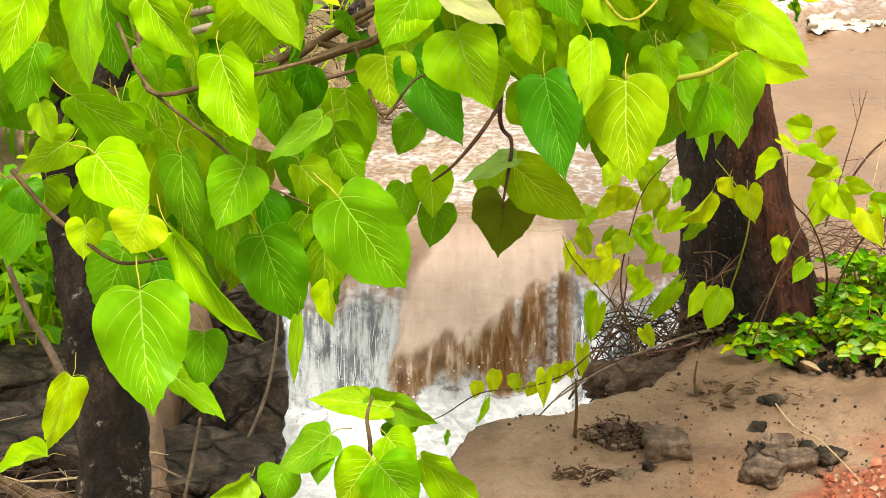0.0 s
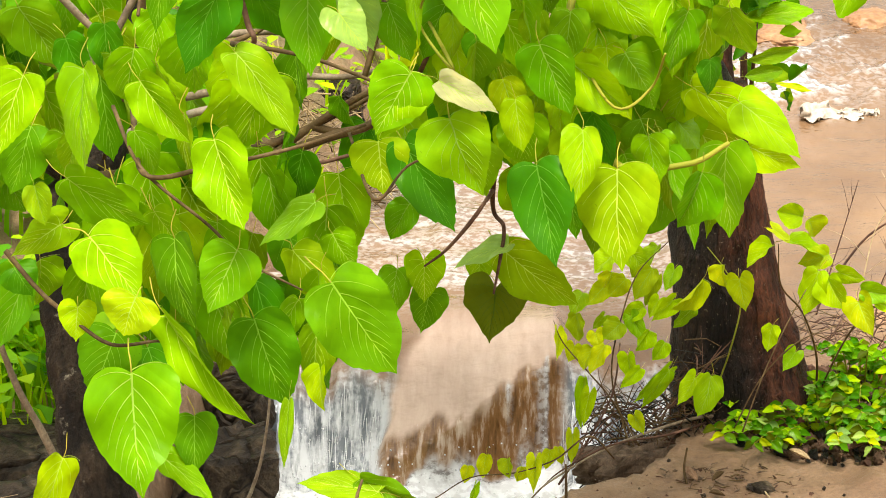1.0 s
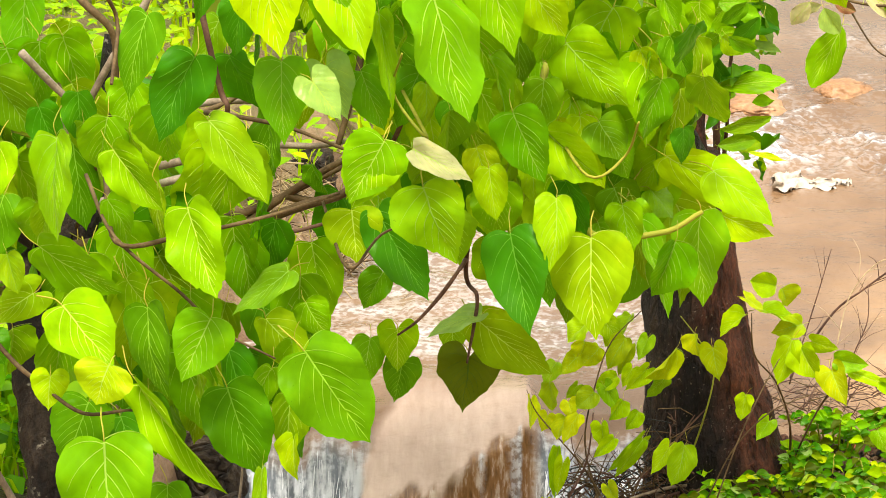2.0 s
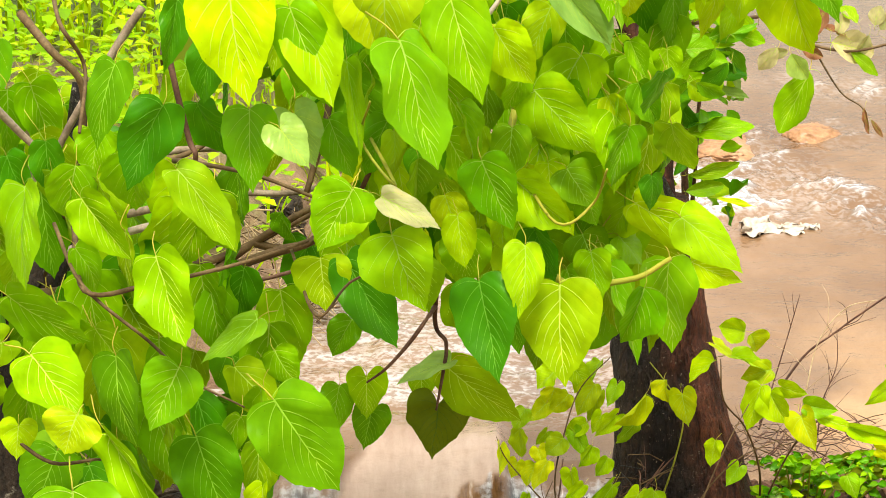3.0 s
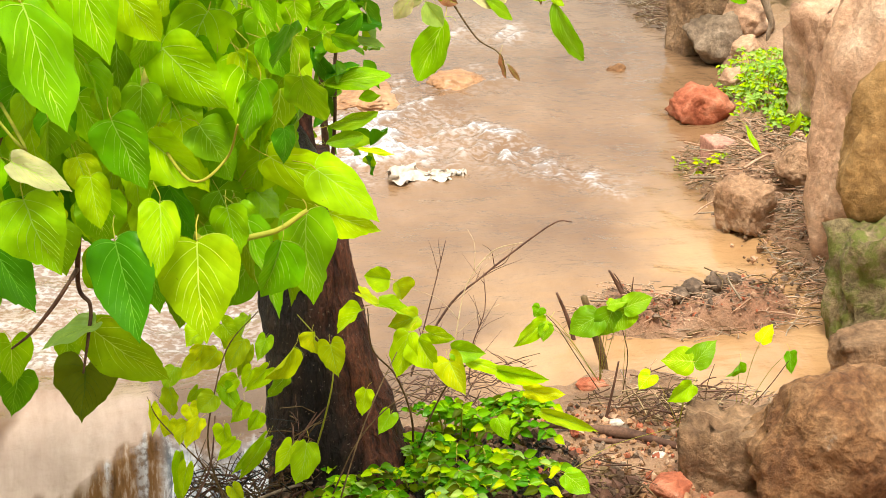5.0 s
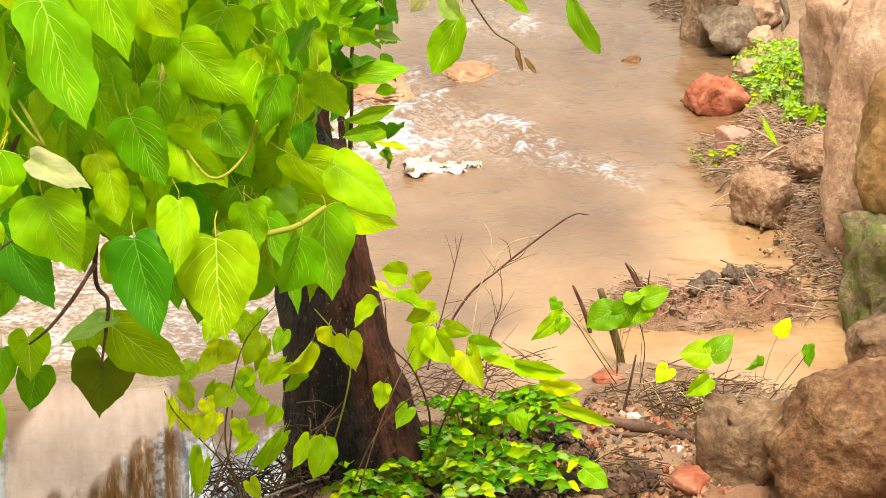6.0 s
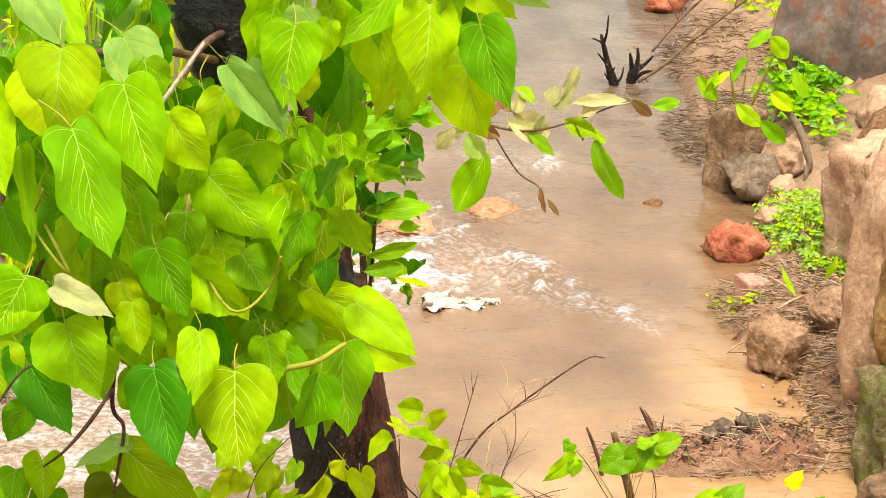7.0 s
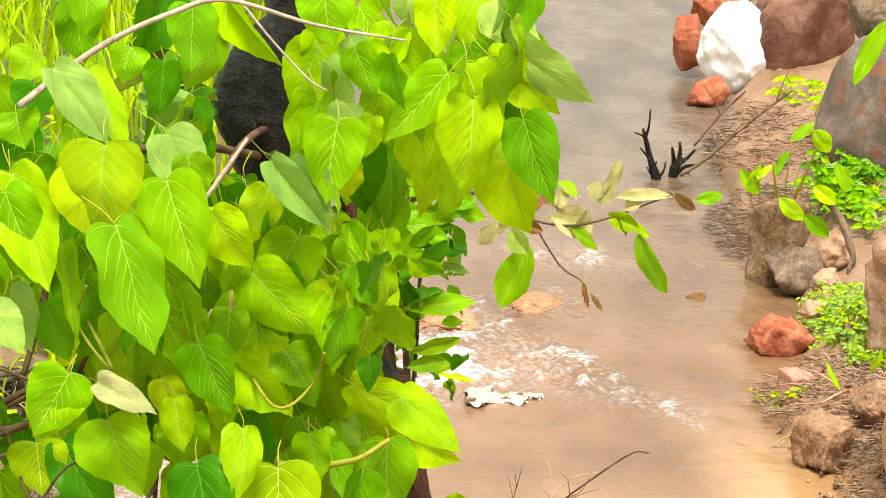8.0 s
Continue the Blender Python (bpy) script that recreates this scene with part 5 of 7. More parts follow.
rock("stone", (2.385, 11.45, 0.05), (0.16, 0.13, 0.19), white_stone, "white painted stone at the water's edge", 10, 34, 0.25, category="stone", cuts=5)
rock("rock", (2.215, 11.62, 0.03), (0.075, 0.08, 0.12), red_stone, "brick-red rock beside the white stone", 0, 35, 0.2, group="red rocks", cuts=6)
rock("rock", (2.23, 11.22, -0.06), (0.095, 0.08, 0.07), red_stone, "low brick-red rock beside the white stone", 20, 36, 0.2, group="red rocks", cuts=6)
rock("rock", (2.47, 12.3, 0.02), (0.14, 0.1, 0.10), red_stone, "brick-red rock upstream of the white stone", -10, 37, 0.2, group="red rocks", cuts=6)
rock("rock", (1.29, 8.84, -0.112), (0.11, 0.12, 0.045), orange_stone, "wet orange stone just breaking the water", 0, 41, 0.5, group="stream stones")
rock("rock", (0.99, 8.74, -0.112), (0.14, 0.13, 0.045), orange_stone, "wet orange stone just breaking the water", 20, 42, 0.5, group="stream stones")
rock("rock", (1.78, 8.92, -0.13), (0.05, 0.035, 0.05), rock_ochre, "small tan stone in the stream", 40, 43, 0.2, group="stream stones")
rock("rock", (1.22, 7.93, -0.16), (0.16, 0.06, 0.05), orange_stone, "orange stone under the shallow water", 5, 44, 0.2, group="stream stones")
# the dark ledge beside the fall
rock("ledge_rock", (-0.46, 5.98, -0.24), (0.125, 0.14, 0.17), rock_dark, "dark wet block of ledge rock by the waterfall", 5, 51, 0.4, 0.85, group="ledge rocks", cuts=0)
rock("ledge_rock", (-0.52, 5.62, -0.24), (0.20, 0.15, 0.13), rock_dark, "dark wet block of ledge rock below the waterfall", -8, 52, 0.4, 0.85, group="ledge rocks", cuts=0)
rock("ledge_rock", (-0.50, 5.30, -0.30), (0.22, 0.16, 0.14), rock_dark, "low dark block of ledge rock", 14, 57, 0.4, 0.85, group="ledge rocks", cuts=0)
rock("ledge_rock", (-0.86, 5.88, -0.09), (0.20, 0.20, 0.09), rock_dark, "flat dark ledge rock under the forked tree", 12, 53, 0.3, 0.7, group="ledge rocks", cuts=6)
rock("ledge_rock", (-0.84, 5.52, -0.12), (0.20, 0.15, 0.12), rock_dark, "dark cracked ledge rock under the forked tree", 0, 54, 0.4, 0.85, group="ledge rocks", cuts=0)
rock("ledge_rock", (-0.90, 5.22, -0.18), (0.2, 0.16, 0.12), rock_dark, "dark cracked ledge rock under the forked tree", 30, 58, 0.4, 0.85, group="ledge rocks", cuts=0)
rock("ledge_rock", (-0.44, 6.28, -0.14), (0.09, 0.12, 0.10), rock_dark, "dark wet rock at the brow of the waterfall", 30, 59, 0.35, 0.8, group="ledge rocks", cuts=7)
rock("rock", (-0.45, 7.98, 0.05), (0.13, 0.12, 0.17), rock_dark, "dark block of rock in the far earth bank", 8, 55, 0.5, 0.85, group="bank rocks", cuts=0)
rock("rock", (-0.31, 7.80, -0.03), (0.13, 0.10, 0.10), rock_dark, "dark rock in the far earth bank", -12, 48, 0.5, 0.85, group="bank rocks", cuts=0)
rock("rock", (-0.5, 8.6, 0.2), (0.14, 0.1, 0.08), rock_grey, "grey slab of rock on the far bank", 0, 56, 0.2, 0.6, group="bank rocks", cuts=7)
rock("earth_shelf", (0.43, 5.80, -0.06), (0.17, 0.05, 0.065), rock_brown, "dark earth shelf below the trunk's roots", 38, 47, 0.95, 0.8, category="earth bank", cuts=0)
# dark clods on the red spit
for k, (x, y, r) in enumerate(((1.58, 6.98, 0.030), (1.62, 7.02, 0.036), (1.68, 7.03, 0.042), (1.73, 7.04, 0.038), (1.77, 7.00, 0.030), (1.65, 6.96, 0.026))):
    rock("clod", (x, y, -0.055 + r * 0.3), (r, r * 0.8, r * 0.8), rock_brown, "dark wet clod of earth on the red spit", k * 53, 120 + k, 0.7, 0, 3, "clod", "clods on the spit", 6)
# stones and clods on the mud
MUD_STONES = ((0.43, 5.375, 0.052, "brown angular stone"), (0.345, 5.275, 0.024, "small grey stone"), (0.322, 5.268, 0.018, "small dark stone"), (0.39, 5.31, 0.018, "small dark stone"),
              (0.61, 5.275, 0.05, "flat brown slab stone"), (0.675, 5.31, 0.042, "brown broken stone"), (0.612, 5.455, 0.03, "dark broken stone"), (0.655, 5.395, 0.034, "flat brown stone"),
              (0.60, 5.365, 0.03, "dark broken stone"), (0.64, 5.345, 0.03, "brown broken stone"), (0.735, 5.345, 0.036, "dark broken stone"), (0.70, 5.385, 0.024, "dark broken stone"), (0.65, 5.575, 0.034, "dark flat clod"))
for k, (x, y, r, lab) in enumerate(MUD_STONES):
    rock("stone", (x, y, r * 0.22), (r, r * 0.85, r * (0.36 if "flat" in lab else 0.62)), rock_grey if "grey" in lab else rock_brown if "brown" in lab else rock_dark, lab + " lying on the wet mud", k * 37, 60 + k, 0.5, 0.8, 3, "stone", "stones on the mud", 0 if "brown" in lab else 6)

# ---- twigs, roots and dead wood ----
def stick(name, pts, radii, material, label, category="stick", group="", seg=7, wob=0.15, side=0, seed=1):
    """One loose stick or dead branch, with side twigs of its own mesh."""
    at = Vector(pts[0])
    ob = part(name, tube(bmesh.new(), [Vector(p) - at for p in pts], radii, seg, 5, wob, seed), material)
    ob.location = at
    tagged(ob, label, category, group)
    r = random.Random(seed)
    line = spline(pts, 6)
    for _ in range(side):
        i = r.randrange(2, len(line) - 2)
        way = (line[i + 1] - line[i]).normalized()
        out = (way + Vector((r.uniform(-1.2, 1.2), r.uniform(-0.5, 0.5), r.uniform(-0.6, 1.3)))).normalized()
        a = line[i]
        ln = r.uniform(0.04, 0.12)
        mid = a + out * ln * 0.5 + Vector((0, 0, r.uniform(-0.01, 0.015)))
        bm = tube(bmesh.new(), [p - at for p in (a, mid, a + out * ln + Vector((r.uniform(-0.02, 0.02), 0, r.uniform(-0.02, 0.02))))], (radii[-1] * 1.0, radii[-1] * 0.7, radii[-1] * 0.4), 5, 4)
        part("twig", bm, material, ob)
    return ob


stick("dead_branch", [(0.87, 6.56, -0.03), (0.895, 6.60, 0.0), (0.973, 6.654, 0.095), (1.038, 6.66, 0.149), (1.11, 6.66, 0.208), (1.207, 6.654, 0.281), (1.249, 6.654, 0.282)], (0.0032, 0.003, 0.0028, 0.0026, 0.0024, 0.002, 0.0012), dead_twig, "bare dark dead branch leaning over the muddy water", "branch", side=6, seed=4)
stick("dead_branch", [(0.86, 6.5, -0.02), (0.90, 6.55, 0.1), (0.93, 6.58, 0.2), (0.95, 6.6, 0.27)], (0.002, 0.0017, 0.0014, 0.0008), dead_twig, "thin bare twig standing by the water", "branch", "bare twigs", side=6, seed=7)
stick("dead_branch", [(0.95, 6.5, -0.02), (0.97, 6.54, 0.08), (1.0, 6.6, 0.16), (1.06, 6.62, 0.23), (1.13, 6.62, 0.25)], (0.002, 0.0017, 0.0014, 0.0012, 0.0008), straw_mat, "thin pale bare twig curving over the water", "branch", "bare twigs", side=5, seed=9)
stick("dead_branch", [(0.99, 6.48, -0.03), (1.0, 6.5, 0.05), (1.03, 6.52, 0.13), (1.03, 6.55, 0.21)], (0.002, 0.0017, 0.0014, 0.0008), dead_twig, "thin bare twig standing by the water", "branch", "bare twigs", side=8, seed=12)
stick("stake", [(1.34, 6.655, -0.14), (1.334, 6.659, -0.08), (1.307, 6.659, 0.015), (1.282, 6.659, 0.094)], (0.011, 0.0105, 0.010, 0.008), twig_mat, "broken brown stake stuck in the silt", "stake")
stick("stick", [(1.46, 6.95, -0.1), (1.451, 6.949, -0.06), (1.428, 6.949, -0.015), (1.396, 6.949, 0.04)], (0.009, 0.008, 0.007, 0.003), dead_twig, "dark pointed stick standing in silt", "stick", "standing sticks", side=2, seed=3)
stick("stick", [(1.30, 6.865, -0.14), (1.298, 6.865, -0.1), (1.28, 6.865, -0.04), (1.254, 6.865, 0.022)], (0.006, 0.006, 0.005, 0.003), dead_twig, "dark thin stick standing in silt", "stick", "standing sticks")
stick("stick", [(1.245, 6.168, -0.03), (1.248, 6.168, 0.0), (1.262, 6.168, 0.073), (1.273, 6.168, 0.14)], (0.004, 0.004, 0.003, 0.002), dead_twig, "thin reddish twig standing in the mud", "stick", "standing sticks", side=1)
stick("log", [(1.10, 6.15, 0.005), (1.15, 6.125, 0.012), (1.263, 6.062, 0.018), (1.37, 5.977, 0.02)], (0.007, 0.010, 0.012, 0.009), dead_twig, "rotting brown log lying on the mud", "log", side=0, wob=0.5)
stick("log", [(1.156, 6.085, 0.005), (1.25, 6.04, 0.008), (1.321, 6.02, 0.01)], (0.005, 0.008, 0.006), dead_twig, "split brown log lying on the mud", "log", wob=0.5)
stick("root", [(0.19, 5.53, 0.0), (0.229, 5.57, 0.02), (0.336, 5.69, 0.03), (0.455, 5.785, 0.035), (0.56, 5.86, 0.03), (0.62, 5.92, 0.0)], (0.0015, 0.002, 0.0024, 0.003, 0.004, 0.006), grey_twig, "dark exposed root along the bank's edge", "root", "roots")
stick("root", [(0.20, 5.55, 0.0), (0.253, 5.60, 0.03), (0.358, 5.68, 0.05), (0.475, 5.75, 0.04), (0.56, 5.85, 0.02)], (0.001, 0.0015, 0.002, 0.0026, 0.003), dead_twig, "dark exposed root along the bank's edge", "root", "roots")
stick("root", [(0.25, 5.60, 0.0), (0.31, 5.68, 0.06), (0.36, 5.75, 0.13), (0.375, 5.8, 0.22)], (0.0025, 0.0025, 0.002, 0.0014), dead_twig, "dark crooked root rising from the bank's edge", "root", "roots", side=4, seed=21)
stick("stick", [(-0.816, 5.278, 0.539), (-0.807, 5.295, 0.452), (-0.775, 5.3, 0.341), (-0.739, 5.315, 0.252), (-0.698, 5.323, 0.148), (-0.668, 5.382, 0.033), (-0.655, 5.391, -0.07)], (0.005, 0.006, 0.007, 0.0075, 0.008, 0.008, 0.008), grey_twig, "grey-brown leaning stick beside the dark trunk", "stick", "leaning sticks", wob=0.3)
stick("stick", [(-0.47, 5.70, -0.34), (-0.464, 5.71, -0.3), (-0.421, 5.71, -0.202), (-0.359, 5.71, -0.047), (-0.333, 5.71, 0.093), (-0.33, 5.7, 0.2)], (0.0045, 0.0045, 0.004, 0.0035, 0.003, 0.002), grey_twig, "pale thin stick leaning on the ledge", "stick", "leaning sticks")
stick("stick", [(-0.505, 5.36, -0.16), (-0.5, 5.355, -0.1), (-0.481, 5.355, -0.014), (-0.462, 5.355, 0.083)], (0.004, 0.004, 0.0038, 0.003), grey_twig, "pale thin stick standing by the ledge", "stick", "leaning sticks")
stick("stick", [(-0.95, 5.42, -0.02), (-0.85, 5.36, -0.05), (-0.74, 5.3, -0.1), (-0.68, 5.26, -0.14)], (0.007, 0.007, 0.006, 0.005), twig_mat, "grey-brown stick lying across the ledge", "stick", "leaning sticks")
stick("stick", [(1.87, 10.22, -0.16), (1.868, 10.22, -0.1), (1.844, 10.22, -0.03), (1.815, 10.22, 0.074)], (0.020, 0.017, 0.012, 0.006), bark_dark, "black drifted stick standing in the stream", "stick", "drift wood", side=9, seed=31, wob=0.35)
stick("stick", [(1.93, 10.25, -0.16), (1.935, 10.257, -0.1), (1.94, 10.257, -0.07), (1.965, 10.257, -0.04)], (0.022, 0.020, 0.017, 0.010), bark_dark, "black drifted stump in the stream", "stick", "drift wood", side=5, seed=33, wob=0.35)
stick("dead_branch", [(1.93, 10.08, -0.05), (2.03, 10.2, -0.03), (2.16, 10.4, 0.0), (2.3, 10.6, 0.03), (2.45, 10.8, 0.06)], (0.006, 0.006, 0.0055, 0.005, 0.004), twig_mat, "long brown fallen branch on the bank", "branch", "drift wood", side=6, seed=35)
stick("dead_branch", [(2.05, 10.5, -0.06), (2.16, 10.7, -0.02), (2.30, 10.9, 0.03)], (0.005, 0.005, 0.004), dead_twig, "dark fallen branch on the bank", "branch", "drift wood", side=3, seed=36)
stick("root", [(2.13, 8.94, 0.16), (2.16, 8.95, 0.20), (2.21, 8.93, 0.15), (2.243, 8.9, 0.06), (2.25, 8.9, 0.02)], (0.006, 0.010, 0.012, 0.011, 0.010), rock_grey, "grey forked root on the bank", "root", "roots", side=2, seed=38)
stick("straw", [(0.655, 5.56, 0.012), (0.68, 5.42, 0.03), (0.72, 5.32, 0.05), (0.78, 5.2, 0.03)], (0.0018, 0.0018, 0.0016, 0.001), straw_mat, "pale dry straw lying on the mud", "straw")
stick("twig", [(0.505, 5.60, 0.005), (0.50, 5.62, 0.03), (0.505, 5.63, 0.07)], (0.003, 0.0028, 0.002), twig_mat, "short brown twig standing in the mud", "twig", "mud twigs")
stick("twig", [(0.255, 5.43, 0.0), (0.258, 5.44, 0.06), (0.256, 5.45, 0.12)], (0.004, 0.0034, 0.002), twig_mat, "short brown twig standing in the mud", "twig", "mud twigs")
stick("stick", [(0.61, 5.60, 0.12), (0.653, 5.66, 0.22), (0.70, 5.72, 0.30), (0.74, 5.76, 0.36)], (0.0018, 0.0016, 0.0014, 0.001), twig_mat, "thin brown runner against the trunk", "stick", "runners")
stick("stick", [(0.60, 5.66, 0.10), (0.65, 5.68, 0.2), (0.72, 5.70, 0.27), (0.80, 5.72, 0.30)], (0.0016, 0.0016, 0.0014, 0.001), twig_mat, "thin brown runner against the trunk", "stick", "runners")


def litter(name, count, place, lengths, radius, mats, label, seed):
    """A heap of fine twigs that nobody could count: one mesh."""
    r = random.Random(seed)
    verts, faces, kinds = [], [], []
    for k in range(count):
        x, y, z, lift = place(r)
        a = r.uniform(0, math.tau)
        ln = r.uniform(*lengths)
        d = Vector((math.cos(a), math.sin(a) * 0.8, r.uniform(-0.1, lift))) * ln * 0.5
        p = Vector((x, y, z))
        bend = Vector((r.uniform(-1, 1), r.uniform(-1, 1), r.uniform(-0.3, 0.8))) * ln * 0.12
        rad = r.uniform(*radius)
        u = d.orthogonal().normalized()
        v = d.cross(u).normalized()
        b = len(verts)
        for c, q in ((p - d, rad), (p - d * 0.45 + bend * 0.7, rad), (p + d * 0.3 + bend, rad * 0.8), (p + d, rad * 0.45)):
            verts += [c + u * q, c + v * q, c - u * q, c - v * q]
        for row in range(3):
            for e in range(4):
                o = b + row * 4
                faces.append((o + e, o + (e + 1) % 4, o + 4 + (e + 1) % 4, o + 4 + e))
        kinds += [r.randrange(len(mats))] * 12
    return tagged(joined(name, verts, faces, kinds, mats), label, "twigs", kind="stuff")


def joined(name, verts, faces, kinds, mats, smooth=True):
    me = bpy.data.meshes.new(name)
    me.from_pydata([tuple(v) for v in verts], [], faces)
    for m in mats:
        me.materials.append(m)
    me.polygons.foreach_set("material_index", kinds)
    me.polygons.foreach_set("use_smooth", [smooth] * len(me.polygons))
    return new(name, me)


def patch(cx, cy, rx, ry, up=0.02, lift=0.35):
    def place(r):
        a, q = r.uniform(0, math.tau), math.sqrt(r.random())
        x, y = cx + rx * q * math.cos(a), cy + ry * q * math.sin(a)
        return x, y, max(height_at(x, y), -0.1) + r.uniform(0.0, up), lift
    return place


litter("twig_litter", 420, patch(1.62, 6.95, 0.34, 0.14, 0.025, 0.2), (0.015, 0.06), (0.0006, 0.0018), (twig_mat, rock_rose, grey_twig, rock_rose), "dark twig litter washed onto the red spit", 1)
litter("twig_litter", 34, patch(1.66, 6.93, 0.30, 0.10, 0.03, 0.35), (0.08, 0.2), (0.0012, 0.003), (twig_mat, rock_rose, grey_twig, rock_rose), "longer drifted sticks on the red spit", 14)
litter("twig_litter", 1300, patch(2.01, 7.36, 0.13, 0.42, 0.03, 0.25), (0.012, 0.06), (0.0008, 0.0024), (twig_mat, rock_rose, grey_twig, rock_rose), "brown twig litter on the bank below the boulders", 2)
litter("twig_litter", 900, patch(1.95, 7.95, 0.17, 0.28, 0.03, 0.25), (0.012, 0.055), (0.0006, 0.002), (twig_mat, rock_rose, grey_twig, rock_rose), "brown twig litter round the small rocks", 3)
litter("twig_litter", 40, patch(1.93, 7.75, 0.14, 0.30, 0.04, 0.3), (0.08, 0.2), (0.0015, 0.004), (twig_mat, rock_rose, grey_twig, rock_rose), "longer drifted sticks on the bank", 15)
litter("twig_litter", 170, patch(1.45, 6.33, 0.24, 0.15, 0.03, 0.18), (0.02, 0.09), (0.0008, 0.002), (twig_mat, rock_rose, dead_twig, grey_twig), "twig litter beside the orange shallow water", 4)
litter("twig_litter", 380, patch(0.45, 5.87, 0.13, 0.08, 0.17, 1.2), (0.03, 0.13), (0.0007, 0.0024), (dead_twig, bark_black, twig_mat), "dark tangle of dead twigs by the trunk's foot", 5)
litter("twig_litter", 210, patch(0.345, 5.445, 0.08, 0.05, 0.018, 0.6), (0.006, 0.026), (0.0008, 0.0026), (dead_twig, dead_twig, twig_mat), "small heap of dark dead twigs on the mud", 6)
litter("twig_litter", 100, patch(0.26, 5.25, 0.06, 0.03, 0.016, 0.6), (0.006, 0.026), (0.0008, 0.0026), (dead_twig, dead_twig, twig_mat), "small heap of dark dead twigs on the mud", 7)
litter("twig_litter", 90, patch(0.60, 5.62, 0.15, 0.07, 0.006, 0.1), (0.008, 0.035), (0.0006, 0.0018), (dead_twig, twig_mat, rock_brown), "scattered dead twigs on the mud", 8)
litter("twig_litter", 700, patch(2.1, 9.55, 0.18, 0.35, 0.03, 0.25), (0.02, 0.09), (0.0007, 0.002), (dead_twig, twig_mat, grey_twig), "brown twig litter under the bank weeds", 9)
litter("twig_litter", 700, patch(2.28, 10.4, 0.2, 0.45, 0.03, 0.25), (0.02, 0.09), (0.0007, 0.002), (dead_twig, twig_mat, rock_rose), "brown twig litter below the upright boulder", 10)
litter("straw_tuft", 260, patch(-0.27, 7.38, 0.22, 0.2, 0.10, 1.2), (0.06, 0.22), (0.001, 0.0025), (straw_mat, grey_twig, straw_mat, twig_mat), "dry straw and roots hanging on the earth bank", 11)
litter("twig_litter", 170, patch(0.94, 6.40, 0.18, 0.12, 0.12, 0.9), (0.03, 0.13), (0.0006, 0.0016), (dead_twig, twig_mat, dead_twig), "fine dark twigs tangled over the shrub", 12)
litter("twig_litter", 90, patch(-0.78, 5.35, 0.22, 0.2, 0.06, 0.4), (0.06, 0.25), (0.001, 0.003), (grey_twig, dead_twig, straw_mat), "dead stalks lying on the ledge", 13)


def crumbs(name, count, place, size, mats, label, seed):
    """Loose grains and small clods: one mesh."""
    r = random.Random(seed)
    verts, faces, kinds = [], [], []
    for _ in range(count):
        x, y, z, _l = place(r)
        s = r.uniform(*size) * (1 if r.random() < 0.8 else 1.8)
        turn = Euler((r.uniform(0, 3), r.uniform(0, 3), r.uniform(0, 3))).to_matrix()
        b = len(verts)
        for c in ((1, 0, 0), (0.3, 0.95, 0.1), (-0.8, 0.6, 0), (-0.8, -0.6, 0.1), (0.3, -0.95, 0), (0, 0.1, 0.9), (0, 0, -0.9)):
            verts.append(Vector((x, y, z)) + turn @ (Vector(c) * s * r.uniform(0.6, 1.2)))
        for e in range(5):
            faces += [(b + e, b + (e + 1) % 5, b + 5), (b + (e + 1) % 5, b + e, b + 6)]
        kinds += [r.randrange(len(mats))] * 10
    return tagged(joined(name, verts, faces, kinds, mats, False), label, "gravel", kind="stuff")


crumbs("leaf_mould", 260, patch(1.17, 5.80, 0.08, 0.06, 0.02), (0.005, 0.014), (earth_dark, dead_twig, twig_mat), "rotting brown leaves heaped on the mud", 29)
litter("twig_litter", 120, patch(1.17, 5.82, 0.12, 0.08, 0.03, 0.5), (0.02, 0.08), (0.0008, 0.0024), (dead_twig, twig_mat, earth_dark), "dark dead twigs in the heap of rotting leaves", 16)
litter("twig_litter", 150, patch(1.42, 6.24, 0.10, 0.10, 0.05, 0.6), (0.03, 0.12), (0.0008, 0.0024), (dead_twig, twig_mat, straw_mat), "tangle of drifted twigs round the low weed", 17)
crumbs("leaf_mould", 1500, patch(0.85, 5.96, 0.30, 0.26, 0.014), (0.004, 0.011), (earth_dark, dead_twig, earth_dark, bark_black), "leaf mould under the low shrubs, darkened for their shade", 28)
crumbs("gravel", 480, patch(0.93, 5.2, 0.22, 0.16, 0.006), (0.003, 0.009), (red_stone, red_stone, rock_rose), "red crumbled laterite gravel", 21)
crumbs("gravel", 1100, patch(1.24, 6.0, 0.28, 0.28, 0.006), (0.002, 0.010), (rock_rose, rock_ochre, rock_brown, silt_clod, silt_clod, red_stone), "crumbs of earth and stone on the mud", 22)
crumbs("gravel", 300, patch(1.60, 6.96, 0.28, 0.10, 0.006), (0.002, 0.007), (rock_brown, rock_rose, rock_brown, red_stone), "red gravel on the spit", 23)
crumbs("gravel", 150, patch(0.345, 5.44, 0.06, 0.05, 0.012), (0.003, 0.009), (rock_brown, earth_dark, rock_dark), "crumbled dark earth in the twig heap", 26)
crumbs("gravel", 150, patch(0.66, 5.34, 0.10, 0.07, 0.006), (0.003, 0.009), (rock_brown, rock_dark), "crumbled stone round the broken slabs", 27)
crumbs("gravel", 330, patch(0.5, 5.45, 0.38, 0.24, 0.002), (0.001, 0.004), (rock_dark, rock_grey, dead_twig), "dark crumbs on the wet mud", 24)
crumbs("gravel", 520, patch(2.0, 7.6, 0.2, 0.7, 0.012), (0.002, 0.009), (rock_rose, rock_tan, rock_brown), "crumbs of earth on the bank", 25)

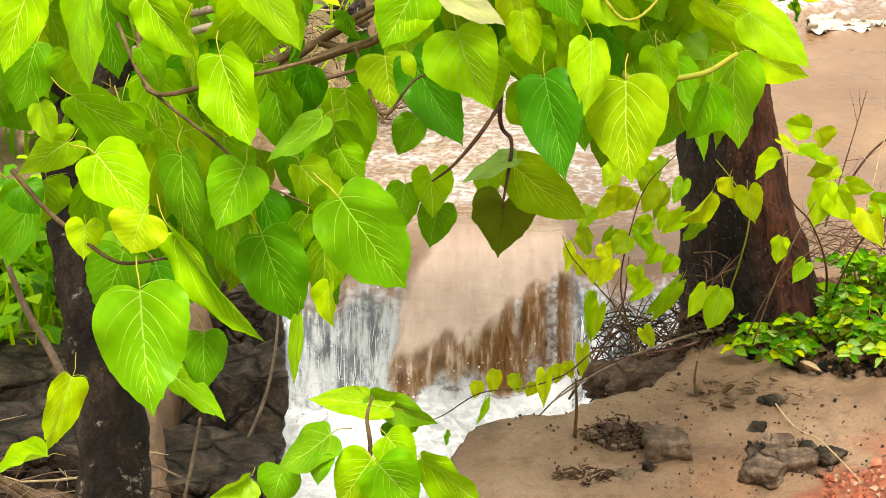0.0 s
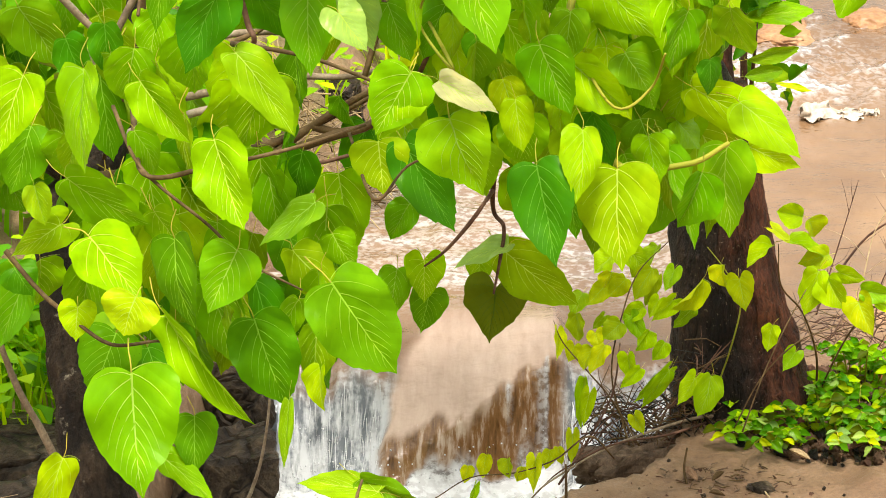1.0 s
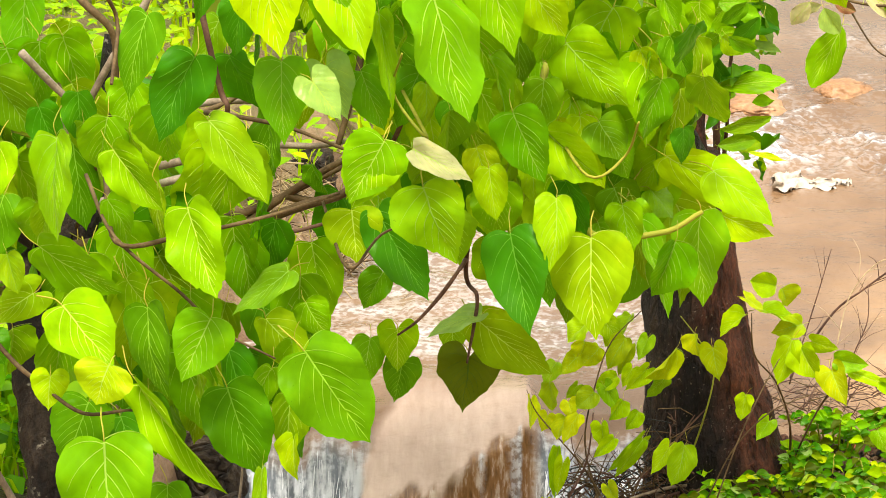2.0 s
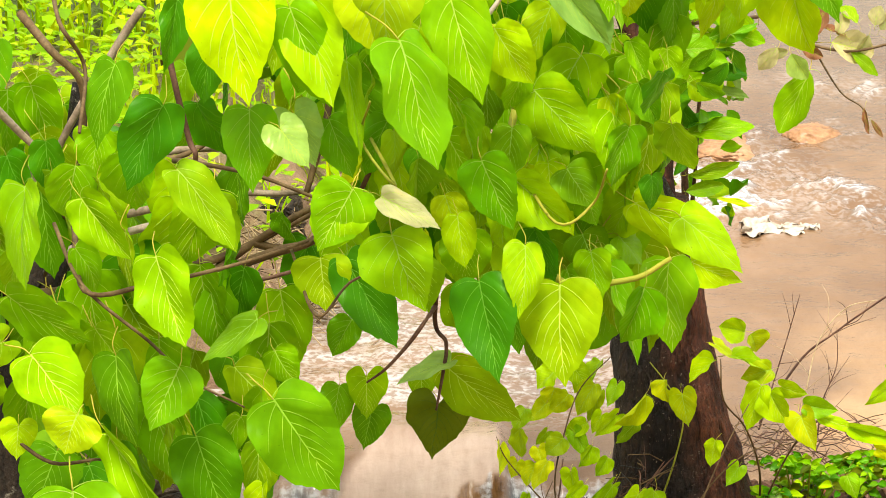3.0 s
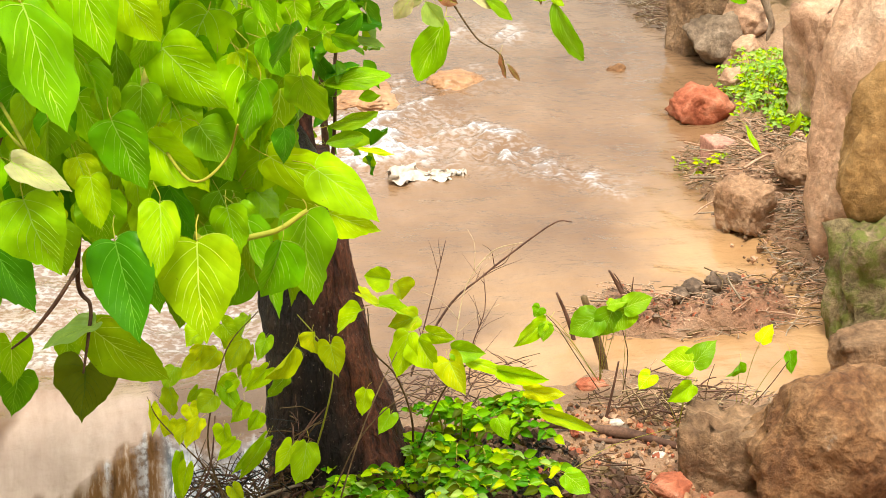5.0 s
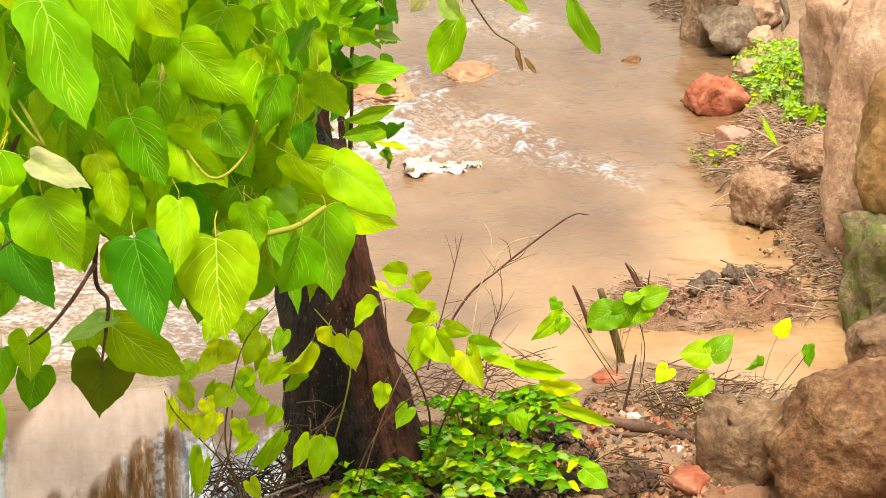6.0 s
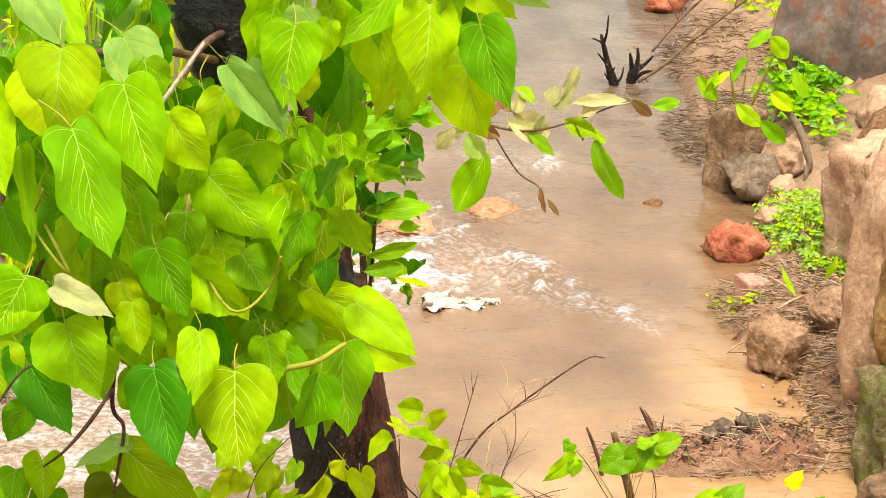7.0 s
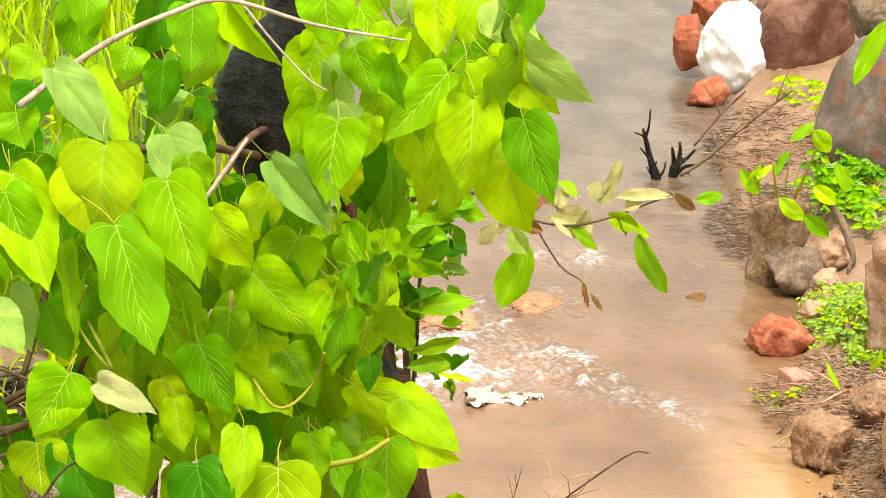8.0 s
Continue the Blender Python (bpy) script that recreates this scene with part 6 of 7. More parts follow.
for k, (x, y, sx, sy, mat, lab) in enumerate(((1.269, 6.158, 0.022, 0.016, litter_white, "scrap of white plastic"), (1.323, 5.953, 0.024, 0.014, litter_white, "scrap of white plastic"), (1.03, 6.30, 0.035, 0.025, rock_ochre, "pale flat stone"),
        (0.831, 5.945, 0.016, 0.02, litter_white, "scrap of white plastic"), (1.2, 5.848, 0.022, 0.018, litter_white, "crumbling white lump"), (1.215, 5.80, 0.026, 0.02, litter_white, "crumbling white lump"), (1.44, 6.725, 0.012, 0.01, litter_white, "scrap of white plastic"),
        (1.32, 5.80, 0.06, 0.05, red_stone, "broken red brick stone"), (1.36, 6.58, 0.06, 0.035, red_stone, "broken red brick stone"), (1.27, 6.46, 0.05, 0.03, red_stone, "red clay lump"), (0.98, 6.16, 0.03, 0.03, red_stone, "red clay lump"), (1.08, 5.83, 0.05, 0.04, rock_dark, "dark clod of earth"))):
    rock("scrap" if "scrap" in lab else "stone", (x, y, height_at(x, y) + sy * 0.15), (sx, sy, min(sx, sy) * 0.6), mat, lab + " lying on the mud", k * 41, 90 + k, 0.3, 0, 3, "litter" if "scrap" in lab else "stone", "litter and stones", 8)


def curled_leaf(at, turn, tip, material, label):
    """A fallen leaf, curled up as it dried."""
    bm = bmesh.new()
    rows = []
    for i in range(9):
        v = i / 8
        w = 0.5 * math.sin(math.pi * min(0.98, 0.06 + v * 0.9)) ** 0.8
        rows.append([bm.verts.new((s * w * math.cos(s * 0.9), v, 0.16 * v * v + abs(s) ** 1.5 * 0.35 * w)) for s in (-1, -0.5, 0, 0.5, 1)])
    for a, b in zip(rows, rows[1:]):
        for k in range(4):
            bm.faces.new((a[k], a[k + 1], b[k + 1], b[k]))
    ob = part("fallen_leaf", bm, material)
    ob.matrix_world = pose(*at, 8, 0, turn) @ Matrix.Diagonal((0.035 * tip, 0.05 * tip, 0.05, 1))
    return tagged(ob, label, "leaf", "fallen leaves")


curled_leaf((0.525, 5.60, 0.012), 40, 0.9, rock_rose, "pale pink curled dead leaf on the mud")
curled_leaf((0.555, 5.60, 0.012), -60, 0.6, twig_mat, "brown curled dead leaf on the mud")
curled_leaf((0.575, 5.535, 0.012), 110, 0.7, twig_mat, "brown curled dead leaf on the mud")
curled_leaf((0.76, 5.70, 0.012), 70, 0.9, straw_mat, "pale dry dead leaf on the mud")
curled_leaf((0.83, 5.74, 0.012), -80, 1.0, dead_twig, "dark dead leaf on the mud")


def rag(at, label):
    """A torn sheet of plastic caught on a stone, half sunk."""
    bm = bmesh.new()
    nx, ny = 34, 16
    g = [[None] * ny for _ in range(nx)]
    for i in range(nx):
        for j in range(ny):
            u, v = i / (nx - 1), j / (ny - 1) - 0.5
            q = Vector((u * 4, v * 4, 3.3))
            half = (0.042 + 0.05 * noise.noise(Vector((u * 7, 1 if v > 0 else 5, 2)))) * (1 - u) ** 0.6 * (0.35 + 0.65 * min(1, u * 5 + 0.3)) + 0.012
            z = -0.05 * v * v - 0.012 * u + 0.026 * math.exp(-((u - 0.22) ** 2 * 30 + v * v * 14)) + 0.014 * noise.noise(q * 1.8) + 0.010 * noise.noise(q * 4.5)
            g[i][j] = bm.verts.new((u * 0.22 - 0.07 + 0.02 * noise.noise(q * 2), v * 2 * half + 0.02 * noise.noise(q * 2 + Vector((9, 0, 0))) + 0.03 * u, z + 0.023))
    for i in range(nx - 1):
        for j in range(ny - 1):
            bm.faces.new((g[i][j], g[i + 1][j], g[i + 1][j + 1], g[i][j + 1]))
    for v in [v for v in bm.verts if not v.link_faces]:
        bm.verts.remove(v)
    ob = part("plastic_rag", bm, litter_white)
    ob.location = at
    return tagged(ob, label, "plastic sheet")


rag((1.05, 8.02, -0.104), "torn white plastic sheet caught in the stream")

# ---- climbing and young plants ----
vine = empty("vine", (0.45, 5.80, 0.0), "yellow-green heart-leaved vine climbing at the trunk's foot", "vine", "climbing plants")
limb("stem", [(0.42, 5.78, 0.0), (0.36, 5.79, 0.10), (0.315, 5.78, 0.16), (0.26, 5.80, 0.22), (0.24, 5.82, 0.26)], (0.0022, 0.002, 0.0016, 0.0013, 0.001), twig_mat, vine, 6)
limb("stem", [(0.40, 5.78, 0.0), (0.36, 5.80, 0.15), (0.38, 5.82, 0.28), (0.41, 5.84, 0.36), (0.47, 5.86, 0.42)], (0.0022, 0.0018, 0.0016, 0.0013, 0.001), twig_mat, vine, 6)
limb("stem", [(0.36, 5.62, 0.05), (0.307, 5.583, 0.116), (0.24, 5.56, 0.075), (0.162, 5.551, 0.05), (0.073, 5.547, 0.04), (0.0, 5.53, 0.0), (-0.06, 5.52, -0.02)], (0.002, 0.002, 0.0017, 0.0014, 0.0014, 0.0012, 0.001), twig_mat, vine, 6)
limb("stem", [(0.55, 5.86, 0.0), (0.60, 5.84, 0.18), (0.62, 5.85, 0.30), (0.585, 5.86, 0.36), (0.55, 5.88, 0.40)], (0.002, 0.002, 0.0016, 0.0014, 0.001), stalk_mat, vine, 6)
leaf(vine, (0.573, 5.795, 0.396), (0.577, 5.784, 0.351), 0.047, "vine", 30, "C")
leaf(vine, (0.608, 5.781, 0.371), (0.622, 5.765, 0.306), 0.061, "vine", 18, "D")
leaf(vine, (0.533, 5.770, 0.375), (0.479, 5.767, 0.297), 0.031, "vine", -26, "C")
leaf(vine, (0.518, 5.800, 0.307), (0.485, 5.780, 0.259), 0.043, "olive", -27, "B")
leaf(vine, (0.546, 5.607, 0.238), (0.520, 5.575, 0.164), 0.058, "light", -21, "B")
leaf(vine, (0.514, 5.628, 0.224), (0.479, 5.599, 0.178), 0.048, "light", 20, "D")
leaf(vine, (0.248, 5.810, 0.239), (0.251, 5.776, 0.191), 0.043, "vine", -33, "D")
leaf(vine, (0.286, 5.819, 0.276), (0.290, 5.804, 0.220), 0.051, "vine", 31, "B")
leaf(vine, (0.317, 5.791, 0.215), (0.299, 5.769, 0.172), 0.047, "vine", 31, "B")
leaf(vine, (0.343, 5.743, 0.239), (0.308, 5.715, 0.191), 0.048, "vine", 31, "B")
leaf(vine, (0.341, 5.878, 0.307), (0.308, 5.862, 0.274), 0.043, "vine", -9, "D")
leaf(vine, (0.387, 5.880, 0.329), (0.352, 5.863, 0.294), 0.044, "vine", -11, "B")
leaf(vine, (0.439, 5.882, 0.351), (0.403, 5.864, 0.287), 0.056, "vine", 14, "B")
leaf(vine, (0.425, 5.855, 0.276), (0.377, 5.858, 0.246), 0.040, "light", -1, "C")
leaf(vine, (0.479, 5.807, 0.312), (0.437, 5.794, 0.269), 0.044, "light", -22, "D")
leaf(vine, (0.470, 5.711, 0.201), (0.416, 5.708, 0.116), 0.035, "light", -9, "C")
leaf(vine, (0.401, 5.849, 0.254), (0.433, 5.820, 0.207), 0.038, "light", 5, "D")
leaf(vine, (0.301, 5.725, 0.178), (0.295, 5.695, 0.075), 0.027, "light", 8, "C")
leaf(vine, (0.390, 5.776, 0.200), (0.395, 5.761, 0.148), 0.042, "light", 29, "D")
leaf(vine, (0.363, 5.947, 0.352), (0.321, 5.939, 0.320), 0.063, "light", 26, "C")
leaf(vine, (0.403, 5.944, 0.358), (0.434, 5.909, 0.320), 0.049, "olive", 16, "D")
leaf(vine, (0.455, 5.943, 0.375), (0.426, 5.920, 0.342), 0.049, "yellow", 30, "C")
leaf(vine, (0.068, 5.558, 0.061), (0.063, 5.543, 0.028), 0.029, "vine", -9, "C")
leaf(vine, (0.104, 5.567, 0.081), (0.097, 5.557, 0.032), 0.031, "vine", 3, "C")
leaf(vine, (0.146, 5.564, 0.074), (0.148, 5.544, 0.041), 0.033, "vine", 20, "C")
leaf(vine, (0.173, 5.558, 0.061), (0.167, 5.552, 0.028), 0.034, "vine", -23, "C")
leaf(vine, (0.201, 5.563, 0.071), (0.196, 5.519, 0.019), 0.032, "vine", 16, "D")
leaf(vine, (0.229, 5.572, 0.091), (0.222, 5.554, 0.056), 0.030, "vine", -5, "C")
leaf(vine, (0.273, 5.584, 0.119), (0.272, 5.567, 0.059), 0.030, "vine", -11, "D")
leaf(vine, (0.246, 5.574, 0.096), (0.250, 5.561, 0.062), 0.024, "vine", 19, "B")
leaf(vine, (0.082, 5.497, 0.046), (0.065, 5.472, 0.003), 0.021, "mid", -30, "D")
leaf(vine, (0.012, 5.430, 0.018), (0.005, 5.416, -0.008), 0.018, "mid", 33, "B")
leaf(vine, (0.309, 5.662, 0.171), (0.297, 5.649, 0.104), 0.034, "light", 12, "D")
leaf(vine, (0.413, 5.728, 0.197), (0.373, 5.705, 0.164), 0.030, "light", -6, "C")
leaf(vine, (0.399, 5.644, 0.131), (0.419, 5.635, 0.095), 0.033, "vine", 2, "D")
leaf(vine, (0.464, 5.726, 0.192), (0.399, 5.714, 0.124), 0.034, "light", -21, "D")
leaf(vine, (0.451, 5.891, 0.322), (0.426, 5.879, 0.265), 0.041, "vine", 25, "D")
leaf(vine, (0.486, 5.894, 0.343), (0.466, 5.869, 0.305), 0.038, "light", 12, "D")
leaf(vine, (0.359, 5.888, 0.339), (0.346, 5.883, 0.292), 0.052, "vine", -8, "C")
leaf(vine, (0.300, 5.861, 0.304), (0.275, 5.837, 0.266), 0.041, "yellow", 8, "C")
leaf(vine, (0.376, 5.812, 0.260), (0.340, 5.797, 0.230), 0.049, "vine", 3, "B")
leaf(vine, (0.432, 5.800, 0.249), (0.408, 5.786, 0.207), 0.039, "light", -24, "C")
leaf(vine, (0.463, 5.760, 0.241), (0.439, 5.747, 0.205), 0.034, "light", -7, "C")
leaf(vine, (0.343, 5.838, 0.262), (0.320, 5.833, 0.234), 0.035, "yellow", -28, "D")
leaf(vine, (0.283, 5.805, 0.211), (0.271, 5.800, 0.176), 0.037, "vine", 0, "D")
leaf(vine, (0.420, 5.935, 0.342), (0.402, 5.932, 0.307), 0.043, "yellow", -1, "D")
leaf(vine, (0.454, 5.857, 0.292), (0.435, 5.845, 0.255), 0.037, "light", -7, "D")
leaf(vine, (0.324, 5.801, 0.242), (0.334, 5.790, 0.209), 0.043, "vine", -18, "D")
climber = empty("vine", (0.80, 5.98, 0.0), "lime-leaved young vine beside the red-brown trunk", "vine", "climbing plants")
limb("stem", [(0.80, 5.98, 0.0), (0.79, 5.92, 0.14), (0.75, 5.87, 0.26), (0.70, 5.85, 0.33), (0.69, 5.85, 0.42)], (0.003, 0.0025, 0.002, 0.002, 0.001), twig_mat, climber, 6)
limb("stem", [(0.80, 5.97, 0.02), (0.84, 5.90, 0.18), (0.88, 5.86, 0.27), (0.93, 5.84, 0.30)], (0.0022, 0.002, 0.0018, 0.0014), twig_mat, climber, 6)
leaf(climber, (0.680, 5.872, 0.409), (0.626, 5.847, 0.374), 0.043, "light", 20, "C")
leaf(climber, (0.729, 5.794, 0.503), (0.677, 5.811, 0.506), 0.051, "light", -15, "C")
leaf(climber, (0.740, 5.791, 0.498), (0.760, 5.784, 0.463), 0.051, "vine", -10, "C")
leaf(climber, (0.775, 5.842, 0.365), (0.738, 5.811, 0.283), 0.058, "light", 18, "B")
leaf(climber, (0.792, 5.836, 0.354), (0.823, 5.805, 0.295), 0.061, "light", 21, "C")
leaf(climber, (0.859, 5.819, 0.333), (0.925, 5.801, 0.330), 0.046, "light", 9, "C")
leaf(climber, (0.853, 5.811, 0.312), (0.880, 5.774, 0.250), 0.066, "vine", 23, "D")
leaf(climber, (0.815, 5.837, 0.365), (0.870, 5.837, 0.347), 0.050, "light", 31, "D")
leaf(climber, (0.949, 5.792, 0.297), (1.056, 5.778, 0.273), 0.037, "light", 14, "C")
leaf(climber, (0.685, 5.812, 0.257), (0.670, 5.796, 0.206), 0.047, "light", 29, "B")
leaf(climber, (0.729, 5.788, 0.209), (0.703, 5.771, 0.174), 0.039, "light", 3, "D")
leaf(climber, (0.682, 5.884, 0.439), (0.727, 5.875, 0.409), 0.045, "vine", -24, "D")
leaf(climber, (0.715, 5.871, 0.417), (0.795, 5.865, 0.392), 0.046, "light", -14, "C")
leaf(climber, (0.895, 5.824, 0.304), (0.972, 5.791, 0.290), 0.029, "light", 0, "B")
leaf(climber, (0.796, 5.871, 0.389), (0.736, 5.855, 0.379), 0.051, "vine", -2, "C")
leaf(climber, (1.019, 5.861, 0.219), (1.096, 5.827, 0.218), 0.039, "vine", 25, "B")
leaf(climber, (1.052, 5.840, 0.176), (1.168, 5.822, 0.134), 0.029, "vine", 11, "B")
leaf(climber, (0.945, 5.757, 0.206), (0.966, 5.741, 0.161), 0.041, "mid", 11, "A")
sapling = empty("sapling", (1.33, 6.40, -0.03), "young sapling with olive leaves on the mud", "sapling", "young plants")
limb("stem", [(1.33, 6.40, -0.04), (1.335, 6.38, 0.06), (1.31, 6.33, 0.15), (1.29, 6.30, 0.22)], (0.0012, 0.0011, 0.001, 0.0008), twig_mat, sapling, 6)
limb("stem", [(1.28, 6.42, -0.04), (1.21, 6.36, 0.08), (1.16, 6.30, 0.17), (1.13, 6.28, 0.21)], (0.0012, 0.0011, 0.001, 0.0008), twig_mat, sapling, 6)
leaf(sapling, (1.247, 6.278, 0.202), (1.182, 6.259, 0.173), 0.074, "olive", -4, "B")
limb("stem", [(1.280, 6.420, -0.020), (1.260, 6.335, 0.133), (1.247, 6.278, 0.202)], (0.0007, 0.0006, 0.0005), stalk_mat, sapling, 5, 5)
leaf(sapling, (1.279, 6.278, 0.214), (1.252, 6.263, 0.154), 0.074, "olive", -19, "A")
limb("stem", [(1.280, 6.420, -0.020), (1.279, 6.335, 0.140), (1.279, 6.278, 0.214)], (0.0007, 0.0006, 0.0005), stalk_mat, sapling, 5, 5)
leaf(sapling, (1.310, 6.276, 0.220), (1.277, 6.265, 0.166), 0.069, "olive", 8, "A")
limb("stem", [(1.330, 6.400, -0.020), (1.318, 6.326, 0.144), (1.310, 6.276, 0.220)], (0.0007, 0.0006, 0.0005), stalk_mat, sapling, 5, 5)
leaf(sapling, (1.303, 6.277, 0.220), (1.359, 6.263, 0.250), 0.055, "olive", -1, "B")
limb("stem", [(1.280, 6.420, -0.020), (1.294, 6.334, 0.144), (1.303, 6.277, 0.220)], (0.0007, 0.0006, 0.0005), stalk_mat, sapling, 5, 5)
leaf(sapling, (1.267, 6.284, 0.225), (1.309, 6.276, 0.240), 0.045, "olive", -30, "B")
limb("stem", [(1.280, 6.420, -0.020), (1.272, 6.338, 0.147), (1.267, 6.284, 0.225)], (0.0007, 0.0006, 0.0005), stalk_mat, sapling, 5, 5)
leaf(sapling, (1.134, 6.289, 0.192), (1.057, 6.258, 0.145), 0.045, "light", -12, "C")
limb("stem", [(1.280, 6.420, -0.020), (1.192, 6.341, 0.127), (1.134, 6.289, 0.192)], (0.0007, 0.0006, 0.0005), stalk_mat, sapling, 5, 5)
leaf(sapling, (1.119, 6.301, 0.218), (1.105, 6.291, 0.200), 0.037, "mid", -20, "D")
limb("stem", [(1.280, 6.420, -0.020), (1.183, 6.349, 0.143), (1.119, 6.301, 0.218)], (0.0007, 0.0006, 0.0005), stalk_mat, sapling, 5, 5)
leaf(sapling, (1.130, 6.286, 0.184), (1.123, 6.264, 0.153), 0.035, "olive", -2, "C")
limb("stem", [(1.280, 6.420, -0.020), (1.190, 6.340, 0.122), (1.130, 6.286, 0.184)], (0.0007, 0.0006, 0.0005), stalk_mat, sapling, 5, 5)
weed = empty("weed", (1.45, 6.08, 0.0), "low weed with olive and green leaves beside the grey boulder", "weed", "young plants")
limb("stem", [(1.45, 6.10, -0.02), (1.44, 6.04, 0.07), (1.43, 5.99, 0.15), (1.44, 5.97, 0.21)], (0.0011, 0.001, 0.0009, 0.0007), twig_mat, weed, 6)
limb("stem", [(1.50, 6.10, -0.02), (1.53, 6.03, 0.07), (1.57, 5.99, 0.15), (1.60, 5.97, 0.21)], (0.0013, 0.0012, 0.001, 0.0008), twig_mat, weed, 6)
leaf(weed, (1.402, 6.017, 0.198), (1.336, 6.023, 0.205), 0.065, "olive", 7, "A")
limb("stem", [(1.400, 6.120, 0.000), (1.401, 6.058, 0.139), (1.402, 6.017, 0.198)], (0.0007, 0.0006, 0.0005), stalk_mat, weed, 5, 5)
leaf(weed, (1.405, 6.015, 0.192), (1.452, 6.031, 0.245), 0.055, "olive", -17, "A")
limb("stem", [(1.400, 6.120, 0.000), (1.403, 6.057, 0.135), (1.405, 6.015, 0.192)], (0.0007, 0.0006, 0.0005), stalk_mat, weed, 5, 5)
leaf(weed, (1.503, 6.004, 0.199), (1.480, 6.001, 0.159), 0.041, "mid", -33, "C")
limb("stem", [(1.520, 6.100, 0.000), (1.510, 6.042, 0.139), (1.503, 6.004, 0.199)], (0.0007, 0.0006, 0.0005), stalk_mat, weed, 5, 5)
leaf(weed, (1.400, 6.000, 0.153), (1.350, 5.987, 0.116), 0.043, "light", -15, "C")
limb("stem", [(1.400, 6.120, 0.000), (1.400, 6.048, 0.112), (1.400, 6.000, 0.153)], (0.0007, 0.0006, 0.0005), stalk_mat, weed, 5, 5)
leaf(weed, (1.547, 6.014, 0.238), (1.571, 6.022, 0.277), 0.041, "vine", -26, "B")
limb("stem", [(1.520, 6.100, 0.000), (1.536, 6.048, 0.163), (1.547, 6.014, 0.238)], (0.0007, 0.0006, 0.0005), stalk_mat, weed, 5, 5)
leaf(weed, (1.609, 5.998, 0.220), (1.614, 5.987, 0.170), 0.034, "mid", -8, "C")
limb("stem", [(1.520, 6.100, 0.000), (1.573, 6.039, 0.152), (1.609, 5.998, 0.220)], (0.0007, 0.0006, 0.0005), stalk_mat, weed, 5, 5)
leaf(weed, (1.312, 6.018, 0.169), (1.285, 6.001, 0.145), 0.043, "light", 7, "D")
limb("stem", [(1.400, 6.120, 0.000), (1.347, 6.059, 0.121), (1.312, 6.018, 0.169)], (0.0007, 0.0006, 0.0005), stalk_mat, weed, 5, 5)
leaf(weed, (1.045, 5.519, 0.186), (1.091, 5.487, 0.159), 0.049, "mid", 3, "B")
limb("stem", [(1.400, 6.120, 0.000), (1.187, 5.759, 0.132), (1.045, 5.519, 0.186)], (0.0007, 0.0006, 0.0005), stalk_mat, weed, 5, 5)
sprout = empty("sapling", (-0.12, 4.45, -0.35), "leafy young sapling in front of the foaming pool", "sapling", "young plants")
limb("stem", [(-0.14, 4.5, -0.4), (-0.13, 4.36, 0.2), (-0.125, 4.28, 0.483), (-0.112, 4.304, 0.562), (-0.117, 4.325, 0.61), (-0.108, 4.339, 0.642)], (0.007, 0.006, 0.005, 0.004, 0.003, 0.002), twig_mat, sprout, 7)
leaf(sprout, (-0.083, 4.376, 0.602), (-0.207, 4.371, 0.626), 0.054, "olive", 5, "B")
leaf(sprout, (-0.113, 4.385, 0.621), (-0.007, 4.387, 0.560), 0.049, "olive", 21, "C")
leaf(sprout, (-0.172, 4.288, 0.601), (-0.261, 4.257, 0.550), 0.097, "olive", 21, "A")
leaf(sprout, (-0.107, 4.255, 0.576), (-0.160, 4.229, 0.504), 0.089, "mid", -8, "A")
leaf(sprout, (-0.085, 4.269, 0.607), (-0.042, 4.232, 0.563), 0.069, "mid", 6, "A")
leaf(sprout, (-0.034, 4.299, 0.553), (0.056, 4.272, 0.489), 0.080, "mid", 31, "B")
leaf(sprout, (-0.098, 4.234, 0.578), (-0.036, 4.224, 0.502), 0.096, "mid", 7, "A")
leaf(sprout, (-0.184, 4.258, 0.582), (-0.193, 4.234, 0.541), 0.052, "mid", 26, "A")
leaf(sprout, (-0.299, 4.288, 0.526), (-0.350, 4.255, 0.500), 0.049, "light", -26, "C")
leaf(sprout, (-0.249, 4.337, 0.515), (-0.267, 4.313, 0.458), 0.079, "mid", 7, "A")
leaf(sprout, (-0.057, 4.414, 0.564), (-0.083, 4.396, 0.544), 0.053, "olive", 8, "D")
leaf(sprout, (-0.083, 4.412, 0.560), (-0.057, 4.411, 0.541), 0.053, "dark", -8, "D")
hanging = empty("branch", (0.86, 6.5, 0.9), "drooping branch with oval green, pale and rusty leaves", "branch")
limb("stem", [(0.62, 6.2, 1.02), (0.75, 6.4, 0.97), (0.873, 6.662, 0.901), (0.924, 6.642, 0.855), (1.024, 6.624, 0.835), (1.123, 6.62, 0.856), (1.21, 6.621, 0.89), (1.26, 6.622, 0.909)], (0.006, 0.005, 0.0045, 0.004, 0.0035, 0.003, 0.002, 0.0012), twig_mat, hanging, 6)
limb("stem", [(0.949, 6.64, 0.845), (1.012, 6.599, 0.751), (1.062, 6.583, 0.717), (1.068, 6.569, 0.675)], (0.0025, 0.002, 0.0016, 0.001), twig_mat, hanging, 5)
leaf(hanging, (0.943, 6.619, 0.790), (0.884, 6.574, 0.659), 0.090, "mid", -18, "O")
leaf(hanging, (1.183, 6.604, 0.826), (1.231, 6.538, 0.703), 0.050, "olive", 32, "O")
leaf(hanging, (0.899, 6.587, 0.839), (0.929, 6.561, 0.788), 0.057, "pale", 31, "O")
leaf(hanging, (0.992, 6.633, 0.851), (1.095, 6.637, 0.831), 0.075, "mottled", 6, "O")
leaf(hanging, (1.110, 6.637, 0.904), (1.152, 6.641, 0.975), 0.045, "mottled", 32, "O")
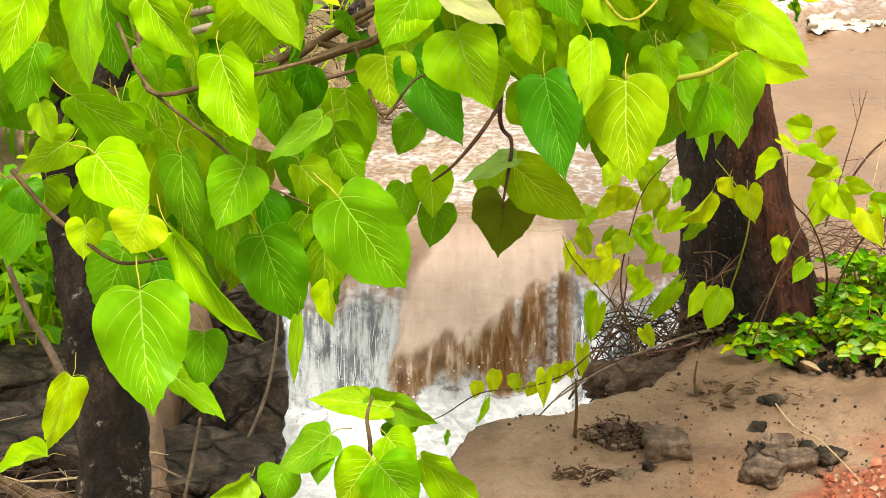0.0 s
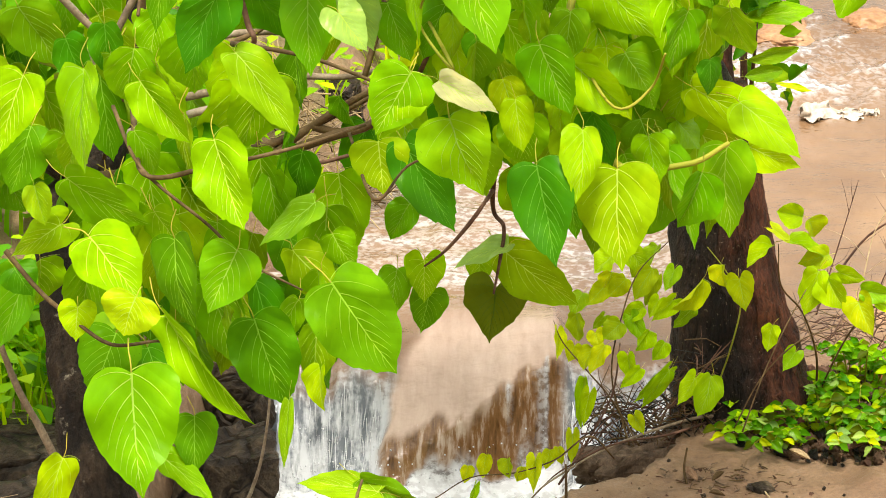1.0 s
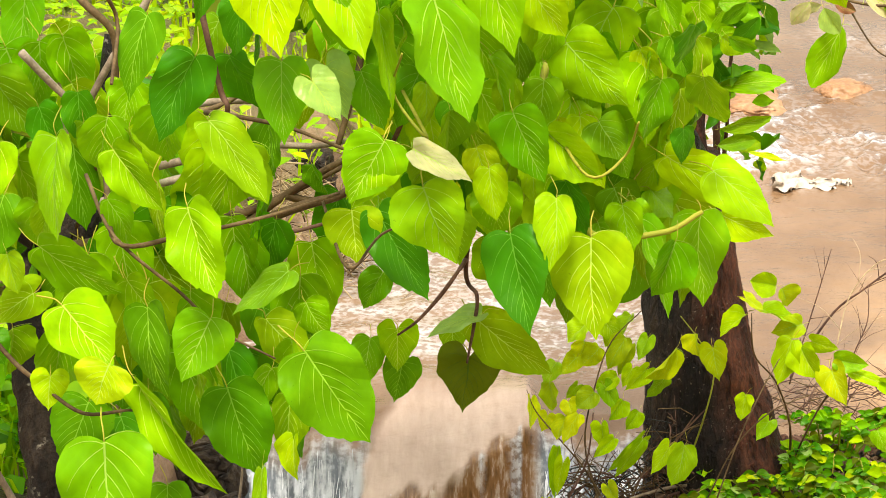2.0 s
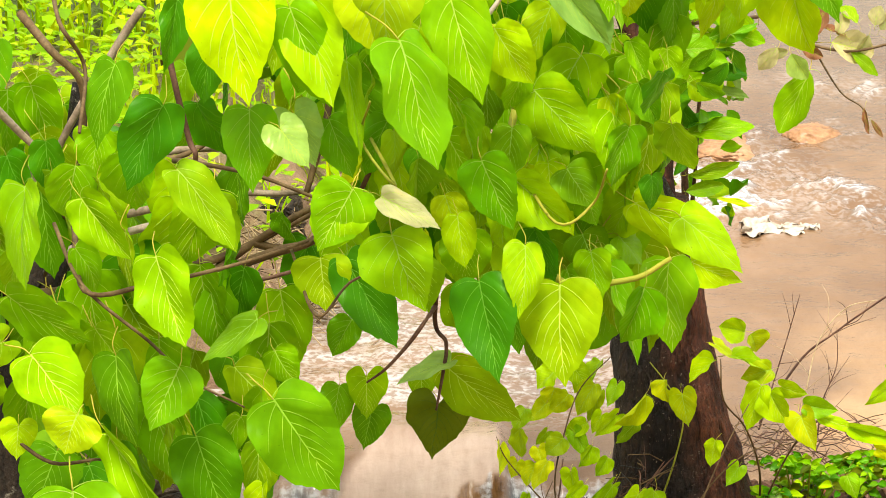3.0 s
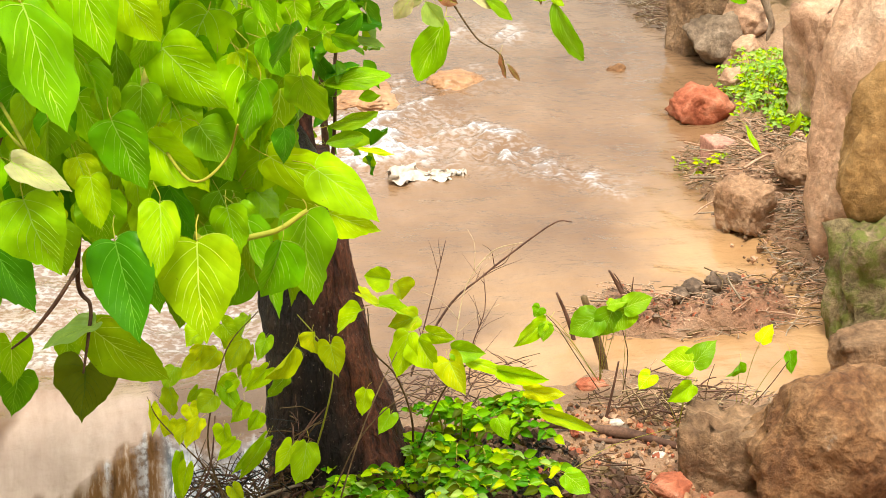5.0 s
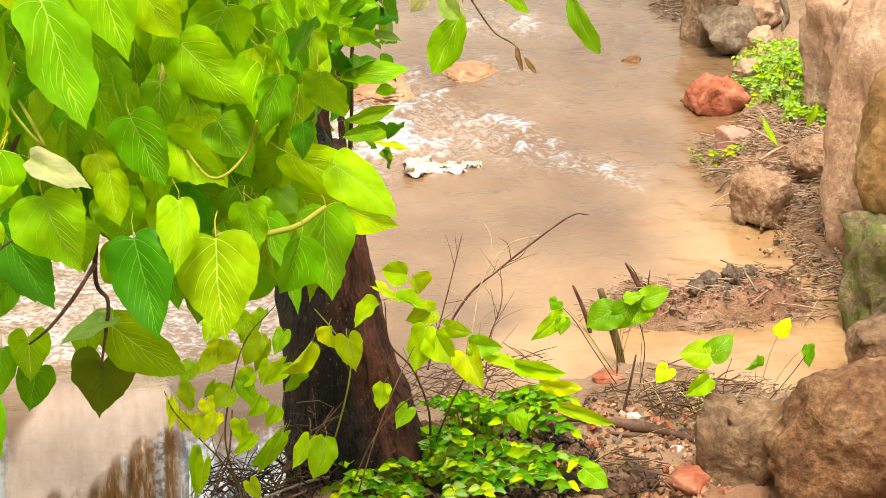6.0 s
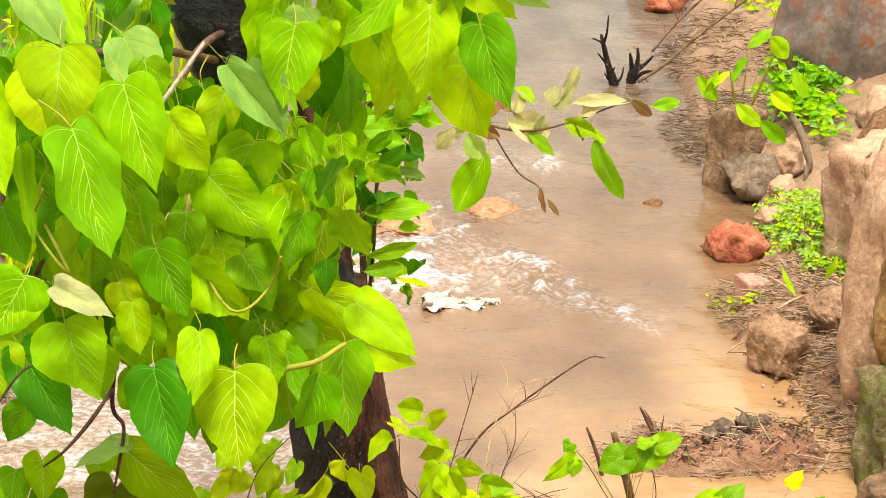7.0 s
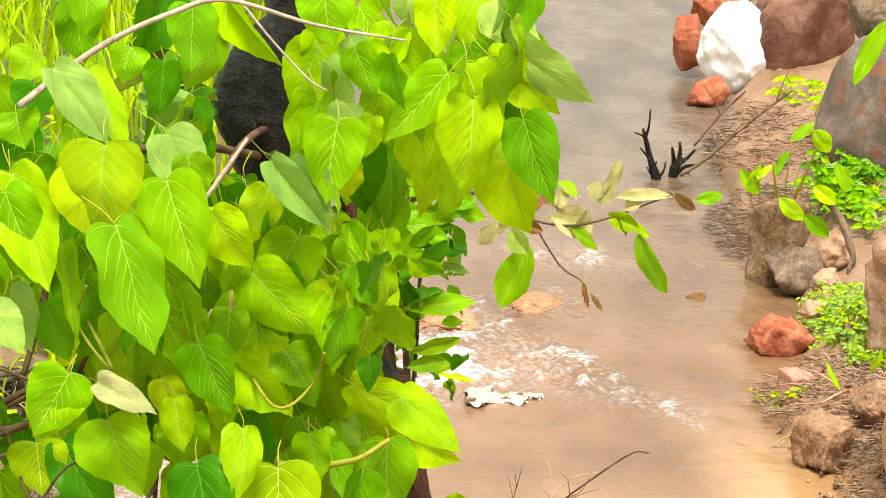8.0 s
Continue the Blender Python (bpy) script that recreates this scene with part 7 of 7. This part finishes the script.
leaf(hanging, (1.135, 6.632, 0.899), (1.260, 6.619, 0.910), 0.038, "mottled", -5, "O")
leaf(hanging, (1.266, 6.621, 0.910), (1.309, 6.600, 0.881), 0.033, "rust", 32, "O")
leaf(hanging, (0.948, 6.639, 0.856), (0.979, 6.657, 0.929), 0.043, "rust", -14, "O")
leaf(hanging, (0.917, 6.637, 0.837), (0.898, 6.655, 0.897), 0.033, "olive", -25, "O")
leaf(hanging, (1.036, 6.623, 0.835), (1.099, 6.605, 0.789), 0.033, "olive", -3, "O")
leaf(hanging, (1.117, 6.623, 0.862), (1.184, 6.597, 0.838), 0.043, "olive", 19, "O")
leaf(hanging, (1.136, 6.619, 0.857), (1.168, 6.612, 0.820), 0.033, "rust", -33, "O")
leaf(hanging, (0.868, 6.593, 0.850), (0.831, 6.582, 0.801), 0.042, "mottled", -15, "O")
leaf(hanging, (1.048, 6.641, 0.895), (1.012, 6.667, 0.927), 0.035, "olive", 19, "O")
leaf(hanging, (1.086, 6.635, 0.891), (1.097, 6.640, 0.935), 0.038, "mottled", -15, "O")
leaf(hanging, (1.068, 6.582, 0.717), (1.073, 6.553, 0.667), 0.020, "rust", 33, "O")
leaf(hanging, (1.081, 6.573, 0.693), (1.106, 6.553, 0.660), 0.013, "rust", 7, "O")
leaf(hanging, (1.585, 8.031, 0.475), (1.660, 8.025, 0.493), 0.037, "mid", 9, "O")
leaf(hanging, (1.005, 6.637, 0.868), (1.022, 6.646, 0.920), 0.033, "mottled", 8, "O")
leaf(hanging, (1.023, 6.634, 0.865), (0.974, 6.654, 0.891), 0.030, "rust", 28, "O")
leaf(hanging, (1.098, 6.631, 0.883), (1.128, 6.634, 0.924), 0.035, "mottled", -3, "O")
leaf(hanging, (1.073, 6.630, 0.870), (1.050, 6.626, 0.821), 0.033, "mottled", -18, "O")
leaf(hanging, (1.154, 6.622, 0.873), (1.196, 6.614, 0.902), 0.033, "mottled", -12, "O")
leaf(hanging, (0.930, 6.635, 0.837), (0.972, 6.614, 0.824), 0.030, "rust", 18, "O")
leaf(hanging, (1.173, 6.612, 0.846), (1.212, 6.605, 0.816), 0.028, "olive", -12, "O")
leaf(hanging, (0.899, 6.636, 0.830), (0.850, 6.627, 0.820), 0.030, "mottled", -28, "O")
bush = empty("shrub", (0.66, 6.25, -0.05), "slender shrub with glossy oval leaves behind the trunk", "shrub")
limb("stem", [(0.68, 6.2, -0.08), (0.66, 6.2, 0.4), (0.639, 6.19, 0.646), (0.636, 6.221, 0.759), (0.626, 6.265, 0.894), (0.613, 6.305, 1.017), (0.61, 6.33, 1.08)], (0.010, 0.009, 0.008, 0.007, 0.006, 0.004, 0.002), dead_twig, bush, 7)
limb("stem", [(0.65, 6.2, 0.55), (0.66, 6.21, 0.7), (0.665, 6.23, 0.85), (0.70, 6.27, 0.98)], (0.005, 0.004, 0.004, 0.002), dead_twig, bush, 6)
leaf(bush, (0.605, 6.192, 0.990), (0.536, 6.181, 0.920), 0.058, "mid", 16, "O")
leaf(bush, (0.628, 6.197, 1.013), (0.592, 6.167, 0.961), 0.056, "mid", 17, "O")
leaf(bush, (0.609, 6.254, 1.020), (0.631, 6.263, 1.091), 0.059, "dark", 2, "O")
leaf(bush, (0.657, 6.180, 0.970), (0.593, 6.163, 0.926), 0.058, "mid", -13, "O")
leaf(bush, (0.623, 6.135, 0.983), (0.681, 6.129, 0.986), 0.058, "mid", -2, "O")
leaf(bush, (0.625, 6.066, 0.933), (0.664, 6.049, 0.908), 0.050, "light", 16, "O")
leaf(bush, (0.619, 6.068, 0.938), (0.585, 6.066, 0.914), 0.046, "mid", -31, "O")
leaf(bush, (0.629, 6.132, 0.808), (0.761, 6.104, 0.838), 0.054, "mid", -3, "O")
leaf(bush, (0.635, 6.105, 0.724), (0.745, 6.122, 0.741), 0.035, "olive", 26, "O")
leaf(bush, (0.635, 6.133, 0.813), (0.698, 6.139, 0.855), 0.047, "dark", -33, "O")
leaf(bush, (0.656, 6.217, 0.921), (0.763, 6.216, 0.910), 0.042, "dark", -4, "O")
leaf(bush, (0.679, 6.233, 0.978), (0.772, 6.236, 1.015), 0.052, "mid", 14, "O")
leaf(bush, (0.696, 6.294, 1.009), (0.766, 6.301, 1.044), 0.052, "dark", -1, "O")
leaf(bush, (0.714, 6.233, 0.991), (0.798, 6.236, 0.972), 0.042, "mid", -7, "O")
leaf(bush, (0.655, 6.253, 1.033), (0.701, 6.263, 1.104), 0.052, "mid", 23, "O")
leaf(bush, (0.585, 6.260, 1.030), (0.537, 6.266, 1.077), 0.052, "mid", -13, "O")
leaf(bush, (0.708, 6.264, 0.919), (0.757, 6.252, 0.861), 0.040, "pale", -29, "O")
leaf(bush, (0.630, 6.095, 0.691), (0.712, 6.103, 0.701), 0.035, "olive", 13, "O")
leaf(bush, (0.688, 6.037, 0.697), (0.768, 6.021, 0.691), 0.016, "yellow", -14, "O")
leaf(bush, (0.536, 6.167, 0.887), (0.502, 6.159, 0.816), 0.047, "dark", 27, "O")
leaf(bush, (0.601, 6.317, 1.051), (0.564, 6.324, 1.110), 0.054, "light", -1, "O")
leaf(bush, (0.731, 6.304, 1.055), (0.789, 6.310, 1.091), 0.052, "mid", 0, "O")
leaf(bush, (0.795, 6.332, 0.998), (0.830, 6.336, 1.047), 0.048, "mid", -23, "O")
leaf(bush, (0.605, 6.157, 0.879), (0.658, 6.126, 0.791), 0.035, "dark", 21, "O")
leaf(bush, (0.685, 6.248, 0.862), (0.765, 6.216, 0.861), 0.031, "pale", -18, "O")
leaf(bush, (0.576, 6.071, 1.165), (0.610, 6.048, 1.111), 0.042, "olive", 30, "O")
leaf(bush, (0.674, 6.364, 0.959), (0.727, 6.333, 0.929), 0.041, "light", 11, "O")
leaf(bush, (0.624, 6.345, 1.114), (0.568, 6.318, 1.049), 0.055, "mid", 11, "O")
leaf(bush, (0.669, 6.293, 1.031), (0.712, 6.281, 0.986), 0.039, "dark", -22, "O")
leaf(bush, (0.630, 6.297, 1.064), (0.709, 6.278, 1.081), 0.050, "dark", -32, "O")
leaf(bush, (0.636, 6.057, 1.208), (0.562, 6.042, 1.179), 0.049, "dark", -28, "O")
leaf(bush, (0.530, 6.175, 1.144), (0.590, 6.152, 1.110), 0.044, "dark", 32, "O")
leaf(bush, (0.700, 6.160, 0.922), (0.657, 6.141, 0.871), 0.043, "olive", -12, "O")
leaf(bush, (0.714, 6.374, 1.004), (0.772, 6.352, 0.964), 0.046, "dark", -14, "O")
leaf(bush, (0.627, 6.278, 0.937), (0.697, 6.289, 0.967), 0.047, "dark", 14, "O")
leaf(bush, (0.641, 6.277, 1.138), (0.680, 6.234, 1.074), 0.052, "dark", -17, "O")
leaf(bush, (0.584, 6.389, 1.104), (0.518, 6.390, 1.067), 0.045, "mid", 29, "O")
leaf(bush, (0.727, 6.154, 1.079), (0.812, 6.153, 1.090), 0.052, "mid", -4, "O")
leaf(bush, (0.711, 6.116, 1.020), (0.764, 6.133, 1.044), 0.037, "mid", -33, "O")
leaf(bush, (0.710, 6.226, 1.134), (0.757, 6.182, 1.082), 0.049, "light", 18, "O")
leaf(bush, (0.670, 6.025, 1.018), (0.620, 6.012, 0.977), 0.040, "dark", -30, "O")
leaf(bush, (0.631, 5.980, 0.962), (0.684, 5.966, 0.935), 0.037, "mid", 33, "O")
leaf(bush, (0.582, 6.206, 0.893), (0.616, 6.187, 0.849), 0.035, "mid", -10, "O")
leaf(bush, (0.654, 6.135, 1.128), (0.577, 6.112, 1.097), 0.052, "mid", -29, "O")
leaf(bush, (0.654, 6.277, 1.008), (0.592, 6.283, 0.956), 0.048, "mid", 0, "O")
leaf(bush, (0.708, 6.243, 0.953), (0.764, 6.235, 0.888), 0.052, "dark", -30, "O")
leaf(bush, (0.660, 6.130, 1.112), (0.595, 6.124, 1.108), 0.039, "mid", -30, "O")
leaf(bush, (0.700, 6.042, 0.982), (0.646, 6.022, 0.923), 0.049, "dark", -29, "O")
leaf(bush, (0.721, 6.234, 1.028), (0.770, 6.211, 1.006), 0.036, "light", -6, "O")
leaf(bush, (0.644, 6.196, 0.982), (0.701, 6.171, 0.953), 0.042, "mid", -30, "O")
leaf(bush, (0.682, 6.365, 0.965), (0.713, 6.320, 0.905), 0.047, "olive", 32, "O")
leaf(bush, (0.687, 6.293, 1.105), (0.737, 6.283, 1.125), 0.034, "mid", 0, "O")
leaf(bush, (0.664, 6.285, 1.138), (0.729, 6.275, 1.146), 0.040, "olive", 2, "O")
leaf(bush, (0.639, 6.028, 1.049), (0.573, 6.018, 1.049), 0.040, "mid", -12, "O")
leaf(bush, (0.632, 6.230, 1.151), (0.665, 6.202, 1.118), 0.033, "olive", 2, "O")
leaf(bush, (0.636, 6.215, 0.939), (0.592, 6.221, 0.908), 0.033, "light", 6, "O")
leaf(bush, (0.649, 6.225, 0.877), (0.604, 6.249, 0.905), 0.034, "mid", -19, "O")
leaf(bush, (0.612, 6.115, 0.915), (0.662, 6.099, 0.937), 0.034, "mid", 2, "O")
leaf(bush, (0.643, 6.073, 0.994), (0.703, 6.059, 0.976), 0.039, "mid", 4, "O")
rnd = random.Random(19)
for _ in range(90):
    at = Vector((rnd.uniform(0.50, 0.74), rnd.uniform(6.14, 6.36), rnd.uniform(0.60, 1.12)))
    s = rnd.uniform(0.04, 0.08)
    small_leaf(bush, at, (rnd.uniform(-0.6, 1), rnd.uniform(-0.5, 0.3), rnd.uniform(-0.8, 0.4)), s, s * rnd.uniform(0.45, 0.65), rnd.choice(("mid", "small", "light", "dark")), rnd)
bankweed = empty("weed", (2.11, 9.35, -0.02), "lush bank weed with lime oval leaves below the upright boulder", "weed", "young plants")
limb("stem", [(2.117, 9.347, -0.03), (2.08, 9.25, 0.12), (2.05, 9.22, 0.25)], (0.006, 0.005, 0.002), stalk_mat, bankweed, 6)
limb("stem", [(2.117, 9.347, -0.03), (2.13, 9.2, 0.15), (2.16, 9.1, 0.33)], (0.006, 0.005, 0.002), stalk_mat, bankweed, 6)
leaf(bankweed, (1.963, 9.275, 0.205), (2.027, 9.259, 0.128), 0.047, "light", 19, "O")
limb("stem", [(2.050, 9.350, -0.030), (1.998, 9.305, 0.131), (1.963, 9.275, 0.205)], (0.0012, 0.001, 0.0008), stalk_mat, bankweed, 5, 5)
leaf(bankweed, (2.024, 9.274, 0.224), (1.982, 9.258, 0.137), 0.040, "light", -32, "O")
limb("stem", [(2.050, 9.350, -0.030), (2.034, 9.304, 0.142), (2.024, 9.274, 0.224)], (0.0012, 0.001, 0.0008), stalk_mat, bankweed, 5, 5)
leaf(bankweed, (2.098, 9.181, 0.288), (2.048, 9.173, 0.217), 0.052, "mid", 32, "O")
limb("stem", [(2.120, 9.350, -0.020), (2.107, 9.249, 0.185), (2.098, 9.181, 0.288)], (0.0012, 0.001, 0.0008), stalk_mat, bankweed, 5, 5)
leaf(bankweed, (2.145, 9.100, 0.383), (2.201, 9.095, 0.313), 0.059, "light", 13, "O")
limb("stem", [(2.120, 9.350, -0.020), (2.135, 9.200, 0.242), (2.145, 9.100, 0.383)], (0.0012, 0.001, 0.0008), stalk_mat, bankweed, 5, 5)
leaf(bankweed, (2.022, 8.954, 0.210), (2.085, 8.902, 0.155), 0.051, "light", 23, "O")
limb("stem", [(2.050, 9.350, -0.030), (2.033, 9.112, 0.134), (2.022, 8.954, 0.210)], (0.0012, 0.001, 0.0008), stalk_mat, bankweed, 5, 5)
leaf(bankweed, (2.124, 8.954, 0.246), (2.188, 8.918, 0.204), 0.051, "light", 9, "O")
limb("stem", [(2.120, 9.350, -0.020), (2.122, 9.112, 0.160), (2.124, 8.954, 0.246)], (0.0012, 0.001, 0.0008), stalk_mat, bankweed, 5, 5)
leaf(bankweed, (2.069, 8.838, 0.193), (2.158, 8.832, 0.124), 0.051, "mid", 14, "O")
limb("stem", [(2.050, 9.350, -0.030), (2.061, 9.043, 0.124), (2.069, 8.838, 0.193)], (0.0012, 0.001, 0.0008), stalk_mat, bankweed, 5, 5)
leaf(bankweed, (2.098, 9.191, 0.321), (2.162, 9.183, 0.387), 0.042, "light", -14, "O")
limb("stem", [(2.120, 9.350, -0.020), (2.107, 9.255, 0.205), (2.098, 9.191, 0.321)], (0.0012, 0.001, 0.0008), stalk_mat, bankweed, 5, 5)
leaf(bankweed, (2.015, 9.259, 0.173), (2.071, 9.285, 0.222), 0.035, "light", -23, "O")
limb("stem", [(2.050, 9.350, -0.030), (2.029, 9.295, 0.112), (2.015, 9.259, 0.173)], (0.0012, 0.001, 0.0008), stalk_mat, bankweed, 5, 5)
leaf(bankweed, (2.191, 8.968, 0.314), (2.226, 8.942, 0.233), 0.046, "light", -5, "O")
limb("stem", [(2.200, 9.300, 0.000), (2.195, 9.101, 0.208), (2.191, 8.968, 0.314)], (0.0012, 0.001, 0.0008), stalk_mat, bankweed, 5, 5)
leaf(bankweed, (1.876, 7.265, 1.156), (1.792, 7.195, 1.021), 0.052, "mid", 8, "O")
leaf(bankweed, (1.757, 7.125, 0.338), (1.793, 7.080, 0.281), 0.028, "light", -26, "O")
leaf(bankweed, (1.894, 7.120, 0.370), (1.872, 7.098, 0.312), 0.032, "light", -29, "O")


def leafy_mound(thing, centre, spread, height, stems, per_stem, size, tones, seed, lean=(0, 0)):
    """A low shrub: stems that arch out from the middle, leaves in pairs along them."""
    r = random.Random(seed)
    cx, cy = centre
    for k in range(stems):
        a = r.uniform(0, math.tau)
        q = math.sqrt(r.random())
        ex, ey = cx + spread[0] * q * math.cos(a), cy + spread[1] * q * math.sin(a)
        base = Vector((cx + (ex - cx) * 0.45, cy + (ey - cy) * 0.45, height_at(cx + (ex - cx) * 0.45, cy + (ey - cy) * 0.45) - 0.01))
        top = Vector((ex + lean[0], ey + lean[1], max(height_at(ex, ey), -0.1) + height * r.uniform(0.35, 1.0) * (1 - 0.4 * q)))
        mid = base.lerp(top, 0.55) + Vector((0, 0, height * 0.3))
        limb("stem", [base, mid, top], (0.0022, 0.0018, 0.001), stalk_mat, thing, 5, 4)
        line = spline([base, mid, top], per_stem)
        for i in range(per_stem // 2, len(line)):
            s = r.uniform(*size)
            for side in (1, -1):
                way = Vector((side * r.uniform(0.5, 1), r.uniform(-0.9, 0.2), r.uniform(-0.5, 0.35)))
                small_leaf(thing, line[i], way, s, s * r.uniform(0.5, 0.72), r.choice(tones), r)


shrub = empty("shrub", (0.93, 5.98, 0.0), "low shrub of small glossy round green leaves", "shrub", "low shrubs")
leafy_mound(shrub, (0.82, 5.87), (0.28, 0.19), 0.12, 54, 3, (0.018, 0.036), ("small", "small", "light", "dark", "dark", "vine", "shade_toned", "pale"), 71, (0, -0.04))
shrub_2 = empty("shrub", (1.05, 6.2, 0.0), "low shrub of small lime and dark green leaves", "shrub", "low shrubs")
leafy_mound(shrub_2, (0.94, 6.10), (0.19, 0.16), 0.14, 27, 3, (0.018, 0.034), ("mid", "small", "light", "dark", "shade_toned", "dark"), 72, (0.02, -0.05))
herb = empty("weed", (2.12, 8.4, 0.0), "small-leaved lime weed on the twig litter", "weed", "low weeds")
leafy_mound(herb, (2.12, 8.40), (0.12, 0.46), 0.085, 130, 3, (0.009, 0.022), ("light", "pale", "pale", "yellow", "pale"), 73)
herb_2 = empty("weed", (2.2, 9.7, 0.0), "green weed tangle at the foot of the boulder", "weed", "low weeds")
leafy_mound(herb_2, (2.36, 9.56), (0.15, 0.42), 0.15, 44, 3, (0.018, 0.042), ("light", "mid", "small", "pale", "mid"), 74)
herb_3 = empty("weed", (1.84, 8.0, -0.08), "sprinkle of lime seedlings at the water's edge", "weed", "low weeds")
leafy_mound(herb_3, (1.84, 8.0), (0.06, 0.2), 0.05, 7, 2, (0.012, 0.022), ("vine", "light"), 75)
herb_4 = empty("weed", (2.42, 10.9, 0.0), "lime weed beside the white stone", "weed", "low weeds")
leafy_mound(herb_4, (2.50, 10.7), (0.14, 0.4), 0.12, 8, 3, (0.018, 0.036), ("vine", "light"), 76)


def thicket(name, count, place, size, tones, label, seed, blades=False):
    """Far greenery, too many leaves to count: one mesh of folded leaves or grass blades."""
    r = random.Random(seed)
    verts, faces, mats = [], [], []
    for _ in range(count):
        x, y, z = place(r)
        s = r.uniform(*size)
        a = r.uniform(0, math.tau)
        if y < 6.2 and z > 0.5 and clearing(x, y, z) or -0.56 < x < -0.16 and 7.3 < y < 8.1 and r.random() < 0.7:
            continue
        m = r.randrange(len(tones))
        out = Vector((math.cos(a), math.sin(a), 0))
        side = Vector((-out.y, out.x, 0))
        p = Vector((x, y, z))
        b = len(verts)
        if blades:
            bend, w = r.uniform(0.1, 0.7), s * 0.035
            for t in (0, 0.35, 0.7):
                c = p + Vector((0, 0, s * t * (1 - 0.3 * bend * t))) + out * s * bend * t * t
                verts += [c - side * w * (1 - 0.4 * t), c + side * w * (1 - 0.4 * t)]
            verts.append(p + Vector((0, 0, s * (1 - 0.4 * bend))) + out * s * bend)
            faces += [(b, b + 1, b + 3, b + 2), (b + 2, b + 3, b + 5, b + 4), (b + 4, b + 5, b + 6)]
            mats += [m] * 3
        else:
            up = r.uniform(-0.5, 0.5)
            d = (out + Vector((0, 0, up))).normalized()
            w = side * s * r.uniform(0.25, 0.42)
            nrm = Vector((0, 0, s * 0.08))
            verts += [p, p + d * s * 0.35 + w + nrm, p + d * s * 0.4 - nrm, p + d * s * 0.35 - w + nrm, p + d * s - nrm * 2, p + d * s * 0.75 + w * 0.6, p + d * s * 0.75 - w * 0.6]
            faces += [(b, b + 1, b + 2), (b, b + 2, b + 3), (b + 1, b + 5, b + 4, b + 2), (b + 3, b + 2, b + 4, b + 6)]
            mats += [m] * 4
    me = bpy.data.meshes.new(name)
    me.from_pydata([tuple(v) for v in verts], [], faces)
    for t in tones:
        me.materials.append(LEAF[t])
    me.polygons.foreach_set("material_index", mats)
    me.polygons.foreach_set("use_smooth", [True] * len(me.polygons))
    return tagged(new(name, me), label, "undergrowth", kind="stuff")


def on_bank(x0, x1, y0, y1, top):
    def place(r):
        while True:
            x, y = r.uniform(x0, x1), r.uniform(y0, y1)
            if x < np.interp(y, LEFT_Y, LEFT_X) - 0.03:
                return x, y, height_at(x, y) + r.random() ** 1.5 * top
    return place


thicket("undergrowth", 2600, on_bank(-1.4, 0.1, 7.2, 9.0, 0.38), (0.02, 0.06), ("light", "yellow", "vine", "light", "olive"), "yellow-green undergrowth on the far earth bank", 81)
thicket("grass", 6000, on_bank(-1.7, 0.8, 8.3, 14.0, 0.02), (0.08, 0.26), ("light", "vine", "yellow", "vine"), "tall lime grass on the far bank", 82, True)
thicket("grass", 420, on_bank(-0.75, -0.12, 7.1, 8.3, 0.02), (0.05, 0.16), ("vine", "yellow", "light"), "yellow-green grass on the earth bank", 89, True)
thicket("grass", 700, on_bank(-1.5, -0.6, 6.1, 7.2, 0.02), (0.06, 0.2), ("light", "mid", "mid"), "fresh green grass behind the ledge", 83, True)
thicket("undergrowth", 700, on_bank(-1.6, -0.55, 6.15, 7.4, 0.22), (0.05, 0.13), ("mid", "dark", "light"), "green ferny undergrowth behind the ledge", 84)
thicket("grass", 500, on_bank(-1.3, -0.66, 5.9, 6.6, 0.05), (0.08, 0.22), ("mid", "light", "small"), "bright green grass on the ledge", 90, True)
thicket("undergrowth", 420, on_bank(-1.3, -0.62, 5.8, 6.5, 0.28), (0.03, 0.08), ("mid", "light", "mid", "dark"), "green fern leaves behind the ledge rock", 88)
thicket("undergrowth", 900, on_bank(-2.2, 1.2, 11.5, 15.0, 0.9), (0.06, 0.16), ("light", "mid", "vine"), "far green bushes on the bank", 85)


def in_box(x0, x1, y0, y1, z0, z1):
    return lambda r: (r.uniform(x0, x1), r.uniform(y0, y1), r.uniform(z0, z1))


# the heart of the two crowns, its shade put into dark leaf tones
thicket("foliage", 130, in_box(-1.0, -0.2, 5.5, 5.9, 0.6, 1.0), (0.08, 0.15), ("dark", "shade_toned", "dark", "mid"), "inner foliage of the forked tree, shade put into its dark tones", 86)
thicket("foliage", 300, in_box(-0.35, 0.16, 5.7, 6.1, 0.95, 1.5), (0.08, 0.15), ("dark", "shade_toned", "dark", "mid"), "inner foliage of the leaning tree, shade put into its dark tones", 87)


# every leaf hangs on the nearest limb or stem of its own plant
def hang_leaves():
    for thing in [o for o in scene.objects if o.type == "EMPTY"]:
        limbs = [o for o in thing.children if o.type == "MESH" and o.name.split(".")[0] in ("limb", "branch", "stem")]
        if len(limbs) < 1:
            continue
        pts = [np.array([v.co[:] for v in o.data.vertices]) for o in limbs]
        for ob in [o for o in thing.children if o.name.split(".")[0] == "leaf"]:
            at = np.array(ob.matrix_basis.translation)
            near = min(range(len(limbs)), key=lambda i: ((pts[i] - at) ** 2).sum(1).min())
            ob.parent = limbs[near]
            ob.matrix_parent_inverse = Matrix.Identity(4)


hang_leaves()
